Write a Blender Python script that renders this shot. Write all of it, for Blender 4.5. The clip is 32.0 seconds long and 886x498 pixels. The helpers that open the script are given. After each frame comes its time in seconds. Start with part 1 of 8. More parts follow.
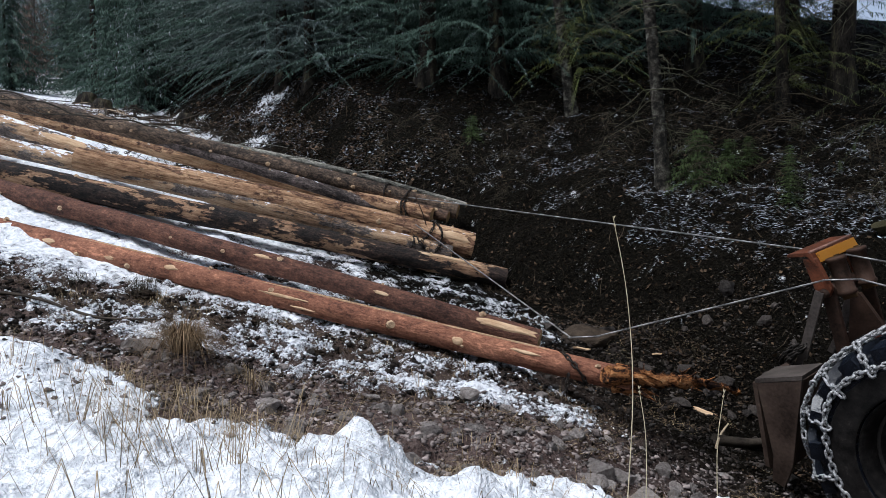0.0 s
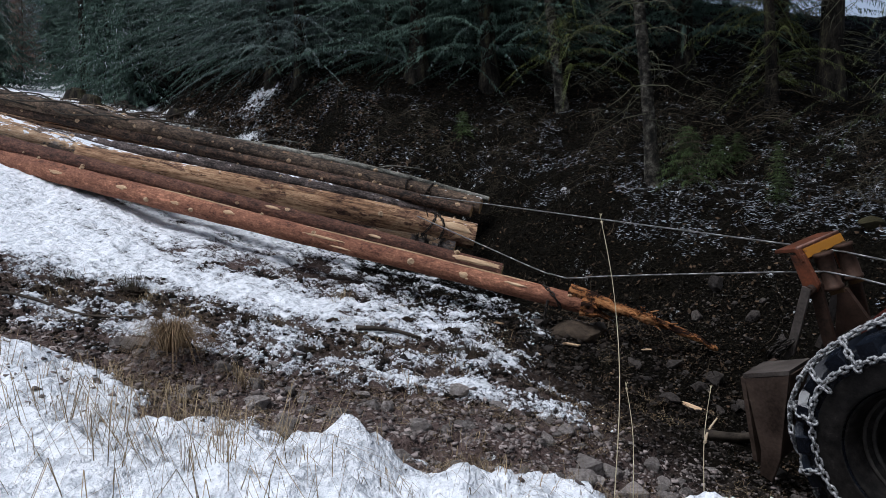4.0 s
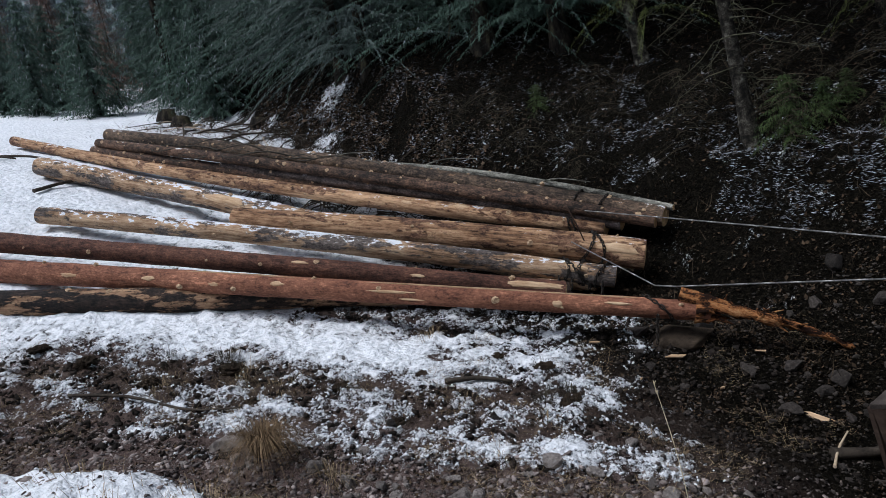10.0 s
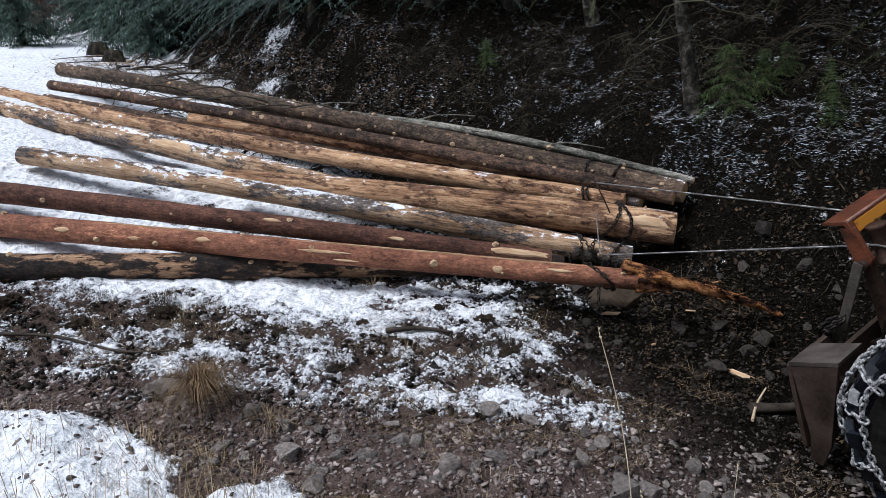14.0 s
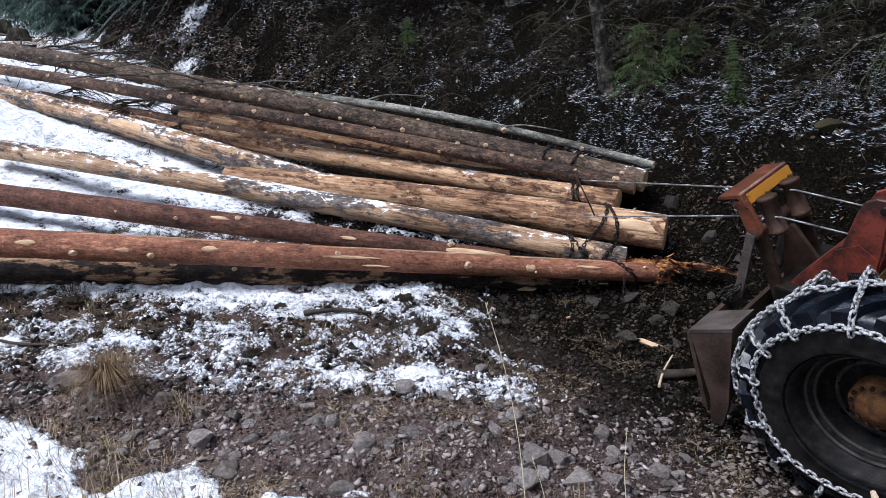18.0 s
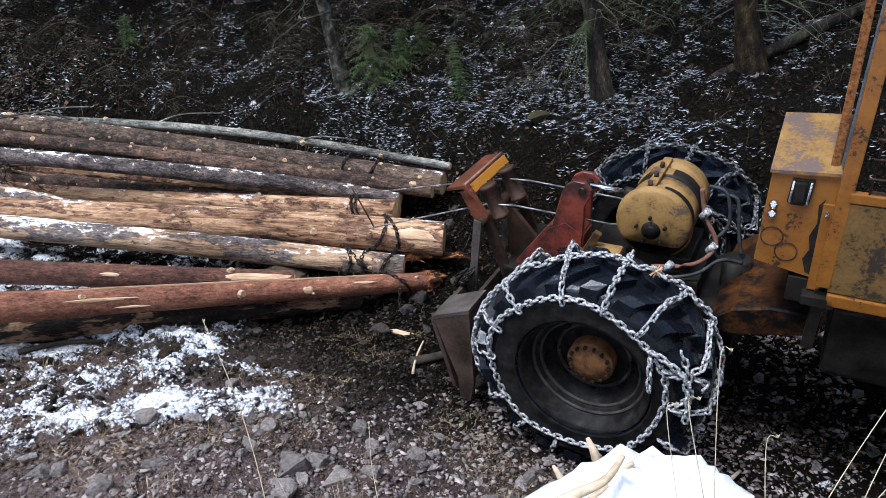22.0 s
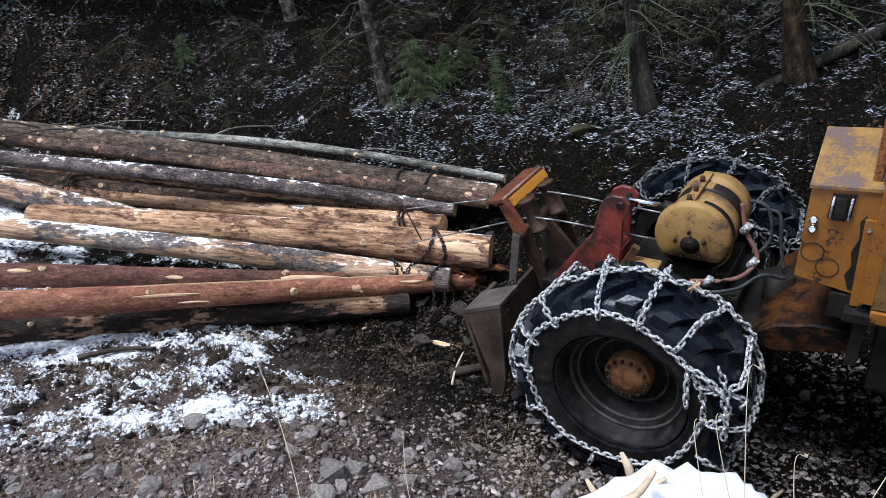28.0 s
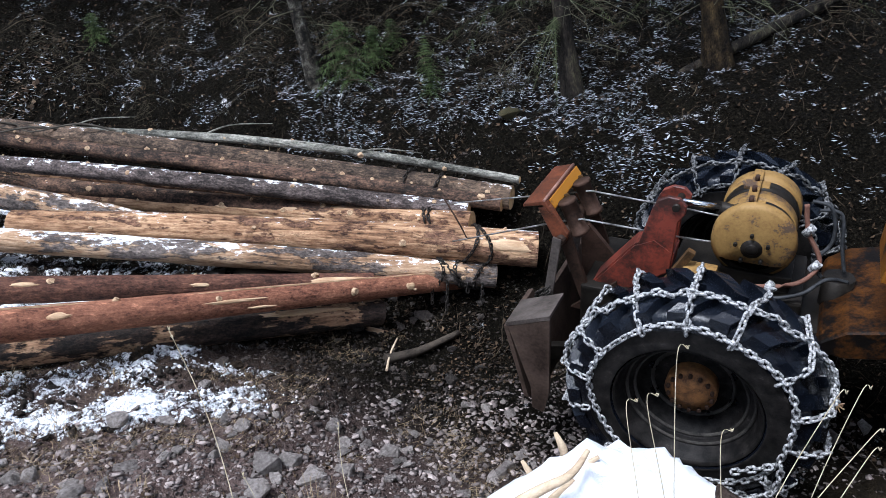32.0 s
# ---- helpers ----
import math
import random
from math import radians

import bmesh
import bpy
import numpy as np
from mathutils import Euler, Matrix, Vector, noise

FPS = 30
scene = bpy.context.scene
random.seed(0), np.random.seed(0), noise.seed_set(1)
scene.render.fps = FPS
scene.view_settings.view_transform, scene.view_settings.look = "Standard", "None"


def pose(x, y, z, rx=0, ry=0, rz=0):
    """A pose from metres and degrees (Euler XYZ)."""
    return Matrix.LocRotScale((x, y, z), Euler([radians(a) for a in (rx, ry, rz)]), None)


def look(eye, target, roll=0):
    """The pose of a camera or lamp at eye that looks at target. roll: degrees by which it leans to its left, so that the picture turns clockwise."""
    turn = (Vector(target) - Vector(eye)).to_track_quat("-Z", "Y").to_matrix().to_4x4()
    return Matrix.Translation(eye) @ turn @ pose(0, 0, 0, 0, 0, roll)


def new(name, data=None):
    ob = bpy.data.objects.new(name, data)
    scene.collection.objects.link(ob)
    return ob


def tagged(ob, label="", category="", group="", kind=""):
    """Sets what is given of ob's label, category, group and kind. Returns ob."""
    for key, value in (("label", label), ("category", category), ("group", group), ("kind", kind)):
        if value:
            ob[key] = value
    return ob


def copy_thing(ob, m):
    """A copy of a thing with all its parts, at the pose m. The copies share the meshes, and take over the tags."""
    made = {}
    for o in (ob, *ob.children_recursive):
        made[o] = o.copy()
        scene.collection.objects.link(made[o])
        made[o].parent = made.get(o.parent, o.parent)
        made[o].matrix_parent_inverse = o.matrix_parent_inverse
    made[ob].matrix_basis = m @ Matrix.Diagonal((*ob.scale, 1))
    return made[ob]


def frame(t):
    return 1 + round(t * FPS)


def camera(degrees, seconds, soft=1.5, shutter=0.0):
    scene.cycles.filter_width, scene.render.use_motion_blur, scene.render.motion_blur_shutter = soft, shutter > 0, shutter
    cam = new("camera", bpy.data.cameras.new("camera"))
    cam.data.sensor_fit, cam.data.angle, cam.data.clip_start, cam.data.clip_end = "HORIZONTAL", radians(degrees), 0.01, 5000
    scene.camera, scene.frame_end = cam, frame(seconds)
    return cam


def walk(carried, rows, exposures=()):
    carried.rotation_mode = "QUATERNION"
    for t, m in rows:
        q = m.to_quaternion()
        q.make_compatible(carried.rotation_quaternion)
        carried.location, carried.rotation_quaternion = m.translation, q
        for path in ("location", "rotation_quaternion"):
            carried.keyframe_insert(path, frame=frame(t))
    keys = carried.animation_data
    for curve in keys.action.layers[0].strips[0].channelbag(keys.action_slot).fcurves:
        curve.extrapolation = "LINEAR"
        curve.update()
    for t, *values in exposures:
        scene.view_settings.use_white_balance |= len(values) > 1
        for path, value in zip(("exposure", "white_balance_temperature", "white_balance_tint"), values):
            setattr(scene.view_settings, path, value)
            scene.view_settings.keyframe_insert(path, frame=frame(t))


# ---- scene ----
cam = camera(64.8, 32.0, soft=0.5)
walk(cam, [
    (0, pose(-0.628, -0.259, 1.919, 88.01, 0.92, 1.28)),
    (0.5, pose(-0.632, -0.262, 1.918, 88.08, 0.42, 0.85)),
    (1, pose(-0.623, -0.261, 1.923, 87.71, 0.35, 0.24)),
    (1.5, pose(-0.618, -0.266, 1.927, 87.63, 1.28, 0.79)),
    (2, pose(-0.612, -0.258, 1.927, 87.81, 1.45, 0.89)),
    (2.5, pose(-0.604, -0.264, 1.932, 87.50, 1.25, 0.61)),
    (4.5, pose(-0.613, -0.260, 1.925, 87.67, 1.00, 0.66)),
    (5, pose(-0.582, -0.240, 1.979, 85.53, 1.34, 1.89)),
    (5.5, pose(-0.512, -0.166, 2.094, 85.03, 2.30, 7.20)),
    (6, pose(-0.383, -0.012, 2.389, 79.98, 2.89, -0.09)),
    (6.5, pose(-0.333, -0.010, 2.639, 78.82, 3.39, -1.08)),
    (7, pose(-0.232, 0.016, 2.783, 80.62, 7.61, -3.84)),
    (7.5, pose(-0.140, 0.025, 2.762, 82.07, 8.33, -5.40)),
    (8, pose(-0.214, 0.058, 2.767, 80.70, 8.35, -6.17)),
    (8.5, pose(-0.340, 0.034, 2.812, 84.75, 10.79, 3.34)),
    (9, pose(-0.371, 0.027, 2.786, 88.58, 11.13, 12.90)),
    (9.5, pose(-0.331, 0.022, 2.790, 87.65, 11.62, 14.07)),
    (10, pose(-0.253, 0.061, 2.756, 82.64, 10.68, 9.09)),
    (10.5, pose(-0.276, 0.062, 2.717, 83.18, 10.56, 6.65)),
    (11, pose(-0.272, 0.082, 2.729, 81.36, 10.66, 4.57)),
    (11.5, pose(-0.300, 0.079, 2.722, 81.16, 9.24, 5.00)),
    (12, pose(-0.315, 0.080, 2.726, 80.28, 8.43, 5.26)),
    (12.5, pose(-0.304, 0.074, 2.720, 79.18, 7.67, 6.47)),
    (13, pose(-0.319, 0.071, 2.718, 78.77, 6.97, 5.91)),
    (13.5, pose(-0.325, 0.069, 2.708, 78.44, 7.17, 5.11)),
    (15.5, pose(-0.177, 0.023, 2.715, 78.57, 7.80, 2.13)),
    (16, pose(-0.152, 0.026, 2.721, 77.81, 8.21, 0.41)),
    (16.5, pose(-0.157, 0.026, 2.706, 77.39, 8.01, -0.54)),
    (17, pose(-0.160, 0.028, 2.709, 76.67, 8.30, -0.73)),
    (17.5, pose(-0.138, 0.027, 2.691, 76.40, 8.37, -0.84)),
    (18, pose(-0.147, 0.026, 2.696, 76.11, 7.77, -0.86)),
    (18.5, pose(-0.141, 0.005, 2.697, 75.89, 7.99, -2.08)),
    (19, pose(-0.113, 0.021, 2.693, 75.93, 8.15, -3.03)),
    (19.5, pose(-0.099, 0.030, 2.703, 76.59, 8.45, -6.54)),
    (20, pose(-0.042, 0.022, 2.695, 76.15, 7.00, -11.96)),
    (20.5, pose(-0.003, -0.001, 2.690, 74.67, 7.40, -18.36)),
    (21, pose(0.010, 0.003, 2.696, 73.31, 8.06, -20.77)),
    (21.5, pose(0.009, 0.004, 2.692, 73.03, 8.51, -20.22)),
    (22, pose(0.021, 0.007, 2.690, 73.17, 8.17, -20.77)),
    (22.5, pose(-0.005, 0.000, 2.694, 74.03, 7.61, -20.21)),
    (23, pose(0.000, 0.000, 2.700, 74.60, 8.40, -19.20)),
    (23.5, pose(-0.004, -0.012, 2.694, 74.80, 8.61, -18.21)),
    (24, pose(-0.024, -0.011, 2.691, 74.15, 8.32, -16.76)),
    (24.5, pose(-0.067, -0.008, 2.682, 73.85, 8.18, -15.20)),
    (26.5, pose(0.033, -0.055, 2.719, 73.73, 7.63, -14.71)),
    (27, pose(0.039, -0.064, 2.724, 73.69, 7.81, -16.28)),
    (27.5, pose(0.066, -0.083, 2.723, 74.68, 8.41, -16.30)),
    (28, pose(0.063, -0.083, 2.727, 74.53, 8.99, -16.87)),
    (28.5, pose(0.054, -0.088, 2.730, 74.52, 9.11, -17.98)),
    (29, pose(0.049, -0.088, 2.727, 74.19, 8.81, -17.88)),
    (29.5, pose(0.054, -0.086, 2.736, 73.84, 9.15, -18.67)),
    (30, pose(0.070, -0.075, 2.727, 73.99, 8.54, -18.13)),
    (30.5, pose(0.058, -0.058, 2.731, 73.79, 8.59, -19.97)),
    (31, pose(0.037, -0.057, 2.720, 73.56, 8.32, -21.09)),
    (31.5, pose(0.048, -0.053, 2.721, 73.05, 8.39, -21.46)),
    (32, pose(0.069, -0.043, 2.731, 72.30, 8.39, -22.64)),
], exposures=[(0.0, 0.6, 5900, 10), (2.0, 0.5, 5850, 10), (5.0, 0.2, 5850, 11), (6.0, 0.1, 5850, 11), (7.0, 0.75, 5950, 12), (8.0, 0.95, 5950, 12), (9.0, 0.25, 5800, 10), (10.0, 0.22, 5850, 10), (11.0, 0.35, 5850, 10), (13.0, 0.47, 5900, 10), (16.0, 0.85, 5800, 13), (18.0, 1.0, 5700, 13), (20.0, 1.35, 5650, 13), (21.5, 1.35, 5600, 12), (23.0, 1.25, 5550, 11), (32.0, 1.3, 5600, 11)])

# ---- light: a grey winter sky over a narrow wooded valley ----
world = bpy.data.worlds.new("overcast_sky")
scene.world = world
world.use_nodes = True
wn = world.node_tree.nodes
sky = wn.new("ShaderNodeTexSky")
sky.sky_type = "NISHITA"
sky.sun_disc = False
sky.sun_elevation = radians(62)
sky.sun_rotation = radians(200)
sky.air_density, sky.dust_density, sky.ozone_density = 1.0, 2.0, 1.5
wn["Background"].inputs["Strength"].default_value = 0.09
pale = wn.new("ShaderNodeHueSaturation")
pale.inputs["Saturation"].default_value = 0.55
world.node_tree.links.new(sky.outputs[0], pale.inputs["Color"])
world.node_tree.links.new(pale.outputs[0], wn["Background"].inputs["Color"])
sun = new("sun", bpy.data.lights.new("sun", "SUN"))
sun.data.energy, sun.data.angle = 2.4, radians(25)
sun.data.color = (1.0, 0.98, 0.95)
sun.matrix_world = look((-6, 2.5, 15), (0, 6, 0.8))

# ---- materials ----
def nodes_of(name):
    m = bpy.data.materials.new(name)
    m.use_nodes = True
    t = m.node_tree
    return m, t, t.nodes["Principled BSDF"]


def noise_node(t, coord, scale, detail=5.0, rough=0.6, stretch=None):
    n = t.nodes.new("ShaderNodeTexNoise")
    n.inputs["Scale"].default_value = scale
    n.inputs["Detail"].default_value = detail
    n.inputs["Roughness"].default_value = rough
    if stretch:
        mp = t.nodes.new("ShaderNodeMapping")
        mp.inputs["Scale"].default_value = stretch
        t.links.new(coord, mp.inputs["Vector"])
        coord = mp.outputs[0]
    t.links.new(coord, n.inputs["Vector"])
    return n.outputs["Fac"]


def ramp_node(t, fac, stops):
    r = t.nodes.new("ShaderNodeValToRGB")
    e = r.color_ramp.elements
    while len(e) < len(stops):
        e.new(0.5)
    for el, (p, c) in zip(e, stops):
        el.position = p
        el.color = (*c, 1) if not isinstance(c, float) else (c, c, c, 1)
    t.links.new(fac, r.inputs["Fac"])
    return r.outputs["Color"]


def mix_node(t, fac, a, b, mode="MIX"):
    n = t.nodes.new("ShaderNodeMix")
    n.data_type, n.blend_type = "RGBA", mode
    for sock, v in ((n.inputs["Factor"], fac), (n.inputs["A"], a), (n.inputs["B"], b)):
        if isinstance(v, (int, float)):
            sock.default_value = v
        elif isinstance(v, tuple):
            sock.default_value = (*v, 1)
        else:
            t.links.new(v, sock)
    return n.outputs["Result"]


def math_node(t, op, a, b=0.0, clamp=False):
    n = t.nodes.new("ShaderNodeMath")
    n.operation, n.use_clamp = op, clamp
    for sock, v in ((n.inputs[0], a), (n.inputs[1], b)):
        if isinstance(v, (int, float)):
            sock.default_value = v
        else:
            t.links.new(v, sock)
    return n.outputs[0]


def bump_node(t, b, height, strength, distance=0.01):
    n = t.nodes.new("ShaderNodeBump")
    n.inputs["Strength"].default_value = strength
    n.inputs["Distance"].default_value = distance
    t.links.new(height, n.inputs["Height"])
    t.links.new(n.outputs[0], b.inputs["Normal"])


def coords(t, kind="Object"):
    return t.nodes.new("ShaderNodeTexCoord").outputs[kind]


def surface(name, c1, c2, scale=8.0, rough=0.7, bump=0.3, metal=0.0, dist=0.01, c3=None, spread=(0.35, 0.65), stretch=None, vary=0.0, island=False, gloss=0.12):
    """A surface of two or three tones at two scales, with relief."""
    m, t, b = nodes_of(name)
    co = coords(t)
    big = noise_node(t, co, scale, 4.0, 0.6, stretch)
    fine = noise_node(t, co, scale * 9, 5.0, 0.65, stretch)
    stops = [(spread[0], c1), (spread[1], c2)] + ([(min(1.0, spread[1] + 0.12), c3)] if c3 else [])
    col = ramp_node(t, math_node(t, "ADD", math_node(t, "MULTIPLY", big, 0.65), math_node(t, "MULTIPLY", fine, 0.35)), stops)
    if vary:
        if island:
            rnd = t.nodes.new("ShaderNodeNewGeometry").outputs["Random Per Island"]
        else:
            rnd = t.nodes.new("ShaderNodeObjectInfo").outputs["Random"]
        k = math_node(t, "ADD", math_node(t, "MULTIPLY", rnd, 2 * vary), 1 - vary)
        hs = t.nodes.new("ShaderNodeHueSaturation")
        t.links.new(k, hs.inputs["Value"])
        t.links.new(col, hs.inputs["Color"])
        col = hs.outputs[0]
    t.links.new(col, b.inputs["Base Color"])
    r = math_node(t, "ADD", math_node(t, "MULTIPLY", fine, 0.3), rough - 0.15, True)
    t.links.new(r, b.inputs["Roughness"])
    b.inputs["Metallic"].default_value = metal
    b.inputs["Specular IOR Level"].default_value = gloss
    if bump:
        bump_node(t, b, math_node(t, "ADD", math_node(t, "MULTIPLY", big, 0.5), fine), bump, dist)
    return m


def ground_surface():
    m, t, b = nodes_of("ground")
    co = coords(t)
    at = {}
    for k in ("snow", "litter", "dirt"):
        a = t.nodes.new("ShaderNodeAttribute")
        a.attribute_name = k
        at[k] = a.outputs["Fac"]
    n1 = noise_node(t, co, 1.3, 4)
    n2 = noise_node(t, co, 7.0, 5, 0.65)
    n3 = noise_node(t, co, 38.0, 4, 0.7)
    n4 = noise_node(t, co, 150.0, 3, 0.7)
    mud = ramp_node(t, math_node(t, "ADD", math_node(t, "MULTIPLY", n2, 0.4), math_node(t, "ADD", math_node(t, "MULTIPLY", n3, 0.4), math_node(t, "MULTIPLY", n4, 0.2))),
                    [(0.38, (0.031, 0.021, 0.018)), (0.48, (0.093, 0.066, 0.058)), (0.57, (0.157, 0.117, 0.104)), (0.68, (0.24, 0.188, 0.17))])
    # near black: the shade under the trees is darkened into the litter colour
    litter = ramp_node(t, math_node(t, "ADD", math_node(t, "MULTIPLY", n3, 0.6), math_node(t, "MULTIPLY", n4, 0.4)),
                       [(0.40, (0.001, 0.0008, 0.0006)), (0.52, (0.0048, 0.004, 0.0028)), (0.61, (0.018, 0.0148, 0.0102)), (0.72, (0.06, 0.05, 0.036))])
    grass = ramp_node(t, math_node(t, "ADD", math_node(t, "MULTIPLY", n2, 0.4), math_node(t, "MULTIPLY", n4, 0.6)),
                      [(0.34, (0.006, 0.005, 0.004)), (0.52, (0.045, 0.034, 0.023)), (0.7, (0.19, 0.145, 0.09))])
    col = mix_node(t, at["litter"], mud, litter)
    col = mix_node(t, at["dirt"], col, grass)
    n5 = noise_node(t, co, 17.0, 4, 0.6)
    edge = at["snow"]
    for n, k in ((n5, 1.3), (n3, 1.6), (n4, 1.3)):
        edge = math_node(t, "ADD", edge, math_node(t, "MULTIPLY", math_node(t, "SUBTRACT", n, 0.5), k))
    mask = ramp_node(t, edge, [(0.40, 0.0), (0.50, 0.5), (0.66, 0.85), (0.9, 1.0)])
    # snow is coloured darker in its pits, where shade would gather
    white = ramp_node(t, math_node(t, "ADD", math_node(t, "MULTIPLY", n5, 0.85), math_node(t, "MULTIPLY", n3, 0.15)), [(0.36, (0.52, 0.54, 0.57)), (0.46, (0.74, 0.76, 0.79)), (0.58, (0.85, 0.86, 0.885))])
    col = mix_node(t, mask, col, white)
    t.links.new(col, b.inputs["Base Color"])
    wet = ramp_node(t, n2, [(0.3, 0.35), (0.6, 0.9)])
    t.links.new(mix_node(t, mask, wet, (0.75, 0.75, 0.75)), b.inputs["Roughness"])
    b.inputs["Specular IOR Level"].default_value = 0.03
    hgt = math_node(t, "ADD", math_node(t, "MULTIPLY", n3, 1.0), math_node(t, "MULTIPLY", n4, 0.35))
    hgt = math_node(t, "MULTIPLY", hgt, math_node(t, "SUBTRACT", 1.0, math_node(t, "MULTIPLY", mask, 0.8)))
    hgt = math_node(t, "ADD", hgt, math_node(t, "MULTIPLY", mask, 0.8))
    hgt = math_node(t, "ADD", hgt, math_node(t, "MULTIPLY", math_node(t, "ADD", n2, n5), 1.6))
    bump_node(t, b, hgt, 1.0, 0.03)
    return m


def log_surface(name, bark1, bark2, wood1, wood2, peel, snow=0.0, rough=0.75, rim=0.22):
    """Bark with peeled wood showing in long patches; peel 0..1; snow lies on the upper side, the more so the larger rim."""
    m, t, b = nodes_of(name)
    co = coords(t)
    rnd = t.nodes.new("ShaderNodeObjectInfo").outputs["Random"]
    off = t.nodes.new("ShaderNodeVectorMath")
    off.operation = "ADD"
    comb = t.nodes.new("ShaderNodeCombineXYZ")
    t.links.new(math_node(t, "MULTIPLY", rnd, 37.0), comb.inputs[0])
    t.links.new(co, off.inputs[0])
    t.links.new(comb.outputs[0], off.inputs[1])
    co = off.outputs[0]
    grain = noise_node(t, co, 34.0, 5, 0.7, (0.08, 1, 1))
    cells = noise_node(t, co, 60.0, 4, 0.75, (0.6, 1, 1))
    flake = noise_node(t, co, 19.0, 5, 0.7, (0.45, 1, 1))
    patch = noise_node(t, co, 5.5, 6, 0.68, (0.28, 1, 1))
    blot = noise_node(t, co, 3.0, 4, 0.6, (0.35, 1, 1))
    mid = tuple(0.5 * (u + v) for u, v in zip(bark1, bark2))
    bark = ramp_node(t, math_node(t, "ADD", math_node(t, "MULTIPLY", cells, 0.35), math_node(t, "ADD", math_node(t, "MULTIPLY", flake, 0.4), math_node(t, "MULTIPLY", blot, 0.25))),
                     [(0.40, tuple(0.4 * v for v in bark1)), (0.455, bark1), (0.505, mid), (0.55, bark2), (0.62, tuple(min(0.8, v * 2.0) for v in bark2))])
    wood = ramp_node(t, math_node(t, "ADD", math_node(t, "MULTIPLY", grain, 0.45), math_node(t, "ADD", math_node(t, "MULTIPLY", flake, 0.25), math_node(t, "MULTIPLY", blot, 0.3))),
                     [(0.40, tuple(v * 0.3 for v in wood1)), (0.47, wood1), (0.56, wood2), (0.66, tuple(min(0.85, v * 1.35) for v in wood2))])
    scuff = ramp_node(t, math_node(t, "ADD", math_node(t, "MULTIPLY", flake, 0.7), math_node(t, "MULTIPLY", cells, 0.3)), [(0.565, 0.0), (0.60, 1.0)])
    wood = mix_node(t, math_node(t, "MULTIPLY", scuff, 0.6), wood, bark1)
    mask = ramp_node(t, math_node(t, "ADD", math_node(t, "MULTIPLY", patch, 0.75), math_node(t, "MULTIPLY", flake, 0.25)), [(0.72 - 0.45 * peel - 0.015, 0.0), (0.72 - 0.45 * peel + 0.015, 1.0)])
    col = mix_node(t, mask, bark, wood)
    up = None
    if snow:
        nz = t.nodes.new("ShaderNodeSeparateXYZ")
        t.links.new(t.nodes.new("ShaderNodeNewGeometry").outputs["Normal"], nz.inputs[0])
        s = math_node(t, "ADD", math_node(t, "MULTIPLY", nz.outputs[2], rim), math_node(t, "ADD", math_node(t, "MULTIPLY", flake, 1.1), math_node(t, "MULTIPLY", blot, 0.6)))
        up = ramp_node(t, math_node(t, "MULTIPLY", s, 0.5), [(0.565 - 0.08 * snow, 0.0), (0.572 - 0.08 * snow, 1.0)])
        col = mix_node(t, up, col, (0.8, 0.82, 0.86))
    t.links.new(col, b.inputs["Base Color"])
    b.inputs["Roughness"].default_value = rough
    b.inputs["Specular IOR Level"].default_value = 0.22
    h = math_node(t, "ADD", math_node(t, "MULTIPLY", flake, 0.9), math_node(t, "MULTIPLY", cells, 0.5))
    h = math_node(t, "ADD", h, math_node(t, "MULTIPLY", grain, 0.4))
    h = math_node(t, "SUBTRACT", h, math_node(t, "MULTIPLY", mask, 0.6))
    bump_node(t, b, h, 1.0, 0.022)
    return m


M = {}
M["ground"] = ground_surface()
M["red_bark"] = log_surface("red_bark", (0.165, 0.066, 0.039), (0.30, 0.132, 0.077), (0.30, 0.15, 0.075), (0.46, 0.28, 0.15), 0.1, -6.6, rim=1.4)
M["brown_bark"] = log_surface("brown_bark", (0.062, 0.027, 0.018), (0.145, 0.066, 0.042), (0.36, 0.18, 0.09), (0.5, 0.32, 0.17), 0.08)
M["patchy_bark"] = log_surface("patchy_bark", (0.010, 0.008, 0.007), (0.045, 0.029, 0.022), (0.25, 0.14, 0.08), (0.43, 0.27, 0.16), 0.41, -0.9)
M["grey_bark"] = log_surface("grey_bark", (0.07, 0.057, 0.05), (0.2, 0.165, 0.145), (0.29, 0.175, 0.10), (0.53, 0.37, 0.235), 0.53, 0.3)
M["peeled"] = log_surface("peeled", (0.08, 0.039, 0.024), (0.25, 0.138, 0.083), (0.26, 0.14, 0.074), (0.53, 0.335, 0.192), 0.55, -0.35)
M["dark_bark"] = log_surface("dark_bark", (0.021, 0.014, 0.010), (0.125, 0.073, 0.048), (0.3, 0.17, 0.10), (0.5, 0.31, 0.17), 0.16, -0.8)
M["lichen_bark"] = log_surface("lichen_bark", (0.027, 0.0185, 0.013), (0.135, 0.092, 0.062), (0.3, 0.17, 0.10), (0.45, 0.29, 0.17), 0.2, -0.45)
M["mottled_bark"] = log_surface("mottled_bark", (0.03, 0.023, 0.02), (0.14, 0.11, 0.1), (0.4, 0.24, 0.13), (0.55, 0.36, 0.2), 0.2, 0.1)
M["sapling_bark"] = log_surface("sapling_bark", (0.075, 0.073, 0.06), (0.235, 0.225, 0.19), (0.3, 0.2, 0.1), (0.4, 0.3, 0.2), 0.0)
M["cut_wood"] = surface("cut_wood", (0.34, 0.2, 0.09), (0.66, 0.45, 0.24), 9, 0.7, 0.4)
M["fresh_wood"] = surface("fresh_wood", (0.36, 0.21, 0.11), (0.68, 0.5, 0.32), 30, 0.7, 0.5, stretch=(0.15, 1, 1))
M["yellow_paint"] = surface("yellow_paint", (0.022, 0.013, 0.008), (0.15, 0.053, 0.005), 6, 0.45, 0.25, 0.0, 0.004, c3=(0.2, 0.078, 0.008), spread=(0.42, 0.445), gloss=0.3)
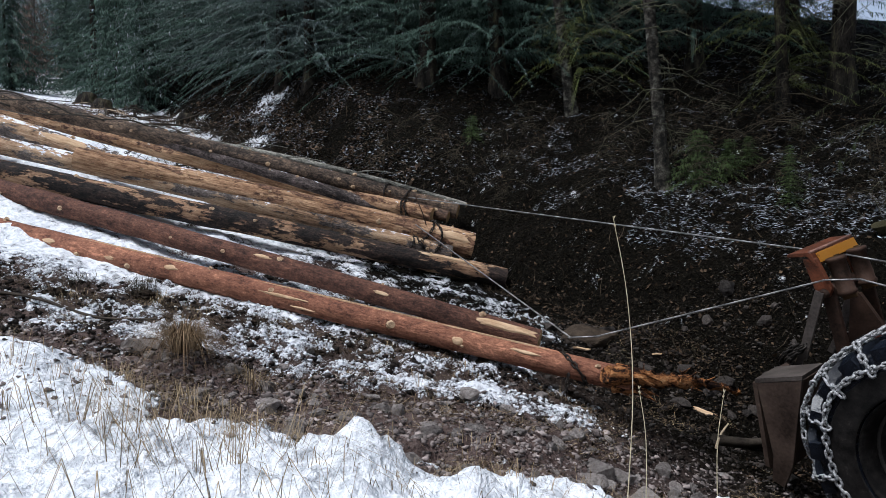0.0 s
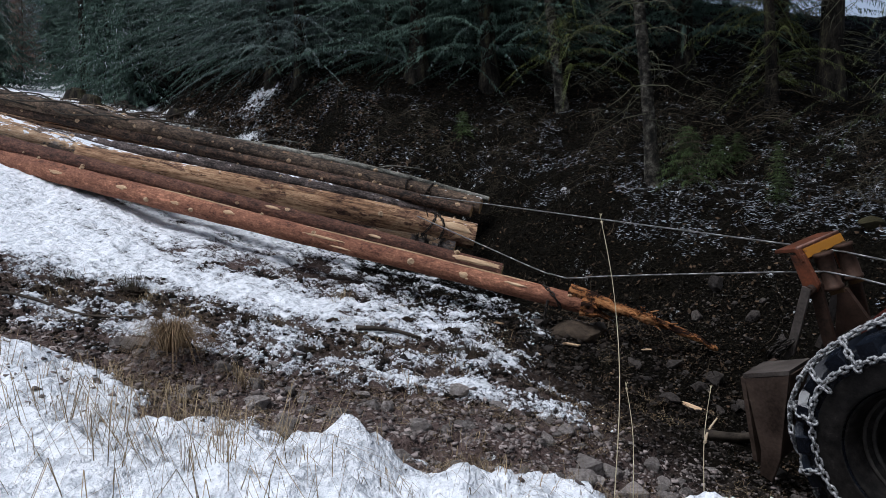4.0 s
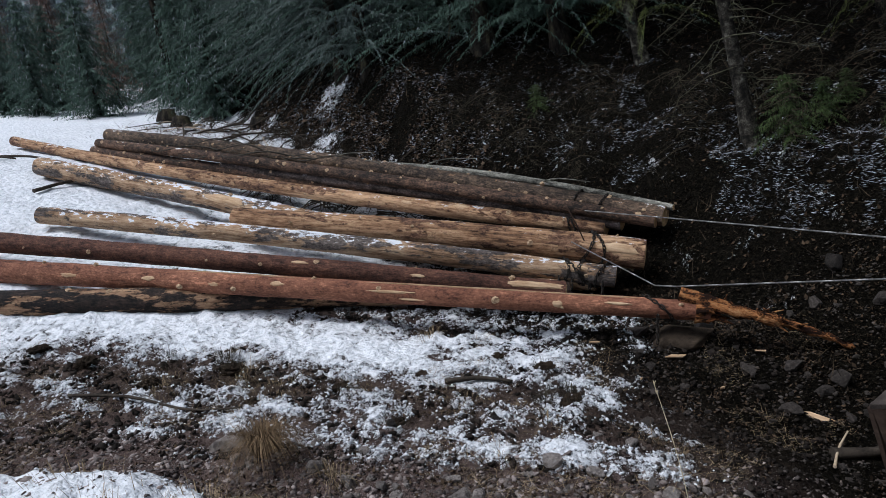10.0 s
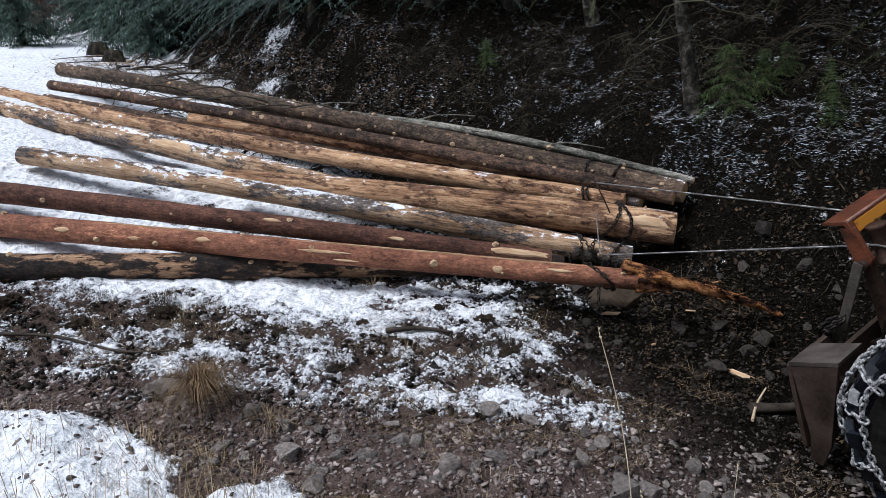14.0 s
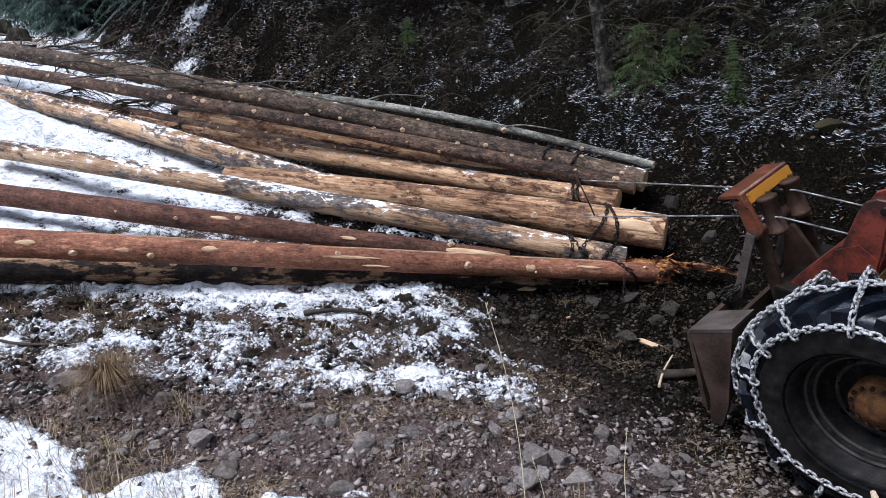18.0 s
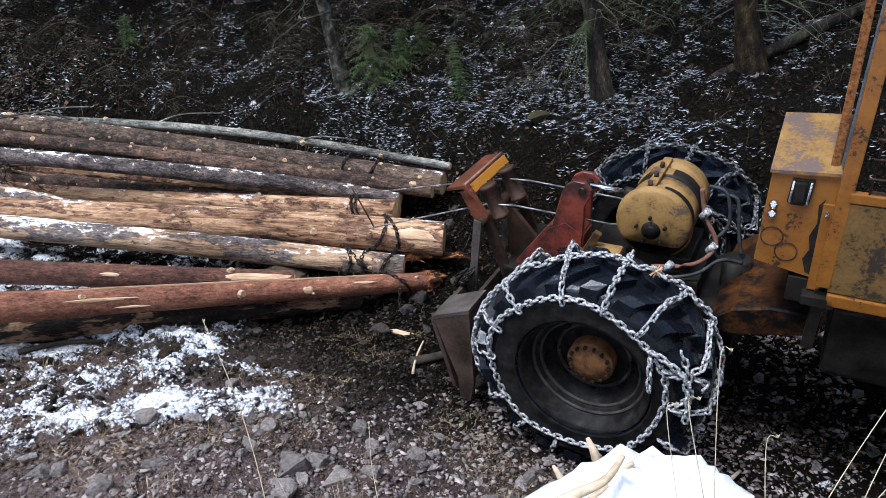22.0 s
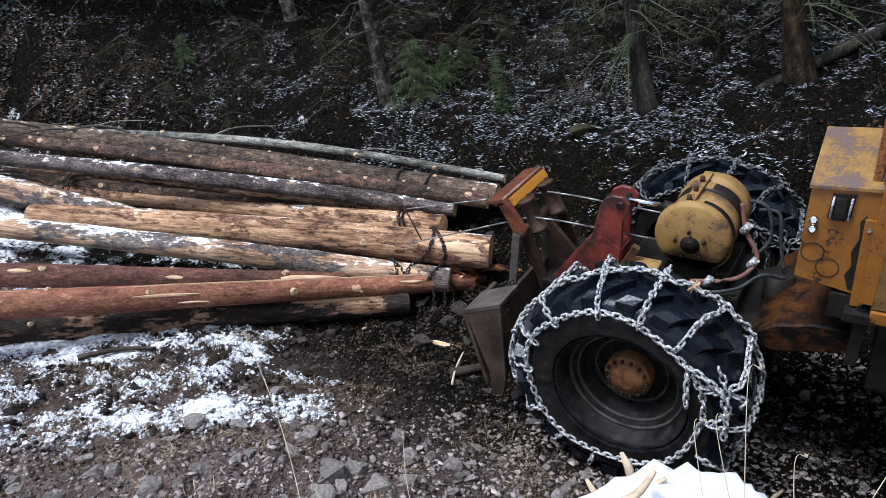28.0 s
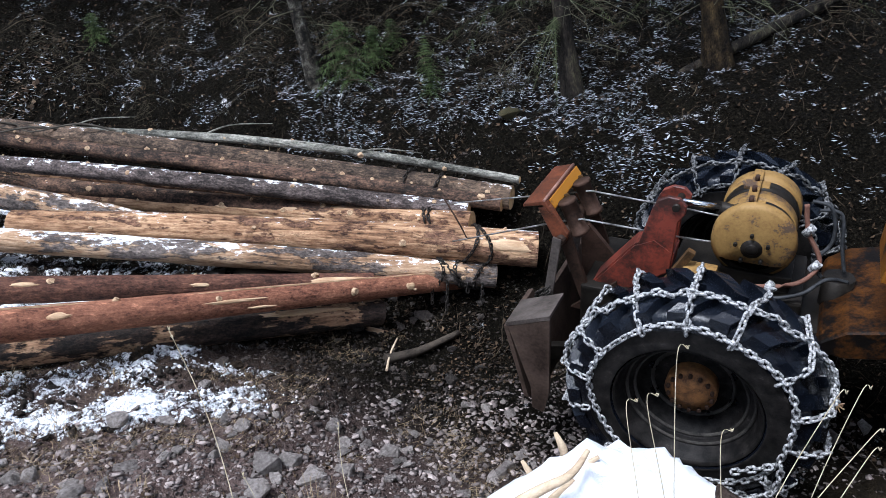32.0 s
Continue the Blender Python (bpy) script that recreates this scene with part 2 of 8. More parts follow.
M["worn_yellow"] = surface("worn_yellow", (0.095, 0.066, 0.055), (0.17, 0.092, 0.023), 7, 0.6, 0.4, 0.0, 0.004, c3=(0.235, 0.135, 0.038), spread=(0.475, 0.495), gloss=0.3)
M["red_paint"] = surface("red_paint", (0.03, 0.011, 0.008), (0.17, 0.033, 0.019), 5, 0.5, 0.3, 0.0, 0.004, spread=(0.4, 0.55), gloss=0.4)
M["rusty_steel"] = surface("rusty_steel", (0.012, 0.008, 0.006), (0.07, 0.04, 0.028), 6, 0.6, 0.4, 0.2, 0.004, c3=(0.14, 0.088, 0.064))
M["dark_steel"] = surface("dark_steel", (0.004, 0.0035, 0.003), (0.026, 0.022, 0.018), 6, 0.5, 0.3, 0.3, 0.004)
M["chrome"] = surface("chrome", (0.6, 0.6, 0.6), (0.75, 0.75, 0.75), 6, 0.2, 0.0, 1.0)
M["chain_steel"] = surface("chain_steel", (0.03, 0.029, 0.028), (0.56, 0.56, 0.56), 70, 0.5, 0.2, 0.1, 0.002, spread=(0.4, 0.6))
M["choker_steel"] = surface("choker_steel", (0.018, 0.016, 0.015), (0.06, 0.052, 0.045), 30, 0.5, 0.2, 0.7, 0.002)
M["cable_steel"] = surface("cable_steel", (0.10, 0.097, 0.092), (0.36, 0.35, 0.34), 60, 0.4, 0.3, 0.6, 0.002)
# the blue in this black is the sky's sheen put into the colour
M["rubber"] = surface("rubber", (0.0015, 0.002, 0.0035), (0.006, 0.008, 0.013), 9, 0.24, 0.3, 0.0, 0.006, gloss=0.3)
M["dusty_rubber"] = surface("dusty_rubber", (0.004, 0.0037, 0.0035), (0.02, 0.0175, 0.016), 14, 0.6, 0.3, 0.0, 0.004, c3=(0.06, 0.053, 0.047), spread=(0.42, 0.6))
M["hose"] = surface("hose", (0.01, 0.011, 0.012), (0.05, 0.052, 0.055), 20, 0.5, 0.1)
M["mossy_trunk"] = surface("mossy_trunk", (0.007, 0.006, 0.005), (0.034, 0.028, 0.022), 7, 0.85, 0.9, 0, 0.03, c3=(0.12, 0.108, 0.06), spread=(0.42, 0.54), stretch=(1, 1, 0.35))
M["pale_trunk"] = surface("pale_trunk", (0.010, 0.009, 0.008), (0.055, 0.048, 0.038), 11, 0.85, 1.0, 0, 0.03, c3=(0.25, 0.24, 0.2), spread=(0.43, 0.53), stretch=(1, 1, 1.1))
M["twig"] = surface("twig", (0.04, 0.039, 0.026), (0.15, 0.145, 0.095), 10, 0.8, 0.0)
# paler and more teal than plain needles: some mist is in the colour
M["needles"] = surface("needles", (0.042, 0.072, 0.058), (0.10, 0.15, 0.115), 1.2, 0.75, 0.0, vary=0.22, island=True)
M["pale_needles"] = surface("pale_needles", (0.06, 0.075, 0.022), (0.17, 0.185, 0.06), 2.2, 0.6, 0.0, vary=0.35, island=True)
M["stone"] = surface("stone", (0.12, 0.103, 0.093), (0.33, 0.29, 0.265), 4, 0.75, 1.0, 0, 0.02, c3=(0.45, 0.41, 0.38), spread=(0.34, 0.52), vary=0.35)
M["wet_stone"] = surface("wet_stone", (0.018, 0.015, 0.013), (0.085, 0.071, 0.062), 4, 0.55, 0.8, 0, 0.02, vary=0.5, gloss=0.2)
M["pebble"] = surface("pebble", (0.055, 0.044, 0.04), (0.31, 0.262, 0.242), 5, 0.75, 0.6, 0, 0.008, vary=0.75, island=True)
M["tussock_earth"] = surface("tussock_earth", (0.012, 0.009, 0.006), (0.075, 0.052, 0.034), 30, 0.9, 1.0, 0, 0.03, vary=0.4)
M["soil_clod"] = surface("soil_clod", (0.006, 0.005, 0.004), (0.04, 0.031, 0.025), 14, 0.85, 0.9, 0, 0.015, vary=0.5, island=True)
M["wet_gravel"] = surface("wet_gravel", (0.010, 0.008, 0.007), (0.085, 0.07, 0.06), 5, 0.6, 0.5, 0, 0.006, vary=0.7, island=True, gloss=0.2)
M["gravel"] = surface("gravel", (0.03, 0.024, 0.022), (0.26, 0.218, 0.2), 5, 0.75, 0.5, 0, 0.006, vary=0.8, island=True)
M["snow"] = surface("snow", (0.62, 0.64, 0.69), (0.82, 0.835, 0.86), 6, 0.7, 0.5, 0, 0.02)
M["dry_grass"] = surface("dry_grass", (0.09, 0.062, 0.034), (0.34, 0.26, 0.16), 6, 0.8, 0.0, vary=0.4, island=True)
M["tuft_grass"] = surface("tuft_grass", (0.05, 0.031, 0.017), (0.24, 0.165, 0.095), 6, 0.8, 0.0, vary=0.6, island=True)
M["brush_leaf"] = surface("brush_leaf", (0.028, 0.019, 0.013), (0.13, 0.09, 0.06), 3, 0.8, 0.0, vary=0.7, island=True)
M["dead_leaf"] = surface("dead_leaf", (0.012, 0.008, 0.005), (0.075, 0.05, 0.031), 3, 0.8, 0.0, vary=0.8, island=True)
M["frosted_leaf"] = surface("frosted_leaf", (0.09, 0.097, 0.11), (0.4, 0.42, 0.455), 3, 0.8, 0.0, vary=0.6, island=True)

# ---- helpers for meshes ----
def part(name, bm, material, parent=None, label=""):
    me = bpy.data.meshes.new(name)
    bm.to_mesh(me)
    bm.free()
    me.materials.append(material)
    ob = new(name, me)
    if parent is not None:
        ob.parent = parent
    if label:
        ob["label"] = label
    return ob


def again(ob, parent, m):
    """Another object on the mesh of ob."""
    o = new(ob.name.split(".")[0], ob.data)
    o.parent = parent
    o.matrix_basis = m
    return o


def from_arrays(name, verts, faces, material, smooth=False, parent=None):
    me = bpy.data.meshes.new(name)
    verts = np.asarray(verts, dtype=np.float32)
    faces = np.asarray(faces, dtype=np.int32)
    k = faces.shape[1]
    me.vertices.add(len(verts))
    me.vertices.foreach_set("co", verts.ravel())
    me.loops.add(faces.size)
    me.loops.foreach_set("vertex_index", faces.ravel())
    me.polygons.add(len(faces))
    me.polygons.foreach_set("loop_start", np.arange(0, faces.size, k, dtype=np.int32))
    me.polygons.foreach_set("loop_total", np.full(len(faces), k, dtype=np.int32))
    if smooth:
        me.polygons.foreach_set("use_smooth", np.ones(len(faces), dtype=bool))
    me.update(calc_edges=True)
    me.materials.append(material)
    ob = new(name, me)
    if parent is not None:
        ob.parent = parent
    return ob


def box(bm, x0, x1, y0, y1, z0, z1, bevel=0.0, m=None):
    r = bmesh.ops.create_cube(bm, size=1, matrix=Matrix.Translation(((x0 + x1) / 2, (y0 + y1) / 2, (z0 + z1) / 2)) @ Matrix.Diagonal((x1 - x0, y1 - y0, z1 - z0, 1)))
    if bevel:
        es = {e for v in r["verts"] for e in v.link_edges}
        g = bmesh.ops.bevel(bm, geom=list(es), offset=bevel, segments=2, affect="EDGES", profile=0.6)
        vs = list({v for f in g["faces"] for v in f.verts} | {v for v in r["verts"] if v.is_valid})
    else:
        vs = r["verts"]
    if m is not None:
        bmesh.ops.transform(bm, matrix=m, verts=vs)
    return bm


def tube(bm, pts, radii, sides=8, caps=True):
    """A tube along points, with a radius at each."""
    pts = [Vector(p) for p in pts]
    if not isinstance(radii, (list, tuple)):
        radii = [radii] * len(pts)
    rings = []
    ref = Vector((0, 0, 1))
    for i, p in enumerate(pts):
        d = (pts[min(i + 1, len(pts) - 1)] - pts[max(i - 1, 0)]).normalized()
        if abs(d.dot(ref)) > 0.92:
            ref = Vector((1, 0, 0)) if abs(d.x) < 0.9 else Vector((0, 1, 0))
        a = d.cross(ref).normalized()
        b = a.cross(d)
        rings.append([bm.verts.new(p + (a * math.cos(2 * math.pi * k / sides) + b * math.sin(2 * math.pi * k / sides)) * radii[i]) for k in range(sides)])
    for r0, r1 in zip(rings, rings[1:]):
        for k in range(sides):
            f = bm.faces.new((r0[k], r0[(k + 1) % sides], r1[(k + 1) % sides], r1[k]))
            f.smooth = True
    if caps:
        bm.faces.new(rings[0][::-1])
        bm.faces.new(rings[-1])
    return bm


def arc_curve(pts, n=8):
    """A smooth line through points."""
    pts = [Vector(p) for p in pts]
    out = []
    for i in range(len(pts) - 1):
        p0, p1, p2, p3 = pts[max(i - 1, 0)], pts[i], pts[i + 1], pts[min(i + 2, len(pts) - 1)]
        for k in range(n):
            t = k / n
            out.append(0.5 * ((2 * p1) + (p2 - p0) * t + (2 * p0 - 5 * p1 + 4 * p2 - p3) * t * t + (3 * p1 - p0 - 3 * p2 + p3) * t ** 3))
    return out + [pts[-1]]


def prism(bm, outline, axis, a0, a1):
    """An outline of two coordinates pushed along the axis from a0 to a1."""
    def at(u, v, w):
        return {0: (w, u, v), 1: (u, w, v), 2: (u, v, w)}[axis]
    lo = [bm.verts.new(at(u, v, a0)) for u, v in outline]
    hi = [bm.verts.new(at(u, v, a1)) for u, v in outline]
    n = len(outline)
    bm.faces.new(lo)
    bm.faces.new(hi[::-1])
    for i in range(n):
        bm.faces.new((lo[i], hi[i], hi[(i + 1) % n], lo[(i + 1) % n]))
    bmesh.ops.recalc_face_normals(bm, faces=bm.faces)
    return bm


def step(a, b, x):
    t = min(1.0, max(0.0, (x - a) / (b - a)))
    return t * t * (3 - 2 * t)


# ---- the ground: a skid trail between a snowy bank and a steep wooded slope ----
def slope_depth(x, y):
    v = -0.67 * (x - 2) + 0.75 * (y - 5.7)
    d = 0.75 * (x - 2) + 0.67 * (y - 5.7)
    return d + 0.25 * step(4, 8, v) - 0.01 * max(0.0, v - 8) ** 1.5


def ground_plain(x, y):
    z = 0.137 - 0.167 * x + 0.139 * y
    u = -0.6 * (x + 1.7) + 0.8 * (y - 6.9)
    z += 1.0 * step(-1, 6.5, u) - 0.12 * step(-2, 2, u)
    z -= 0.42 * step(-0.6, 1.8, x) * (1 - step(5.0, 6.2, y + 0.35 * (x - 1))) * step(1.0, 3.0, y)
    e = 1 - step(2.5, 3.2, y + 0.1 * math.sin(2.1 * x) + 1.9 * step(1.75, 2.7, x))
    z = z * (1 - e) + max(z, 0.78 - 0.13 * x) * e
    z -= 0.45 * blob(x, y, -5.6, 10.7, 3.8, 1.5, -0.55)
    z += 0.1 * blob(x, y, -2.32, 3.96, 0.16, 0.13)
    z += 0.2 * blob(x, y, -3.1, 3.35, 0.55, 0.3)
    d = slope_depth(x, y)
    if d > -0.3:
        s = d + 0.3
        if s < 1.4:
            z += 1.15 * s * s / (s + 0.35)
        else:
            z += 1.288 + 0.48 * min(s - 1.4, 7.2) + 0.1 * max(0.0, s - 8.6)
    return z


def blob(x, y, cx, cy, rx, ry, turn=0.0):
    c, s = math.cos(turn), math.sin(turn)
    dx, dy = x - cx, y - cy
    q = ((c * dx + s * dy) / rx) ** 2 + ((-s * dx + c * dy) / ry) ** 2
    return math.exp(-q * 0.9)


def bank_edge(x):
    """How far the snowy bank reaches."""
    return 2.86 + 0.45 * step(-1.25, -1.7, x) + 0.42 * step(-2.2, -2.9, x)


def snow_amount(x, y):
    """How much snow lies on the ground there, 0 to 1."""
    d = slope_depth(x, y)
    u = -0.6 * (x + 1.7) + 0.8 * (y - 6.9)
    s = -0.28 + 0.25 * step(4.0, 4.4, y) * step(1.0, 0.0, x) * (1 - step(-0.8, -0.2, d))
    # the meadow beyond the logs
    s += (0.75 + 0.6 * step(-4.5, -7.5, x - 0.2 * (y - 8))) * step(0.2, 1.6, u) * step(-1.0, -3.0, x) * (1 - step(-0.5, 0.2, d - 0.3 * step(9, 11, y) + 0.15 * step(12, 14, y)))
    # brushwood and trodden earth where the wood begins
    w = noise.noise((x * 1.3, y * 1.3, 6.0))
    s -= (0.4 + 1.3 * w) * blob(x, y, -4.6, 11.8, 2.4, 1.2, -0.83) + (0.2 + 1.3 * w) * blob(x, y, -7.6, 14.4, 3.0, 1.1, -0.8)
    s -= 0.55 * max(0.0, w) * step(-5.0, -7.0, x) * step(8.0, 9.5, y)
    # the bank
    s += 2.0 * (1 - step(-0.2, 0.1, y - bank_edge(x) + 0.3 * noise.noise((x * 2.2, y * 2.2, 3.0)))) * (1 - step(0.7, 1.3, x - 0.9 * max(0.0, 1.0 - y) + 0.9 * noise.noise((x * 0.7, y * 0.7, 8.0)) * step(1.6, 0.2, y)))
    # broken snow between the bank and the logs
    s += 0.36 * step(3.95, 4.25, y - 0.05 * x) * step(0.7, -0.4, x) * (1 - step(-0.9, -0.3, d))
    s += 0.85 * blob(x, y, -3.6, 5.95, 2.0, 0.42, -0.15)
    s += 0.5 * blob(x, y, -2.0, 5.6, 0.5, 0.25, -0.4)
    s += 0.25 * blob(x, y, -3.0, 4.5, 0.8, 0.22, 0.1)
    s += 0.45 * blob(x, y, -1.05, 4.16, 0.7, 0.2, -0.05)
    s += 0.5 * blob(x, y, 0.0, 4.2, 0.6, 0.18, 0.1)
    s += 0.45 * blob(x, y, -0.5, 5.3, 0.5, 0.14, -0.85)
    s += 0.2 * blob(x, y, -1.3, 5.7, 0.6, 0.5)
    s += 1.1 * blob(x, y, -0.78, 3.15, 0.15, 0.06)
    s -= 0.3 * blob(x, y, -3.4, 5.1, 0.8, 0.2)
    s -= 0.3 * blob(x, y, -3.9, 4.3, 0.6, 0.3)
    s -= 0.2 * blob(x, y, -1.0, 5.0, 0.6, 0.12)
    s -= 0.35 * blob(x, y, 0.9, 5.4, 0.8, 0.6)
    if d > 0.2:
        s += 1.15 * blob(x, y, -4.28, 13.22, 0.55, 0.42, 0.2) + 0.02 + 0.15 * blob(x, y, 3.0, 6.75, 2.4, 0.7, -0.5)
    return s


def snow_edge(x, y):
    """The snow's amount broken up by tussocks and tracks: above one half it covers the ground."""
    e = snow_amount(x, y)
    if math.hypot(x + 1, y - 5) < 16:
        e += 0.62 * noise.noise((x * 3.1, y * 4.6, 1.0)) + 0.48 * noise.noise((x * 8.0, y * 10.0, 2.0)) + 0.45 * noise.noise((x * 21.0, y * 21.0, 3.0))
    return e


def rough_height(x, y):
    near = max(0.0, 1 - math.hypot(x + 0.5, y - 4.5) / 22)
    d = slope_depth(x, y)
    k = 0.05 if d < 0 else 0.11
    if y < 2.9:
        k = 0.085
    h = k * noise.fractal((x * 1.7, y * 1.7, 0.3), 0.8, 2.0, 4) * 0.9
    if near > 0:
        h += (0.028 if y > 2.9 else 0.06) * near * noise.fractal((x * 8, y * 8, 4.0), 0.8, 2.0, 3)
        if y < 3.9 and x < 1.0:
            h += 0.09 * (1 - step(2.9, 3.9, y)) * noise.noise((x * 3.4, y * 3.4, 6.0))
        e = snow_edge(x, y)
        h += 0.042 * step(0.25, 0.75, e)
        # clods and tussocks where the snow has gone
        if d < 0.3 and y > 3.9 and x < 1.5:
            h += 0.06 * (1 - step(0.2, 0.6, e)) * max(0.0, noise.noise((x * 6.0, y * 7.0, 7.0))) * step(3.9, 4.3, y)
    return h


def ground_z(x, y):
    return ground_plain(x, y) + rough_height(x, y)


def spaced(lo, hi, fine, far_lo, far_hi, grow=1.09):
    a = list(np.arange(lo, hi, fine))
    s, p = fine, hi
    while p < far_hi:
        a.append(p)
        s *= grow
        p += s
    s, p, b = fine, lo, []
    while p > far_lo:
        s *= grow
        p -= s
        b.append(p)
    return np.array(b[::-1] + a)


def build_ground():
    xs = spaced(-5.6, 3.4, 0.03, -420, 420)
    ys = spaced(2.3, 7.6, 0.03, -420, 420)
    xs = np.unique(np.concatenate([xs, np.arange(-11.0, -2.5, 0.11)]))
    ys = np.unique(np.concatenate([ys, np.arange(7.6, 17.0, 0.11)]))
    nx, ny = len(xs), len(ys)
    verts = np.zeros((nx * ny, 3), dtype=np.float32)
    masks = {k: np.zeros(nx * ny, dtype=np.float32) for k in ("snow", "litter", "dirt")}
    i = 0
    for y in ys:
        for x in xs:
            x, y = float(x), float(y)
            verts[i] = (x, y, ground_z(x, y))
            d = slope_depth(x, y)
            masks["snow"][i] = snow_edge(x, y)
            # the litter's dark tone runs past the slope foot to darken the trail
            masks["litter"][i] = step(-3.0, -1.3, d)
            masks["dirt"][i] = 0.4 * (1 - step(2.5, 3.0, y)) + 0.7 * blob(x, y, -3.0, 5.0, 1.8, 0.5) + 0.35 * blob(x, y, -0.6, 4.6, 1.0, 0.4) + 0.8 * step(0.5, 2, -0.6 * (x + 1.7) + 0.8 * (y - 6.9)) * (1 - step(-0.6, 0.2, d))
            i += 1
    a = np.arange(nx * ny).reshape(ny, nx)
    faces = np.stack([a[:-1, :-1], a[:-1, 1:], a[1:, 1:], a[1:, :-1]], -1).reshape(-1, 4)
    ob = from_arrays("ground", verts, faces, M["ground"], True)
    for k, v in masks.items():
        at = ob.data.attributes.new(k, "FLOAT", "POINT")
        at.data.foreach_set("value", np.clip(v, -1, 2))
    return tagged(ob, "muddy skid trail with old snow, gravel and leaf litter", "ground", kind="structure")


build_ground()

# ---- logs ----
def log_radius(x, length, r0, r1):
    return r0 + (r1 - r0) * (-x / length)


class LogShape:
    """A trunk lying along -x from its front end at the origin, gently bent."""
    def __init__(self, length, r0, r1, bend, seed, wave=0.0, lift=0.0):
        self.length, self.r0, self.r1, self.bend, self.seed, self.wave, self.lift = length, r0, r1, bend, seed, wave, lift

    def axis(self, x):
        q = -x / self.length
        arc = 4 * q * (1 - q)
        w = self.wave * math.sin(q * 7.0 + self.seed)
        return Vector((x, self.bend[0] * arc + w * 0.5, self.bend[1] * arc + w + self.lift))

    def radius(self, x, a):
        r = log_radius(x, self.length, self.r0, self.r1)
        n = noise.noise((x * 2.2, math.cos(a) * 1.2 + self.seed * 3.1, math.sin(a) * 1.2))
        n2 = noise.noise((x * 9.0, math.cos(a) * 3 + self.seed, math.sin(a) * 3))
        return r * (1 + 0.07 * n + 0.03 * n2)

    def point(self, x, a, lift=0.0):
        r = self.radius(x, a) + lift
        return self.axis(x) + Vector((0, -math.cos(a) * r, math.sin(a) * r))

    def mesh(self, sides=22):
        n = max(12, int(self.length / 0.11))
        xs = [-self.length * i / n for i in range(n + 1)]
        verts, faces = [], []
        for x in xs:
            for k in range(sides):
                verts.append(self.point(x, 2 * math.pi * k / sides))
        for i in range(n):
            for k in range(sides):
                a, b = i * sides + k, i * sides + (k + 1) % sides
                faces.append((a, b, b + sides, a + sides))
        return verts, faces


def end_disc(shape, x, out):
    bm = bmesh.new()
    rim, inner = [], []
    sides = 22
    for k in range(sides):
        a = 2 * math.pi * k / sides
        rim.append(bm.verts.new(shape.point(x, a, -0.002)))
        inner.append(bm.verts.new(shape.axis(x) + (shape.point(x, a) - shape.axis(x)) * 0.5 + Vector((out * (0.006 + 0.01 * noise.noise((k * 0.9, shape.seed, x))), 0, 0))))
    mid = bm.verts.new(shape.axis(x) + Vector((out * 0.01, 0, 0)))
    for k in range(sides):
        j = (k + 1) % sides
        bm.faces.new((rim[k], rim[j], inner[j], inner[k]))
        bm.faces.new((inner[k], inner[j], mid))
    bmesh.ops.recalc_face_normals(bm, faces=bm.faces)
    return bm


def scar(shape, x, a, half_len, half_ang, seed):
    """A torn patch of bare wood that lies on the trunk."""
    bm = bmesh.new()
    n = 14
    rng = random.Random(seed)
    mid = bm.verts.new(shape.point(x, a, 0.010))
    ring, outer = [], []
    for k in range(n):
        q = 2 * math.pi * k / n
        j = 1 + rng.uniform(-0.25, 0.2)
        ring.append(bm.verts.new(shape.point(x + half_len * 0.6 * math.cos(q) * j, a + half_ang * 0.6 * math.sin(q) * j, 0.008)))
        outer.append(bm.verts.new(shape.point(x + half_len * math.cos(q) * j, a + half_ang * math.sin(q) * j, -0.003)))
    for k in range(n):
        j = (k + 1) % n
        bm.faces.new((mid, ring[k], ring[j]))
        bm.faces.new((ring[k], outer[k], outer[j], ring[j]))
    bmesh.ops.recalc_face_normals(bm, faces=bm.faces)
    return bm


def stub(shape, x, a, r, h, seed):
    """A sawn-off branch: a collar of bark with a pale cut face."""
    bm = bmesh.new()
    c = shape.point(x, a, -0.01)
    out = (shape.point(x, a, 1.0) - shape.point(x, a, 0.0)).normalized()
    lean = (out + Vector((0.5, 0, 0))).normalized()
    side = lean.cross(Vector((1, 0, 0.2))).normalized()
    up = side.cross(lean)
    rings = []
    for q, rr in ((0.0, 1.45), (0.55, 1.1), (1.0, 1.0), (1.0, 0.0)):
        p = c + lean * (h + 0.01) * q
        rings.append([bm.verts.new(p + (side * math.cos(t) * 1.0 + up * math.sin(t) * 1.25) * r * max(rr, 0.02)) for t in [2 * math.pi * k / 9 for k in range(9)]])
    for r0, r1 in zip(rings, rings[1:]):
        for k in range(9):
            bm.faces.new((r0[k], r0[(k + 1) % 9], r1[(k + 1) % 9], r1[k]))
    bmesh.ops.recalc_face_normals(bm, faces=bm.faces)
    return bm


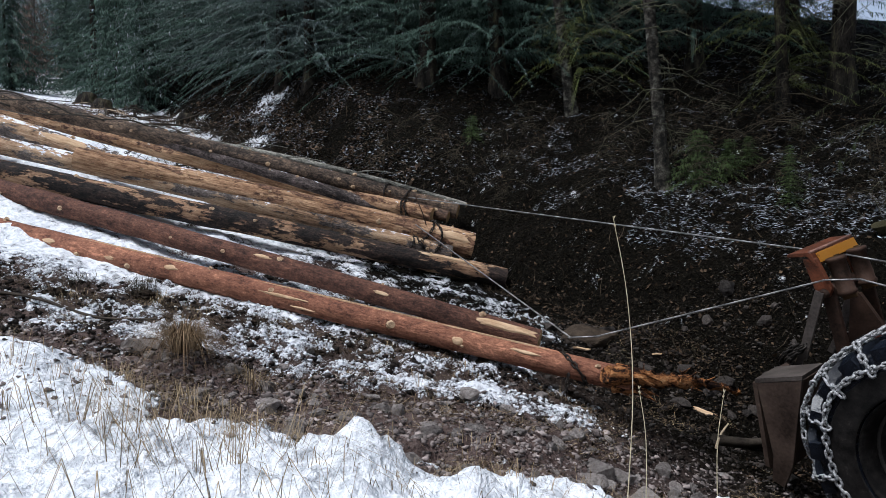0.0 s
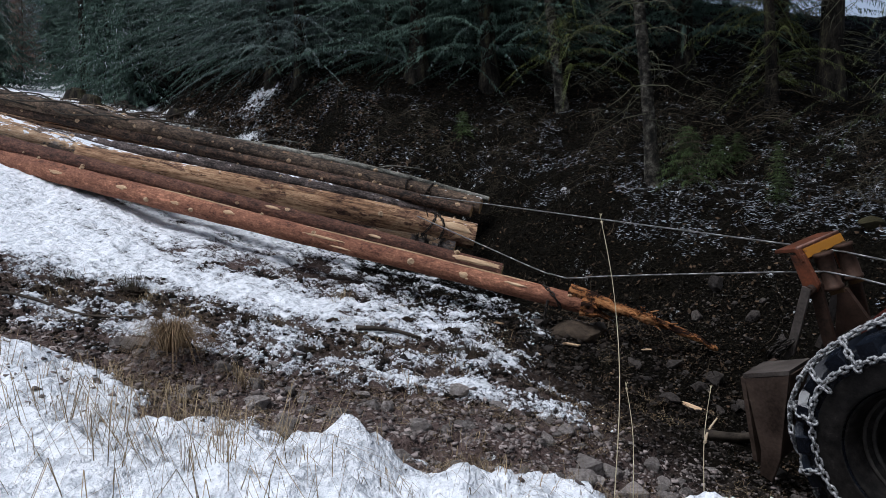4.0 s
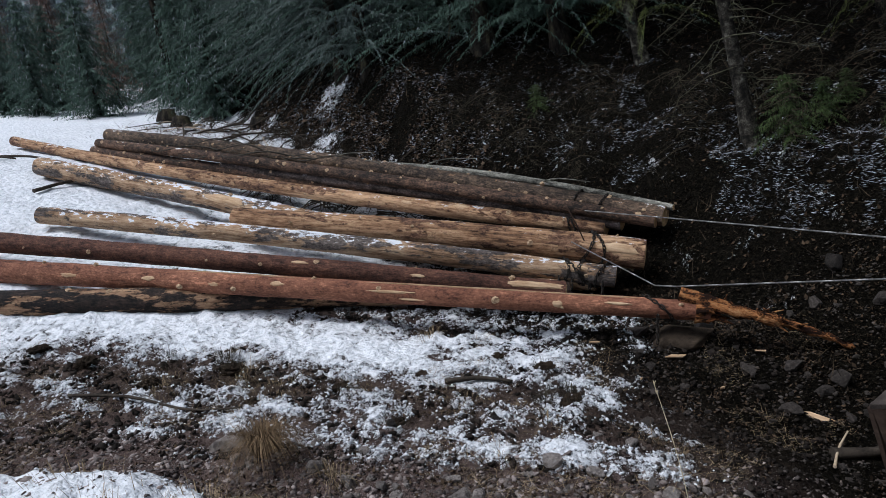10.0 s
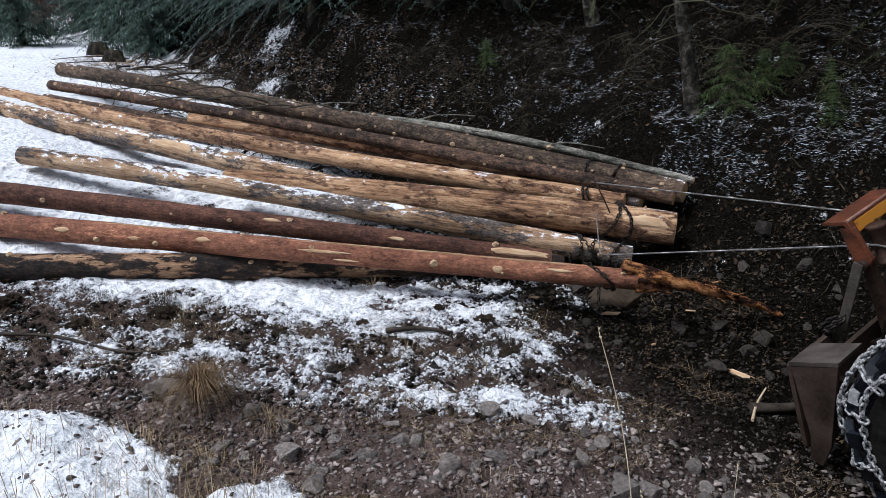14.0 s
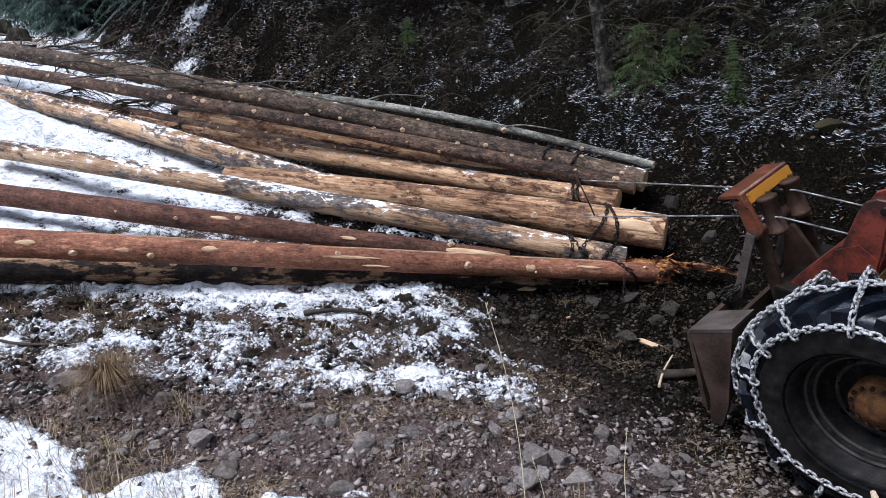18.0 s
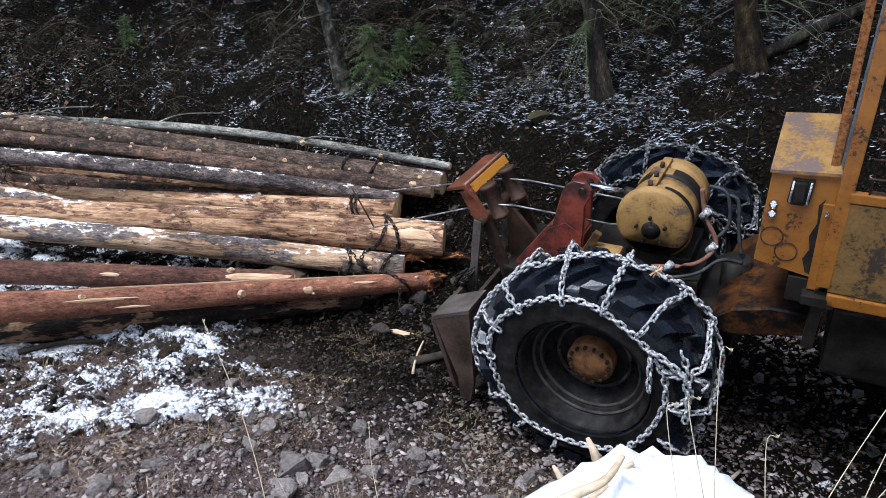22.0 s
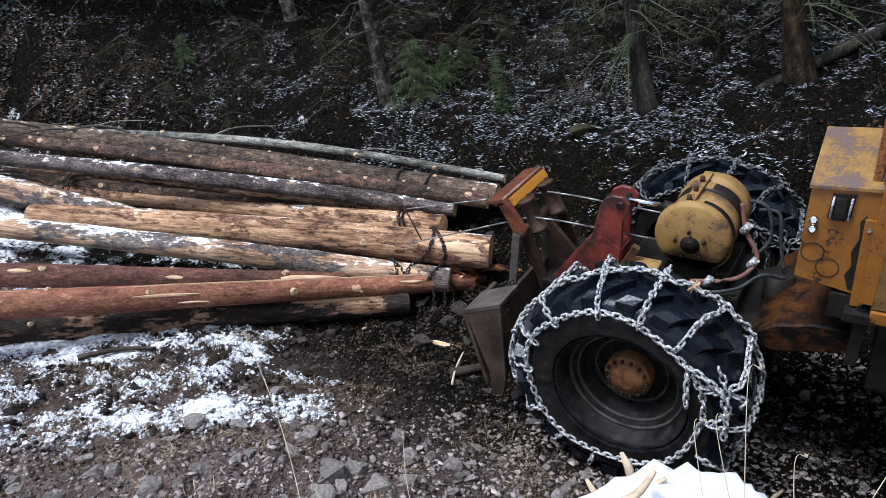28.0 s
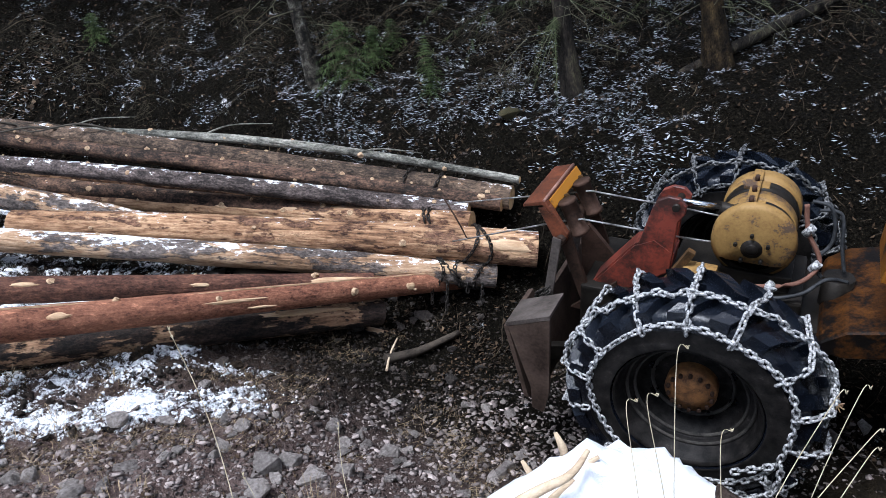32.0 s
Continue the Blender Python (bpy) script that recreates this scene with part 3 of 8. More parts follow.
def chain_links(bm, pts, size=0.05, wire=0.008, twist=0.0):
    """Links of round steel, one after another along the points, each turned against the last."""
    pts = [Vector(p) for p in pts]
    seg, total = [], 0.0
    for a, b in zip(pts, pts[1:]):
        seg.append((a, b, total))
        total += (b - a).length
    pitch = size * 0.72
    n = max(1, int(total / pitch))
    for i in range(n):
        s = (i + 0.5) * total / n
        for a, b, s0 in seg:
            if s <= s0 + (b - a).length + 1e-6:
                break
        d = (b - a).normalized()
        p = a + d * (s - s0)
        side = d.cross(Vector((0.13, 0.21, 0.97))).normalized()
        up = side.cross(d)
        turn = twist + (math.pi / 2 if i % 2 else 0.0)
        u = side * math.cos(turn) + up * math.sin(turn)
        w = d.cross(u)
        rings = []
        for k in range(8):
            t = 2 * math.pi * (k + 0.5) / 8
            ct, st = math.cos(t), math.sin(t)
            centre = p + d * (ct * size * 0.28 + (size * 0.18 if ct > 0 else -size * 0.18)) + u * st * size * 0.26
            radial = (d * ct + u * st).normalized()
            rings.append([bm.verts.new(centre + (radial * math.cos(q) + w * math.sin(q)) * wire) for q in (0.0, 1.571, 3.142, 4.712)])
        for k in range(8):
            r0, r1 = rings[k], rings[(k + 1) % 8]
            for j in range(4):
                f = bm.faces.new((r0[j], r0[(j + 1) % 4], r1[(j + 1) % 4], r1[j]))
                f.smooth = True
    return bm


def choker(shape, x, slack=0.02, tail=0.0, a0=0.0):
    """A chain once round the trunk at x, with a tail that hangs."""
    bm = bmesh.new()
    amp = 0.03 + 0.1 * abs(math.sin(x * 37.0 + shape.seed))
    pts = [shape.point(x + amp * math.sin(a + 9 * x), a, slack + 0.006 * math.sin(5 * a)) for a in [2 * math.pi * k / 18 for k in range(19)]]
    chain_links(bm, pts, 0.052, 0.007)
    return bm


def chain_tail(shape, x, tail):
    q = shape.point(x, -0.3, 0.012)
    return chain_links(bmesh.new(), [q, q + Vector((0.01, -0.02, -tail))], 0.05, 0.0065)


def make_log(key, shape, material, label, knots=8, scars=(), chokers=(), rear_cut=True, front_cut=True, seed=1):
    verts, faces = shape.mesh()
    log = from_arrays("log", verts, faces, M[material], True)
    tagged(log, label, "log", "felled logs")
    if front_cut:
        part("cut_end", end_disc(shape, 0.0, 1), M["cut_wood"], log, "pale sawn end")
    if rear_cut:
        part("cut_end", end_disc(shape, -shape.length, -1), M["cut_wood"], log, "pale sawn end")
    rng = random.Random(seed)
    for i in range(knots):
        x = -shape.length * (i + rng.uniform(0.15, 0.85)) / knots
        a = rng.uniform(-0.35, 1.7)
        part("branch_stub", stub(shape, x, a, 0.008 + 0.016 * rng.random() ** 1.6, rng.uniform(0.004, 0.024), i), M["knot_wood"], log, "pale cut branch stub")
    for i, (x, a, hl, ha) in enumerate(scars):
        part("scar", scar(shape, x, a, hl, ha, seed * 50 + i), M["fresh_wood"], log, "bare torn wood")
    for x, tail in chokers:
        part("choker_chain", choker(shape, x, 0.012, tail), M["choker_steel"], log, "dark steel choker chain")
        if tail:
            part("chain_tail", chain_tail(shape, x, tail), M["choker_steel"], log, "hanging end of a choker chain")
    return log


M["sapling_twig"] = surface("sapling_twig", (0.025, 0.022, 0.018), (0.085, 0.075, 0.06), 10, 0.85, 0.3)
M["knot_wood"] = surface("knot_wood", (0.17, 0.10, 0.06), (0.66, 0.48, 0.3), 40, 0.75, 0.4)
LOGS = {}
def build_logs():
    S = LogShape
    # the near red-brown trunk, whose front end is torn
    LOGS["L1"] = make_log("L1", S(13.0, 0.083, 0.155, (0.05, 0.0), 1.0), "red_bark", "long red-brown spruce log with small knots and torn scars", 17,
                          [(-2.75, 0.35, 0.24, 0.16), (-1.25, 0.1, 0.045, 0.4), (-2.55, -0.3, 0.12, 0.1), (-3.85, 0.5, 0.07, 0.25), (-4.5, 0.1, 0.06, 0.2), (-5.2, 0.3, 0.08, 0.22), (-6.1, 0.2, 0.1, 0.22), (-0.75, 0.5, 0.14, 0.2), (-2.2, 1.3, 0.9, 0.07), (-1.0, 1.35, 0.5, 0.06), (-4.2, 1.35, 0.7, 0.05)],
                          [(-0.42, 0.25)], front_cut=False, seed=3)
    LOGS["L2"] = make_log("L2", S(9.5, 0.088, 0.125, (0.0, 0.03), 2.0), "brown_bark", "brown spruce log with peeled front end", 11,
                          [(-0.3, 0.6, 0.3, 0.5), (-1.4, 0.4, 0.08, 0.2), (-2.6, 0.7, 0.1, 0.2)], seed=5)
    LOGS["P1"] = make_log("P1", S(6.3, 0.11, 0.14, (0.0, 0.0), 3.0), "patchy_bark", "dark wet log with bark peeled off in orange patches", 8, [(-0.7, 0.9, 0.4, 0.3)], seed=6)
    LOGS["G"] = make_log("G", S(6.8, 0.11, 0.105, (0.0, 0.04), 4.0), "grey_bark", "grey and yellow log, half peeled, dusted with snow", 9, [(-0.4, 0.6, 0.12, 0.4)], [(-0.42, 0.3), (-0.25, 0.1), (-0.12, 0.18), (-0.55, 0.22)], seed=7)
    LOGS["F"] = make_log("F", S(4.75, 0.16, 0.135, (0.02, 0.03), 5.0), "peeled", "thick peeled log with pale sawn end", 5, [(-0.25, 0.4, 0.2, 0.4)], [(-0.62, 0.0), (-0.52, 0.0)], seed=8)
    LOGS["E"] = make_log("E", S(12.0, 0.105, 0.092, (0.0, -0.13), 6.0), "peeled", "yellowish peeled log scuffed along its length", 12, [(-1.8, 0.8, 0.12, 0.3), (-2.6, 0.5, 0.1, 0.3)], [(-0.32, 0.1), (-0.42, 0.0)], seed=9)
    LOGS["E2"] = make_log("E2", S(6.0, 0.08, 0.10, (0.0, 0.05), 6.6), "peeled", "slim yellowish peeled log lying against a thicker one", 12, [(-0.1, 0.7, 0.1, 0.4), (-1.3, 0.8, 0.14, 0.3)], seed=29)
    LOGS["A"] = make_log("A", S(11.0, 0.108, 0.12, (0.0, 0.08), 7.0, lift=0.06), "lichen_bark", "long dark log with many pale knots", 30, [], [(-0.7, 0.0), (-0.95, 0.0)], seed=10)
    LOGS["C"] = make_log("C", S(10.0, 0.076, 0.08, (0.0, 0.05), 8.0, lift=0.08), "dark_bark", "thin dark spruce pole with pale knots", 26, [], seed=11)
    LOGS["D"] = make_log("D", S(6.4, 0.08, 0.085, (0.0, 0.04), 9.0, lift=0.03), "mottled_bark", "thin log mottled with frozen snow", 10, [], seed=12)
    LOGS["H"] = make_log("H", S(8.5, 0.12, 0.14, (0.0, 0.05), 10.0), "grey_bark", "old grey log with a peeled yellow side", 10, [(-4.9, 0.6, 0.35, 0.5)], seed=13)
    LOGS["I"] = make_log("I", S(8.2, 0.09, 0.10, (0.0, 0.0), 11.0), "dark_bark", "slender brown log with pale knots lying uphill", 22, seed=14)
    sapling = S(7.6, 0.034, 0.06, (0.05, 0.085), 12.0, 0.035, lift=0.05)
    LOGS["B"] = make_log("B", sapling, "sapling_bark", "bent grey sapling pole lying on the logs", 9, seed=15)
    # the stiff free end of the choker cable, and twigs left on the sapling
    part("cable_tail", tube(bmesh.new(), arc_curve([(-0.6, -0.17, 0.12), (-0.68, -0.16, 0.26), (-0.82, -0.1, 0.46)], 5), 0.007, 6), M["rusty_steel"], LOGS["F"], "stiff frayed cable end")
    for k, (x, y, z) in enumerate(((-1.6, -0.25, 0.22), (-2.6, -0.4, 0.1), (-3.4, 0.2, 0.3), (-4.4, -0.5, 0.25), (-5.2, 0.3, 0.3))):
        c = sapling.axis(x)
        part("side_twig", tube(bmesh.new(), arc_curve([c, c + Vector((0.3, y * 0.5, z * 0.4)), c + Vector((0.75, y, z * 0.5))], 4), [0.012 - 0.001 * i for i in range(9)], 5), M["sapling_bark"], LOGS["B"])
    # dark, curling branches that still hang from its crown
    for k, (x, y, z) in enumerate(((-5.0, -0.5, 0.02), (-5.6, -0.7, 0.1), (-6.2, -0.45, 0.16), (-6.6, -0.9, 0.0), (-7.0, -0.3, 0.2), (-7.3, -0.8, 0.1), (-4.4, -0.35, 0.06))):
        c = sapling.axis(x)
        bm = bmesh.new()
        mid, tip = c + Vector((-0.35, y * 0.6, z + 0.05)), c + Vector((-0.9, y, z - 0.05))
        tube(bm, arc_curve([c, mid, tip, tip + Vector((-0.35, 0.12, 0.06))], 4), [0.016 - 0.001 * i for i in range(13)], 5)
        for q in (0.3, 0.6, 0.85):
            p = mid.lerp(tip, q)
            tube(bm, [p, p + Vector((-0.2, -0.16 + 0.25 * q, 0.05)), p + Vector((-0.42, -0.22 + 0.4 * q, 0.02))], [0.007, 0.005, 0.003], 4)
        part("dead_bough", bm, M["sapling_twig"], LOGS["B"], "dark curling dead branch")


build_logs()


# ---- the skidder ----
def tractor_pose(x, y, z, heading, roll, pitch):
    a, r = radians(heading), radians(roll)
    left = Vector((math.sin(a) * math.cos(r), math.cos(a) * math.cos(r), math.sin(r)))
    ahead = Vector((math.cos(a), -math.sin(a), -math.tan(radians(pitch))))
    ahead = (ahead - left * ahead.dot(left)).normalized()
    m = Matrix((ahead, left, ahead.cross(left))).transposed().to_4x4()
    m.translation = (x, y, z)
    return m


def revolve(bm, profile, n=40, y_axis=True):
    """Turns a profile of (radius, place along y) round the y axis."""
    rings = [[bm.verts.new((r * math.cos(2 * math.pi * k / n), y, r * math.sin(2 * math.pi * k / n))) for r, y in profile] for k in range(n)]
    for k in range(n):
        for j in range(len(profile) - 1):
            f = bm.faces.new((rings[k][j], rings[(k + 1) % n][j], rings[(k + 1) % n][j + 1], rings[k][j + 1]))
            f.smooth = True
    bmesh.ops.recalc_face_normals(bm, faces=bm.faces)
    return bm


def tyre_mesh():
    bm = revolve(bmesh.new(), [(0.41, -0.16), (0.43, -0.2), (0.47, -0.232), (0.54, -0.245), (0.63, -0.243), (0.685, -0.228), (0.705, -0.18), (0.715, -0.06), (0.715, 0.06),
                               (0.705, 0.18), (0.685, 0.228), (0.63, 0.243), (0.54, 0.245), (0.47, 0.232), (0.43, 0.2), (0.41, 0.16), (0.41, -0.16)], 48)
    return bm


def lug_mesh(side):
    bm = bmesh.new()
    a0 = 0.0 if side < 0 else math.pi / 20
    rings = []
    for q in range(5):
        u = q / 4
        y, a = side * (0.02 + 0.225 * u), a0 + 0.26 * u
        r_top, r_low, w = 0.765 - 0.035 * max(0, u - 0.7) / 0.3, 0.70 - 0.05 * u, 0.06 + 0.03 * u
        rings.append([bm.verts.new((r * math.cos(a + da), y, r * math.sin(a + da))) for da, r in ((-w, r_low), (-w * 0.8, r_top), (w * 0.8, r_top), (w, r_low))])
    for r0, r1 in zip(rings, rings[1:]):
        for k in range(3):
            bm.faces.new((r0[k], r0[k + 1], r1[k + 1], r1[k]))
    bm.faces.new(rings[0])
    bm.faces.new(rings[-1])
    bmesh.ops.recalc_face_normals(bm, faces=bm.faces)
    return bm


def arc_point(r, y, a):
    return Vector((r * math.cos(a), y, r * math.sin(a)))


def build_wheel(parent, y, chain="chain_steel"):
    w = new("wheel")
    w.parent = parent
    w.location = (0, y, 0)
    w.scale = (0.95, 0.95, 0.95)
    tagged(w, "chained tractor wheel with dusty rim")
    part("tyre", tyre_mesh(), M["rubber"], w)
    for side in (-1, 1):
        lug = part("lug", lug_mesh(side), M["rubber"], w)
        for k in range(1, 20):
            again(lug, w, Matrix.Rotation(-2 * math.pi * k / 20, 4, "Y"))
    part("rim", revolve(bmesh.new(), [(0.42, -0.19), (0.446, -0.215), (0.44, -0.225), (0.425, -0.19), (0.405, -0.165), (0.395, -0.09), (0.36, -0.075), (0.345, -0.06), (0.335, 0.03), (0.29, 0.05), (0.2, 0.06), (0.15, 0.055), (0.0, 0.055)], 40), M["dusty_rubber"], w, "dark dusty wheel rim")
    part("sidewall", revolve(bmesh.new(), [(0.455, -0.232), (0.47, -0.240), (0.475, -0.236), (0.5, -0.246), (0.505, -0.243), (0.54, -0.251), (0.585, -0.249), (0.60, -0.247), (0.602, -0.243)], 48), M["dusty_rubber"], w, "dusty tyre sidewall")
    for rr, yy in ((0.25, 0.042), (0.342, -0.055), (0.385, -0.085)):
        part("rim_ring", revolve(bmesh.new(), [(rr - 0.012, yy + 0.006), (rr - 0.006, yy - 0.01), (rr + 0.006, yy - 0.01), (rr + 0.012, yy + 0.006)], 40), M["dust"], w, "dusty worn ring of the rim")
    hub = part("hub", revolve(bmesh.new(), [(0.158, 0.06), (0.16, -0.03), (0.15, -0.045), (0.115, -0.05), (0.105, -0.07), (0.05, -0.078), (0.0, -0.078)], 28), M["hub_paint"], w, "rusty orange hub")
    bolt = part("bolt", tube(bmesh.new(), [(0.134, -0.07, 0), (0.134, -0.035, 0)], 0.013, 6), M["rusty_steel"], hub)
    for k in range(1, 14):
        again(bolt, hub, Matrix.Rotation(2 * math.pi * k / 14, 4, "Y"))
    # black discs on the closed rim, for the shade inside its slots
    hole = part("rim_slot", tube(bmesh.new(), [(0.262, 0.035, 0), (0.262, 0.056, 0)], 0.026, 10), M["rubber"], w)
    for k in range(1, 8):
        again(hole, w, Matrix.Rotation(2 * math.pi * k / 8, 4, "Y"))
    n = 72
    for yy in (-0.258, 0.258):
        ring = part("side_chain", chain_links(bmesh.new(), [arc_point(0.585 + 0.012 * math.sin(5 * q), yy, q) + Vector((-0.045, 0, 0.04)) for q in [2 * math.pi * k / n for k in range(n + 1)]], 0.062, 0.0098), M[chain], w, "frosty steel side chain")
    prof = [(0.59, -0.262), (0.64, -0.26), (0.70, -0.24), (0.775, -0.19), (0.785, -0.06), (0.785, 0.06), (0.775, 0.19), (0.70, 0.24), (0.64, 0.26), (0.59, 0.262)]
    cross = []
    for v in range(3):
        skew = (0.0, 0.05, -0.07)[v]
        pts = [arc_point(r + 0.006, yy, skew * math.sin(yy * 9)) for r, yy in prof]
        cross.append(part("cross_chain", chain_links(bmesh.new(), pts, 0.062, 0.0098, 0.4 * v), M[chain], w, "frosty steel cross chain"))
    count = 14
    for k in range(count):
        m = Matrix.Rotation(-2 * math.pi * k / count, 4, "Y")
        if k < 3:
            cross[k].matrix_basis = m
        else:
            again(cross[k % 3], w, m)
    # it lies askew on the tread, skewed to fit the camera's view
    rng = random.Random(3)
    pts = [arc_point(0.785 + rng.uniform(-0.012, 0.018), 0.03 + 0.2 * math.cos(2 * math.pi * k / 60) + rng.uniform(-0.025, 0.025), 2 * math.pi * k / 60) for k in range(60)]
    part("shoulder_chain", chain_links(bmesh.new(), pts + pts[:1], 0.06, 0.0095), M[chain], w, "frosty chain round the tread")
    # a tangle where the chain is hooked together, and its loose end
    for a, b in (((0.58, -0.262, 0.5), (0.77, -0.17, 0.25)), ((0.77, -0.17, 0.25), (0.56, -0.262, 0.02)), ((0.56, -0.262, 0.02), (0.77, -0.17, -0.2)), ((0.68, -0.262, 0.42), (0.66, -0.262, -0.1)), ((0.58, -0.262, 0.75), (0.68, -0.262, 0.42)), ((0.72, -0.22, 0.62), (0.68, -0.255, 0.2))):
        pts = [arc_point(a[0] + (b[0] - a[0]) * q + 0.012, a[1] + (b[1] - a[1]) * q - 0.01, a[2] + (b[2] - a[2]) * q) for q in [k / 6 for k in range(7)]]
        part("hook_chain", chain_links(bmesh.new(), pts, 0.062, 0.0098), M[chain], w, "tangled frosty chain")
    p = arc_point(0.56, -0.275, 0.68)
    part("loose_chain", chain_links(bmesh.new(), [p, p + Vector((0.01, -0.01, -0.24))], 0.062, 0.0098), M[chain], w, "hanging loose chain end")
    # twigs caught in the chain
    bm = bmesh.new()
    rng = random.Random(4)
    for k in range(9):
        c = arc_point(0.80, 0.1, 1.12)
        d = Vector((rng.uniform(-1, 1), rng.uniform(-1, 1), rng.uniform(-1, 1))).normalized() * 0.045
        tube(bm, [c - d, c + d], [0.006, 0.003], 4)
    if y < 0:
        part("caught_chip", bm, M["fresh_wood"], w, "orange wood chips caught in the chain")["kind"] = "stuff"
    WHEELS.append((w, y))
    return w


def bar(bm, p, q, w, h, bevel=0.0, up=(0, 0, 1)):
    """A flat bar of width w and height h from p to q."""
    p, q = Vector(p), Vector(q)
    d = (q - p).normalized()
    s = d.cross(Vector(up)).normalized()
    u = s.cross(d)
    m = Matrix((d, s, u)).transposed().to_4x4()
    m.translation = (p + q) / 2
    L = (q - p).length
    return box(bm, -L / 2, L / 2, -w / 2, w / 2, -h / 2, h / 2, bevel, m)


M["hub_paint"] = surface("hub_paint", (0.055, 0.03, 0.02), (0.30, 0.14, 0.05), 14, 0.65, 0.5, 0.0, 0.004)
M["snag_wood"] = surface("snag_wood", (0.3, 0.22, 0.14), (0.6, 0.48, 0.34), 14, 0.8, 0.4, stretch=(0.4, 1, 1))
TRACTOR_POSE = tractor_pose(2.74, 4.08, 0.76, 52, 9.6, 10)
TRACTOR = new("log_skidder")
WHEELS = []
BLADE = {}
def build_tractor():
    T = TRACTOR
    tagged(T, "worn yellow forestry skidder with chained tyres and winch", "skidder")
    T.matrix_basis = TRACTOR_POSE
    build_wheel(T, -0.86)
    build_wheel(T, 0.92, "far_chain")
    # rear chassis
    bm = box(bmesh.new(), -0.85, 0.75, -0.36, 0.36, -0.12, 0.22, 0.02)
    box(bm, -0.3, 0.5, -0.3, 0.3, 0.22, 0.36, 0.02)
    part("rear_chassis", bm, M["dark_steel"], T, "dark oily rear chassis")
    part("axle", tube(bmesh.new(), [(0, -0.72, 0), (0, -0.4, 0), (0, -0.3, 0), (0, 0.3, 0), (0, 0.4, 0), (0, 0.78, 0)], [0.12, 0.12, 0.2, 0.2, 0.12, 0.12], 16), M["dark_steel"], T)
    # rear blade with its top flange
    bm = prism(bmesh.new(), [(-0.95, 0.06), (-0.5, 0.06), (-0.42, -0.1), (0.42, -0.1), (0.95, -0.12), (0.95, -0.5), (0.8, -0.6), (-0.8, -0.6), (-0.95, -0.5)], 0, -1.13, -1.10)
    for vert in bm.verts:
        vert.co.x += 0.24 * (0.06 - vert.co.z)
    blade = BLADE["blade"] = part("blade", bm, M["blade_steel"], T, "rusty grey steel butt plate")
    # top flange in a lighter steel than the plate
    bm = prism(bmesh.new(), [(-1.115, 0.06), (-0.82, 0.185), (-0.82, 0.215), (-1.115, 0.09)], 1, -0.95, -0.68)
    part("blade_flange", bm, M["worn_steel"], blade, "flange of lighter steel along the plate's top")
    bm = prism(bmesh.new(), [(-1.10, 0.06), (-0.82, 0.18), (-0.82, -0.42), (-0.86, -0.6), (-0.94, -0.58), (-0.95, -0.4)], 1, -0.95, -0.92)
    part("blade_gusset", bm, M["blade_steel"], blade)
    # arch: a head on two pairs of plates, hinged on pins, with upright rollers for the cables
    for yy in (-0.36, 0.2):
        bm = prism(bmesh.new(), [(-1.15, 0.775), (-1.06, 0.80), (-0.935, 0.61), (-0.95, 0.55), (-1.0, 0.53), (-1.035, 0.56)], 1, yy - 0.02, yy + 0.02)
        bmesh.ops.bevel(bm, geom=list(bm.edges), offset=0.006, segments=1, affect="EDGES")
        part("cheek_plate", bm, M["red_worn"], T, "rust-red cheek plate")
        part("pin", tube(bmesh.new(), [(-0.98, yy - 0.05, 0.57), (-0.98, yy - 0.04, 0.57), (-0.98, yy + 0.06, 0.57)], [0.022, 0.034, 0.034], 12), M["rusty_steel"], T)
        part("arch_leg", bar(bmesh.new(), (-0.985, yy + 0.03, 0.6), (-0.78, yy + 0.06, -0.02), 0.035, 0.085, 0.006, (1, 0, 0.4)), M["rusty_steel"], T, "rusty arch leg")
        bm = prism(bmesh.new(), [(-0.62, 0.26), (-0.93, -0.02), (-0.55, -0.02)], 1, yy + 0.05, yy + 0.08)
        part("leg_gusset", bm, M["rusty_steel"], T)
        link = part("link_bar", bar(bmesh.new(), (-1.0, yy - 0.045, 0.585), (-1.065, yy - 0.05, 0.08), 0.022, 0.062, 0.004, (1, 0, 0)), M["worn_steel"], T, "flat grey weathered steel link")
        part("link_tail", bar(bmesh.new(), (-1.068, yy - 0.05, 0.1), (-1.115, yy - 0.052, -0.06), 0.02, 0.045, 0.004, (1, 0, 0)), M["worn_steel"], link)
    bm = prism(bmesh.new(), [(-1.25, 0.765), (-1.25, 0.79), (-1.235, 0.797), (-1.115, 0.836), (-1.095, 0.83), (-1.04, 0.752), (-1.065, 0.742), (-1.115, 0.8)], 1, -0.385, 0.235)
    bmesh.ops.bevel(bm, geom=list(bm.edges), offset=0.005, segments=1, affect="EDGES")
    head = part("fairlead_head", bm, M["red_worn"], T, "rust-red fairlead beam")
    part("stripe_plate", bar(bmesh.new(), (-1.061, -0.34, 0.797), (-1.061, 0.225, 0.797), 0.07, 0.008, 0.003, (0.82, 0, 0.57)), M["stripe_yellow"], head, "scratched yellow front face")
    part("worn_edge", tube(bmesh.new(), [(-1.105, -0.383, 0.832), (-1.105, 0.233, 0.832)], 0.011, 8), M["worn_red_edge"], head, "beam edge worn by the cable")
    part("cross_beam", tube(bmesh.new(), [(-0.98, -0.34, 0.57), (-0.98, 0.22, 0.57)], 0.045, 12), M["rusty_steel"], T, "rusty round cross beam")
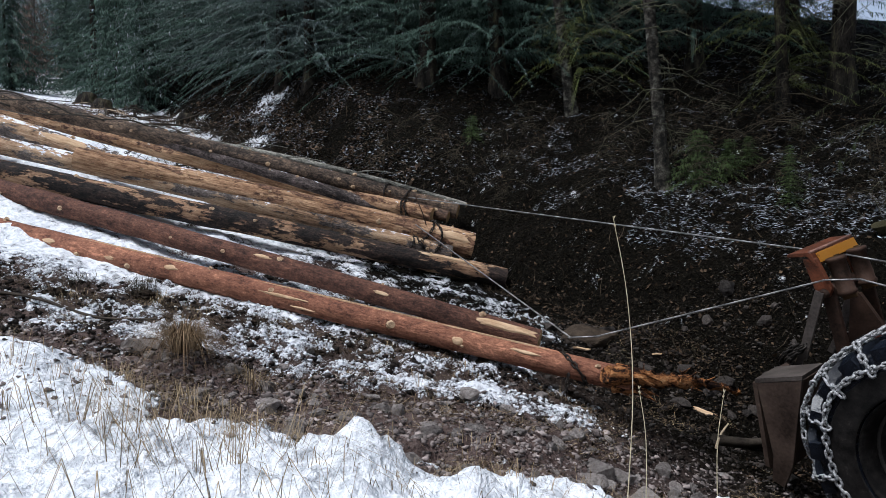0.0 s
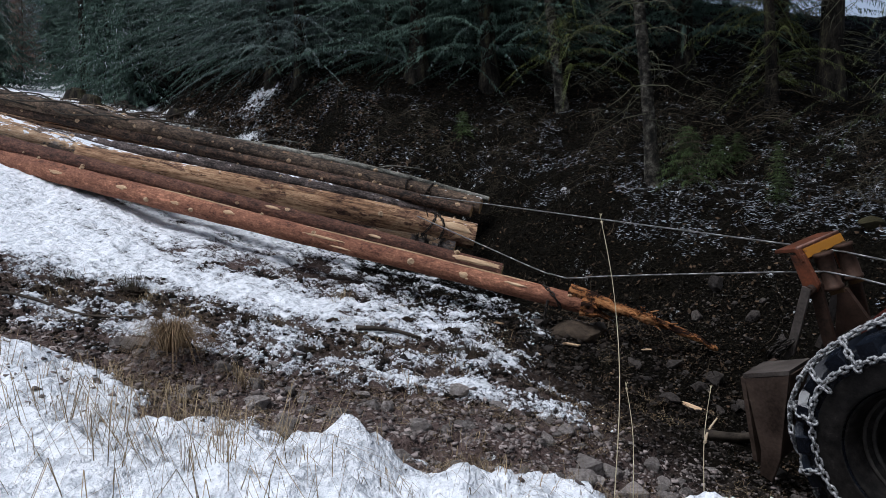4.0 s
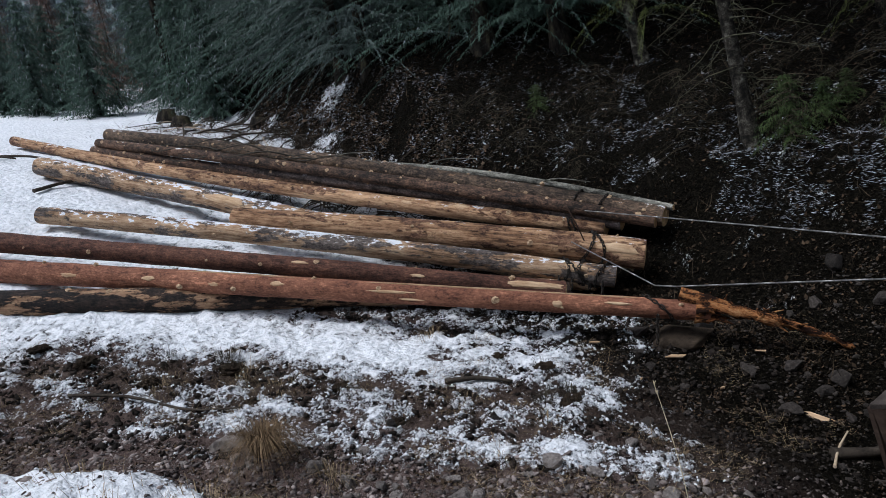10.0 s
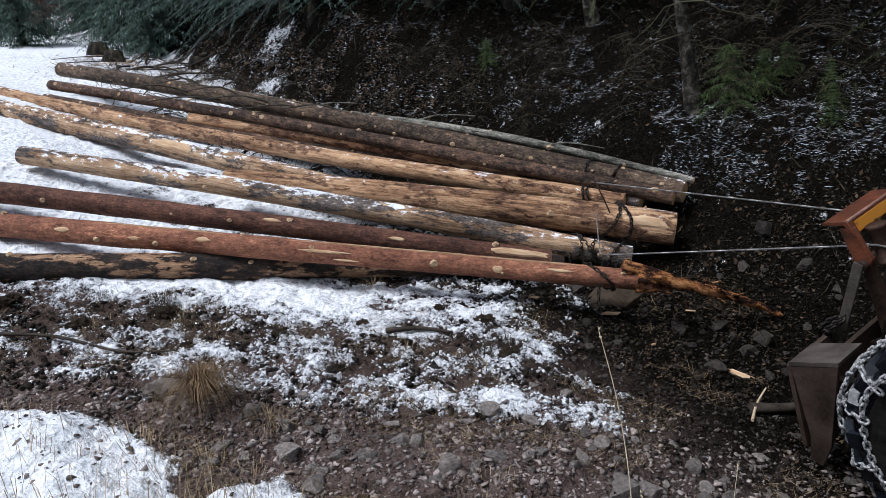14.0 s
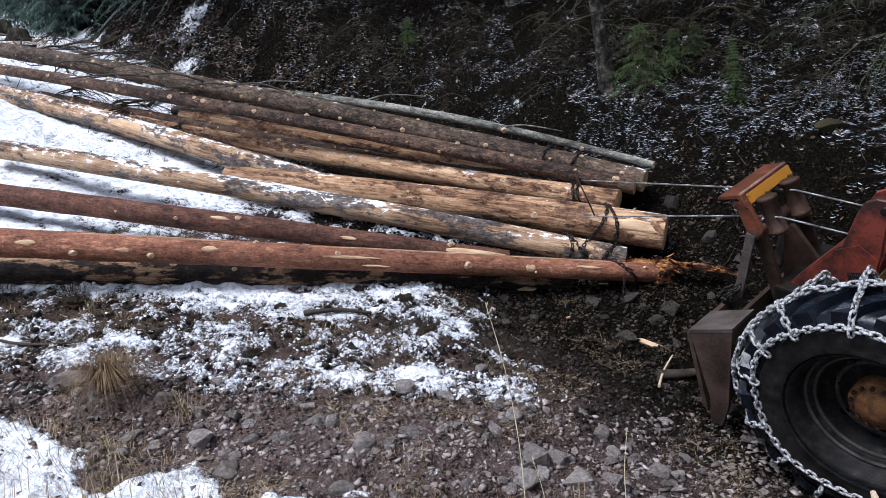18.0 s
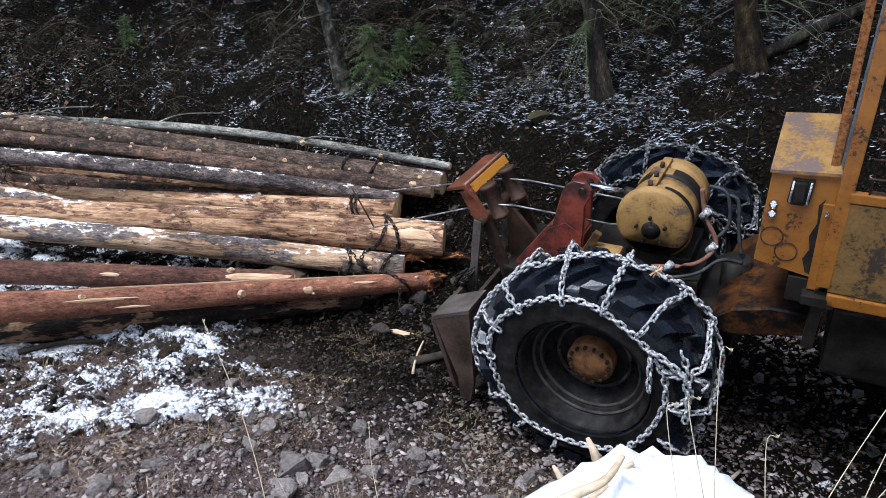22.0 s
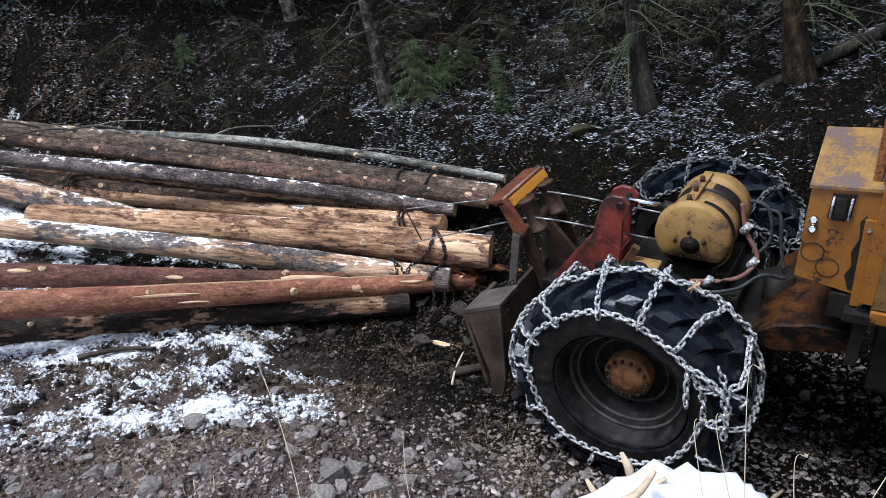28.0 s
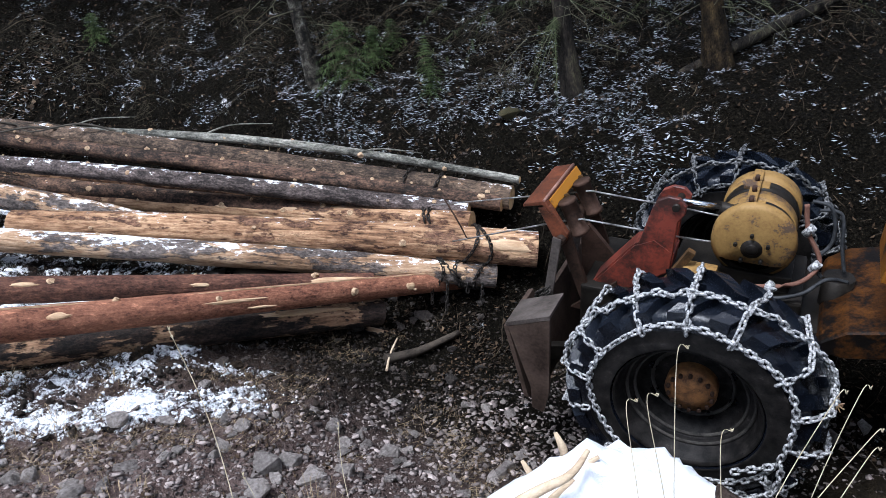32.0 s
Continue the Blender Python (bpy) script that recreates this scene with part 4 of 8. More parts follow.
    for yy in (-0.25, 0.06):
        roller = part("roller", revolve(bmesh.new(), [(0.0, -0.13), (0.06, -0.13), (0.066, -0.125), (0.066, -0.105), (0.058, -0.1), (0.058, -0.02), (0.056, 0.0), (0.058, 0.02), (0.058, 0.1), (0.066, 0.105), (0.066, 0.125), (0.06, 0.13), (0.0, 0.13)], 24), M["rusty_steel"], T, "rusty upright cable roller")
        roller.matrix_basis = Matrix.Translation((-0.94, yy, 0.68)) @ Matrix.Rotation(radians(-24), 4, "Y") @ Matrix.Rotation(radians(90), 4, "X")
        part("roller_bracket", bar(bmesh.new(), (-1.06, yy + 0.1, 0.77), (-0.9, yy + 0.1, 0.5), 0.02, 0.1, 0.004, (1, 0, 0.6)), M["dirty_ochre"], T, "ochre roller bracket")
    part("arch_web", prism(bmesh.new(), [(-0.5, 0.05), (-0.9, 0.5), (-0.96, 0.5), (-0.93, 0.0)], 1, -0.02, 0.02), M["rusty_steel"], T)
    for s in (-1, 1):
        part("lower_arm", bar(bmesh.new(), (-0.3, 0.5 * s, -0.1), (-1.02, 0.5 * s, -0.3), 0.06, 0.12, 0.006), M["dark_steel"], T)
    # red lift arm: a box that ends in two lugs, with its ram
    bm = prism(bmesh.new(), [(-0.80, 0.20), (-0.68, 0.10), (-0.28, 0.40), (-0.27, 0.55), (-0.40, 0.63), (-0.53, 0.56)], 1, -0.28, -0.07)
    bmesh.ops.bevel(bm, geom=list(bm.edges), offset=0.012, segments=2, affect="EDGES")
    arm = part("lift_arm", bm, M["red_paint"], T, "oily red lift arm")
    for y0 in (-0.275, -0.115):
        bm = prism(bmesh.new(), [(-0.50, 0.56), (-0.43, 0.84), (-0.40, 0.90), (-0.34, 0.935), (-0.27, 0.93), (-0.225, 0.885), (-0.23, 0.83), (-0.27, 0.76), (-0.28, 0.5)], 1, y0, y0 + 0.035)
        bmesh.ops.bevel(bm, geom=list(bm.edges), offset=0.005, segments=1, affect="EDGES")
        part("lug", bm, M["red_paint"], arm, "dark red lug plate")
    part("rib", prism(bmesh.new(), [(-0.47, 0.58), (-0.41, 0.82), (-0.385, 0.82), (-0.44, 0.58)], 1, -0.24, -0.11), M["red_paint"], arm)
    part("arm_pin", tube(bmesh.new(), [(-0.285, -0.3, 0.875), (-0.285, -0.06, 0.875)], 0.024, 12), M["dark_steel"], T)
    part("ram_rod", tube(bmesh.new(), [(-0.27, -0.175, 0.872), (-0.03, -0.09, 0.82)], 0.021, 14), M["chrome"], T, "bright chrome ram rod")
    part("ram", tube(bmesh.new(), [(-0.06, -0.1, 0.825), (0.14, -0.03, 0.76)], 0.042, 14), M["dark_steel"], T)
    part("valve_block", box(bmesh.new(), -0.2, 0.0, -0.4, -0.24, 0.38, 0.5, 0.015), M["drum_yellow"], T, "worn yellow valve block")
    part("side_rail", bar(bmesh.new(), (-0.32, -0.32, 0.3), (-0.16, -0.3, 0.6), 0.05, 0.05, 0.004), M["dirty_ochre"], T)
    # winch drum
    c = (0.17, 0.0, 0.66)
    drum = part("winch_drum", revolve_at(c, [(0.0, -0.26), (0.05, -0.262), (0.21, -0.25), (0.236, -0.235), (0.242, -0.2), (0.23, -0.185), (0.205, -0.18), (0.2, -0.04), (0.225, -0.035), (0.23, 0.08), (0.2, 0.085), (0.2, 0.25), (0.24, 0.26), (0.24, 0.38), (0.2, 0.4), (0.0, 0.41)], 36), M["drum_yellow"], T, "worn yellow winch drum")
    for v in drum.data.vertices:
        if v.co.y < -0.15:
            v.co.z = max(v.co.z + 0.045, c[2] - 0.105)
    for yy in (-0.11, 0.17):
        part("brake_band", revolve_at((c[0], yy, c[2]), [(0.195, -0.065), (0.231, -0.065), (0.231, 0.05), (0.195, 0.05)], 36), M["dark_steel"], drum, "dark brake band")
    part("drum_hub", revolve_at((c[0], -0.27, c[2]), [(0.0, -0.012), (0.03, -0.012), (0.036, -0.006), (0.04, 0.0), (0.062, 0.004), (0.062, 0.015)], 20), M["dark_steel"], drum, "dark bearing cap")
    for k in range(5):
        a = 2 * math.pi * k / 5 + 0.4
        part("bolt", tube(bmesh.new(), [(c[0] + 0.095 * math.cos(a), -0.285, c[2] + 0.095 * math.sin(a)), (c[0] + 0.095 * math.cos(a), -0.255, c[2] + 0.095 * math.sin(a))], 0.012, 6), M["dark_steel"], drum)
    part("clamp", bar(bmesh.new(), (0.12, -0.2, 0.895), (0.12, 0.34, 0.895), 0.06, 0.05, 0.008), M["drum_yellow"], drum, "yellow clamp bar")
    for yy in (-0.11, 0.17):
        part("clamp_plate", box(bmesh.new(), 0.05, 0.2, yy - 0.05, yy + 0.05, 0.868, 0.895, 0.006), M["drum_yellow"], drum, "worn yellow clamp plate")
    part("cover_seam", revolve_at((c[0], -0.175, c[2]), [(0.232, -0.006), (0.246, 0.0), (0.232, 0.006)], 36), M["drum_yellow"], drum)
    for yy in (-0.15, 0.0, 0.16):
        part("clamp_bolt", tube(bmesh.new(), [(0.12, yy, 0.91), (0.12, yy, 0.955)], 0.016, 6), M["rusty_steel"], drum)
    part("winch_stand", box(bmesh.new(), 0.0, 0.42, -0.2, 0.26, 0.3, 0.46, 0.01), M["dark_steel"], T)
    # hoses
    for k, pts in enumerate((((0.42, -0.05, 0.9), (0.46, -0.06, 0.72), (0.55, -0.1, 0.55), (0.45, -0.2, 0.44), (0.2, -0.3, 0.42)),
                             ((0.45, 0.05, 0.88), (0.56, 0.02, 0.86), (0.6, 0.0, 0.66), (0.52, -0.06, 0.52), (0.58, -0.1, 0.45)),
                             ((0.5, 0.1, 0.8), (0.62, 0.08, 0.8), (0.66, 0.04, 0.6), (0.7, 0.0, 0.45)),
                             ((0.1, -0.34, 0.4), (0.3, -0.33, 0.38), (0.48, -0.28, 0.42), (0.6, -0.2, 0.5), (0.72, -0.12, 0.46)))):
        part("hose", tube(bmesh.new(), arc_curve(pts), 0.012 if k else 0.015, 8), M["hose"] if k != 0 else M["rusty_hose"], T)
    for p in ((0.53, -0.11, 0.53), (0.46, -0.06, 0.74), (0.3, -0.26, 0.425)):
        part("hose_fitting", tube(bmesh.new(), [Vector(p) - Vector((0.02, 0.01, 0.03)), Vector(p) + Vector((0.02, -0.01, 0.03))], 0.026, 6), M["chain_steel"], T, "bright steel hose fitting")
    # yellow front chassis, its dirty paint darkened for the shade under the cab
    bm = prism(bmesh.new(), [(0.6, 0.19), (0.62, 0.26), (0.74, 0.36), (0.95, 0.42), (1.15, 0.42), (1.15, 0.27), (0.75, 0.17)], 1, -0.5, 0.5)
    bmesh.ops.bevel(bm, geom=list(bm.edges), offset=0.012, segments=1, affect="EDGES")
    part("front_chassis", bm, M["dirty_yellow"], T, "dirty yellow front chassis, shade darkened into the paint")
    part("hinge", tube(bmesh.new(), [(0.68, 0, -0.1), (0.68, 0, 0.42)], 0.09, 14), M["dark_steel"], T)
    # tool box beside the cab
    bx = part("tool_box", skew_box([(0.815, 0.785), (0.835, 1.315), (1.15, 1.335), (1.145, 0.725)], -0.6, -0.16, 0.145), M["yellow_paint"], T, "yellow tool box with a worn lid")
    part("lid", skew_box([(0.825, 1.315), (0.825, 1.332), (1.155, 1.352), (1.155, 1.335)], -0.615, -0.15, 0.148), M["worn_yellow"], bx, "lid worn to brown primer")
    latch = part("latch_plate", prism(bmesh.new(), [(0.925, 1.165), (0.935, 1.295), (1.04, 1.30), (1.03, 1.165), (1.0, 1.15), (0.95, 1.15)], 1, -0.612, -0.6), M["dark_steel"], bx, "black latch plate")
    part("latch", box(bmesh.new(), 0.955, 1.005, -0.64, -0.612, 1.175, 1.285, 0.008), M["dark_steel"], latch, "steel latch")
    for x in (0.938, 1.02):
        part("latch_cheek", tube(bmesh.new(), [(x, -0.628, 1.17), (x + 0.006, -0.632, 1.29)], 0.006, 6), M["chain_steel"], latch, "bright worn latch edge")
    for z in (1.135, 1.08):
        part("lock_button", tube(bmesh.new(), [(0.868, -0.6, z), (0.868, -0.618, z), (0.868, -0.622, z)], [0.024, 0.022, 0.012], 14), M["chrome"], bx, "chrome button")
    # pressed rings drawn as thin darker lines
    for x, z in ((0.885, 0.945), (0.965, 0.865)):
        pts = [(x + 0.055 * math.cos(a), -0.602, z + 0.055 * math.sin(a)) for a in [2 * math.pi * k / 20 for k in range(21)]]
        part("pressed_ring", tube(bmesh.new(), pts, 0.0035, 5, False), M["rusty_steel"], bx, "pressed ring with a darker edge")
    part("corner_strip", bar(bmesh.new(), (1.13, -0.61, 0.67), (1.125, -0.61, 1.18), 0.02, 0.06, 0.003, (1, 0, 0)), M["yellow_paint"], bx)
    part("paint_loss", prism(bmesh.new(), [(1.075, 0.76), (1.05, 0.84), (1.075, 0.9), (1.06, 0.98), (1.085, 1.06), (1.075, 1.16), (1.10, 1.2), (1.11, 0.75)], 1, -0.6035, -0.6), M["dark_steel"], bx, "strip of bare black steel")
    part("screw", tube(bmesh.new(), [(1.12, -0.618, 1.13), (1.12, -0.632, 1.13)], 0.012, 6), M["chrome"], bx)
    # cab
    part("cab_panel", prism(bmesh.new(), [(1.2, 0.7), (1.21, 1.22), (2.3, 1.22), (2.3, 0.68)], 1, -0.66, -0.62), M["cab_yellow"], T, "dirty yellow cab panel worn to primer")
    part("cab_sill", box(bmesh.new(), 1.2, 2.3, -0.68, -0.6, 0.62, 0.69, 0.008), M["yellow_paint"], T)
    part("cab_post", bar(bmesh.new(), (1.17, -0.63, 0.72), (1.2, -0.6, 2.25), 0.07, 0.07, 0.006, (1, 0, 0)), M["yellow_paint"], T)
    part("cab_rail", bar(bmesh.new(), (1.2, -0.64, 1.25), (2.3, -0.64, 1.25), 0.05, 0.05, 0.005), M["yellow_paint"], T)
    cage = part("rear_screen", box(bmesh.new(), 1.1, 1.12, -0.52, 0.52, 1.36, 2.3, 0.004), M["rusty_mesh"], T, "rusty expanded-metal rear screen")
    part("screen_frame", box(bmesh.new(), 1.09, 1.13, -0.56, -0.515, 1.33, 2.3, 0.004), M["rusty_mesh"], cage, "rusty edge of the screen")
    part("glass_frame", bar(bmesh.new(), (1.16, -0.58, 1.38), (1.18, -0.58, 2.2), 0.02, 0.05, 0.003, (1, 0, 0)), M["grey_pane"], T, "grey window edge")
    grille = part("side_grille", box(bmesh.new(), 1.28, 2.3, -0.645, -0.64, 1.28, 1.295, 0.0), M["rusty_steel"], T, "wire side grille")
    for k in range(9):
        part("wire", tube(bmesh.new(), [(1.28 + 0.1 * k, -0.645, 1.27), (1.28 + 0.1 * k, -0.645, 2.2)], 0.006, 5), M["rusty_steel"], grille)
    for k in range(8):
        part("wire", tube(bmesh.new(), [(1.26, -0.65, 1.36 + 0.1 * k), (2.2, -0.65, 1.36 + 0.1 * k)], 0.006, 5), M["rusty_steel"], grille)
    part("cab_floor", box(bmesh.new(), 1.0, 2.4, -0.6, 0.6, 0.56, 0.72, 0.01), M["dark_steel"], T)
    part("cab_back", box(bmesh.new(), 1.17, 1.2, -0.6, 0.6, 0.72, 1.35, 0.004), M["yellow_paint"], T)
    part("step_bracket", bar(bmesh.new(), (1.16, -0.62, 0.3), (1.17, -0.62, 0.68), 0.04, 0.06, 0.004, (1, 0, 0)), M["dark_steel"], T)
    part("step", box(bmesh.new(), 1.08, 1.24, -0.68, -0.58, 0.6, 0.66, 0.008), M["dark_steel"], T)
    # dark block added where only shade lies below the cab
    part("tank", box(bmesh.new(), 1.25, 2.3, -0.58, -0.1, 0.1, 0.56, 0.03), M["dark_steel"], T, "dark block added for the shade under the cab")
    part("front_axle", tube(bmesh.new(), [(2.2, -0.7, 0), (2.2, 0.7, 0)], 0.14, 14), M["dark_steel"], T)
    # bundle of choker chain on the blade
    bm = bmesh.new()
    rng = random.Random(9)
    for k in range(10):
        x, yy = -1.10 + 0.04 * rng.uniform(-1, 1), -0.45 + 0.04 * rng.uniform(-1, 1)
        chain_links(bm, arc_curve([(x + 0.05, yy, 0.2), (x - 0.03, yy - 0.05 * rng.random(), 0.1), (x - 0.05, yy + 0.02, 0.0), (x, yy, -0.07)], 4), 0.045, 0.007)
    part("choker_chain", bm, M["choker_steel"], T, "bundle of dark choker chains")


def skew_box(outline, y0, y1, rise):
    """A box whose upper edge climbs towards its back."""
    bm = prism(bmesh.new(), outline, 1, y0, y1)
    for v in bm.verts:
        if v.co.y > (y0 + y1) / 2 and v.co.z > 1.05:
            v.co.z += rise
    return bm


def revolve_at(c, profile, n=28):
    bm = revolve(bmesh.new(), profile, n)
    bmesh.ops.translate(bm, vec=Vector(c), verts=bm.verts)
    return bm


M["dust"] = surface("dust", (0.012, 0.011, 0.010), (0.075, 0.068, 0.06), 9, 0.8, 0.4, 0, 0.004)
M["cab_yellow"] = surface("cab_yellow", (0.03, 0.022, 0.014), (0.10, 0.058, 0.018), 6, 0.6, 0.4, 0.0, 0.004, c3=(0.15, 0.085, 0.026), spread=(0.45, 0.49), gloss=0.2)
M["grey_pane"] = surface("grey_pane", (0.04, 0.047, 0.055), (0.09, 0.10, 0.115), 6, 0.3, 0.1, gloss=0.5)
M["drum_yellow"] = surface("drum_yellow", (0.075, 0.048, 0.032), (0.19, 0.108, 0.032), 7, 0.6, 0.4, 0.0, 0.004, c3=(0.25, 0.15, 0.048), spread=(0.42, 0.46), gloss=0.25)
M["stripe_yellow"] = surface("stripe_yellow", (0.12, 0.04, 0.015), (0.36, 0.15, 0.012), 9, 0.5, 0.3, 0.0, 0.003, spread=(0.36, 0.42), gloss=0.3)
M["worn_red_edge"] = surface("worn_red_edge", (0.12, 0.06, 0.045), (0.30, 0.17, 0.13), 14, 0.5, 0.3, 0.0, 0.003)
M["dirty_ochre"] = surface("dirty_ochre", (0.02, 0.013, 0.008), (0.12, 0.065, 0.025), 8, 0.65, 0.4, 0.0, 0.004)
M["worn_steel"] = surface("worn_steel", (0.035, 0.028, 0.024), (0.13, 0.11, 0.097), 6, 0.5, 0.3, 0.2, 0.003)
# darker copy of chain_steel, with the far wheel's shade in its colour
M["far_chain"] = surface("far_chain", (0.02, 0.02, 0.02), (0.3, 0.3, 0.3), 40, 0.5, 0.2, 0.2, 0.002, spread=(0.45, 0.65))
# grime, plus under-cab shade put into the colour
M["dirty_yellow"] = surface("dirty_yellow", (0.004, 0.003, 0.0025), (0.075, 0.027, 0.005), 5, 0.6, 0.4, 0.0, 0.004, spread=(0.44, 0.62))
M["blade_steel"] = surface("blade_steel", (0.018, 0.012, 0.009), (0.092, 0.064, 0.05), 5, 0.55, 0.4, 0.2, 0.004, c3=(0.23, 0.18, 0.155))
M["red_worn"] = surface("red_worn", (0.025, 0.013, 0.009), (0.16, 0.05, 0.024), 7, 0.6, 0.4, 0.0, 0.004, c3=(0.30, 0.14, 0.085))
M["rusty_hose"] = surface("rusty_hose", (0.10, 0.05, 0.035), (0.22, 0.11, 0.08), 12, 0.6, 0.2)
M["rusty_mesh"] = surface("rusty_mesh", (0.07, 0.025, 0.012), (0.40, 0.17, 0.05), 60, 0.8, 0.9, 0.0, 0.01)
build_tractor()


# ---- the forest ----
def trunk_mesh(height, r, lean, seed, n=18, sides=12):
    verts, faces = [], []
    for i in range(n + 1):
        q = (i / n) ** 1.6
        cx = lean[0] * height * q + 0.10 * math.sin(4 * q + seed)
        cy = lean[1] * height * q + 0.08 * math.sin(3 * q + 2 * seed)
        z = -0.35 + (height + 0.35) * q
        base = 1 + 0.7 * math.exp(-max(0.0, z) / 0.16)
        for k in range(sides):
            a = 2 * math.pi * k / sides
            rr = r * base * (1 - 0.88 * q) * (1 + 0.12 * noise.noise((math.cos(a) * 2 + seed, math.sin(a) * 2, z * 2)) + 0.05 * math.sin(3 * a + seed) * base)
            verts.append((cx + rr * math.cos(a), cy + rr * math.sin(a), z))
    for i in range(n):
        for k in range(sides):
            a, b = i * sides + k, i * sides + (k + 1) % sides
            faces.append((a, b, b + sides, a + sides))
    return verts, faces


def bough_quads(rng, origin, heading, length, droop, spacing, twig, width, out_v, out_f, flat=0.35):
    """A conifer bough: needled side twigs as thin blades on both sides of a sinking rib."""
    d = Vector((math.cos(heading), math.sin(heading), 0))
    s = Vector((-d.y, d.x, 0))
    n = max(3, int(length / spacing))
    for i in range(n):
        q = (i + 0.5) / n
        p = origin + d * length * q + Vector((0, 0, -droop * q * q + 0.12 * length * q * (1 - q)))
        tl = twig * (1 - 0.7 * q) * rng.uniform(0.35, 1.35)
        p += Vector((rng.uniform(-1, 1), rng.uniform(-1, 1), rng.uniform(-1, 0.4))) * 0.12 * twig
        for side in (-1, 1):
            t = (d * rng.uniform(-0.1, 1.0) + s * side * rng.uniform(0.35, 1.1) + Vector((0, 0, rng.uniform(-0.9, 0.25)))).normalized()
            w = t.cross(Vector((0, 0, 1)) + Vector((rng.uniform(-1, 1), rng.uniform(-1, 1), 0)) * flat).normalized() * width * rng.uniform(0.7, 1.3)
            tip = p + t * tl + Vector((0, 0, -rng.uniform(0.15, 0.9) * tl))
            k = len(out_v)
            out_v.extend((p - w * 0.5, p + w * 0.5, tip + w * 0.28, tip - w * 0.28))
            out_f.append((k, k + 1, k + 2, k + 3))
    k = len(out_v)
    e = origin + d * length + Vector((0, 0, -droop))
    out_v.extend((origin - s * 0.006, origin + s * 0.006, e + s * 0.002, e - s * 0.002))
    out_f.append((k, k + 1, k + 2, k + 3))


def crown_arrays(height, start, reach, seed, tiers, per_tier, spacing, twig, width):
    rng = random.Random(seed)
    v, f = [], []
    for i in range(tiers):
        q = (i + rng.uniform(-0.3, 0.3)) / tiers
        q = min(1, max(0, q))
        z = start + (height - start) * q
        L = reach * (1 - q) ** 0.75 * rng.uniform(0.75, 1.15) + 0.12
        for k in range(per_tier):
            a = 2 * math.pi * (k + rng.random()) / per_tier + i
            bough_quads(rng, Vector((0, 0, z)), a, L * rng.uniform(0.6, 1.15), L * rng.uniform(0.15, 0.42), spacing, twig, width, v, f)
    return v, f


def dead_branch_mesh(seed, z0, z1, count, reach, thick=1.0):
    """Bare, lichened twigs that stand off a trunk below its crown."""
    rng = random.Random(seed)
    bm = bmesh.new()
    for i in range(count):
        a = rng.uniform(0, 2 * math.pi)
        z = rng.uniform(z0, z1)
        L = reach * rng.uniform(0.4, 1.1)
        d = Vector((math.cos(a), math.sin(a), 0))
        pts = [Vector((0, 0, z)), d * L * 0.35 + Vector((0, 0, z - 0.05 * L)), d * L * 0.7 + Vector((rng.uniform(-0.1, 0.1), rng.uniform(-0.1, 0.1), z - 0.25 * L)), d * L + Vector((rng.uniform(-0.2, 0.2), rng.uniform(-0.2, 0.2), z - 0.5 * L))]
        tube(bm, pts, [0.012 * thick, 0.008 * thick, 0.006 * thick, 0.003 * thick], 4, False)
        for j in range(7):
            q = rng.uniform(0.25, 1)
            p = pts[0].lerp(pts[3], q) + Vector((0, 0, 0.1 * L * (1 - q)))
            e = p + Vector((rng.uniform(-1, 1), rng.uniform(-1, 1), rng.uniform(-0.9, 0.3))) * 0.26 * L
            tube(bm, [p, (p + e) / 2 + Vector((0, 0, 0.03)), e], [0.005 * thick, 0.004 * thick, 0.002 * thick], 3, False)
    return bm


FOREST = {}
def tree(x, y, kind, turn=0.0, size=1.0):
    ob = copy_thing(FOREST[kind], Matrix.Translation((x, y, ground_plain(x, y) - 0.05)) @ Matrix.Rotation(turn, 4, "Z") @ Matrix.Scale(size, 4))
    return ob


def build_tree_kind(kind, label, height, r, crown, dead, seed, trunk="mossy_trunk", needles="needles", lean=(0.01, 0.01), frost=0):
    root = new("spruce_tree")
    tagged(root, label, "tree", "forest spruces")
    v, f = trunk_mesh(height, r, lean, seed)
    from_arrays("trunk", v, f, M[trunk], True, root)
    if crown:
        v, f = crown_arrays(height, *crown)
        from_arrays("crown", v, f, M[needles], False, root)
    if frost:
        rng = random.Random(seed + 70)
        pick = [q for q in f if rng.random() < frost]
        fv = [Vector(v[k]) + Vector((0, 0, 0.012)) for q in pick for k in q]
        snowy = from_arrays("bough_snow", fv, [(4 * k, 4 * k + 1, 4 * k + 2, 4 * k + 3) for k in range(len(pick))], M["frosted_leaf"], False, root)
        snowy["kind"] = "stuff"
    if dead:
        part("dead_branch", dead_branch_mesh(seed, dead[0], dead[1], dead[2] * 3 // 2, dead[3], 0.6), M["twig"], root)["kind"] = "stuff"
    FOREST[kind] = root
    return root


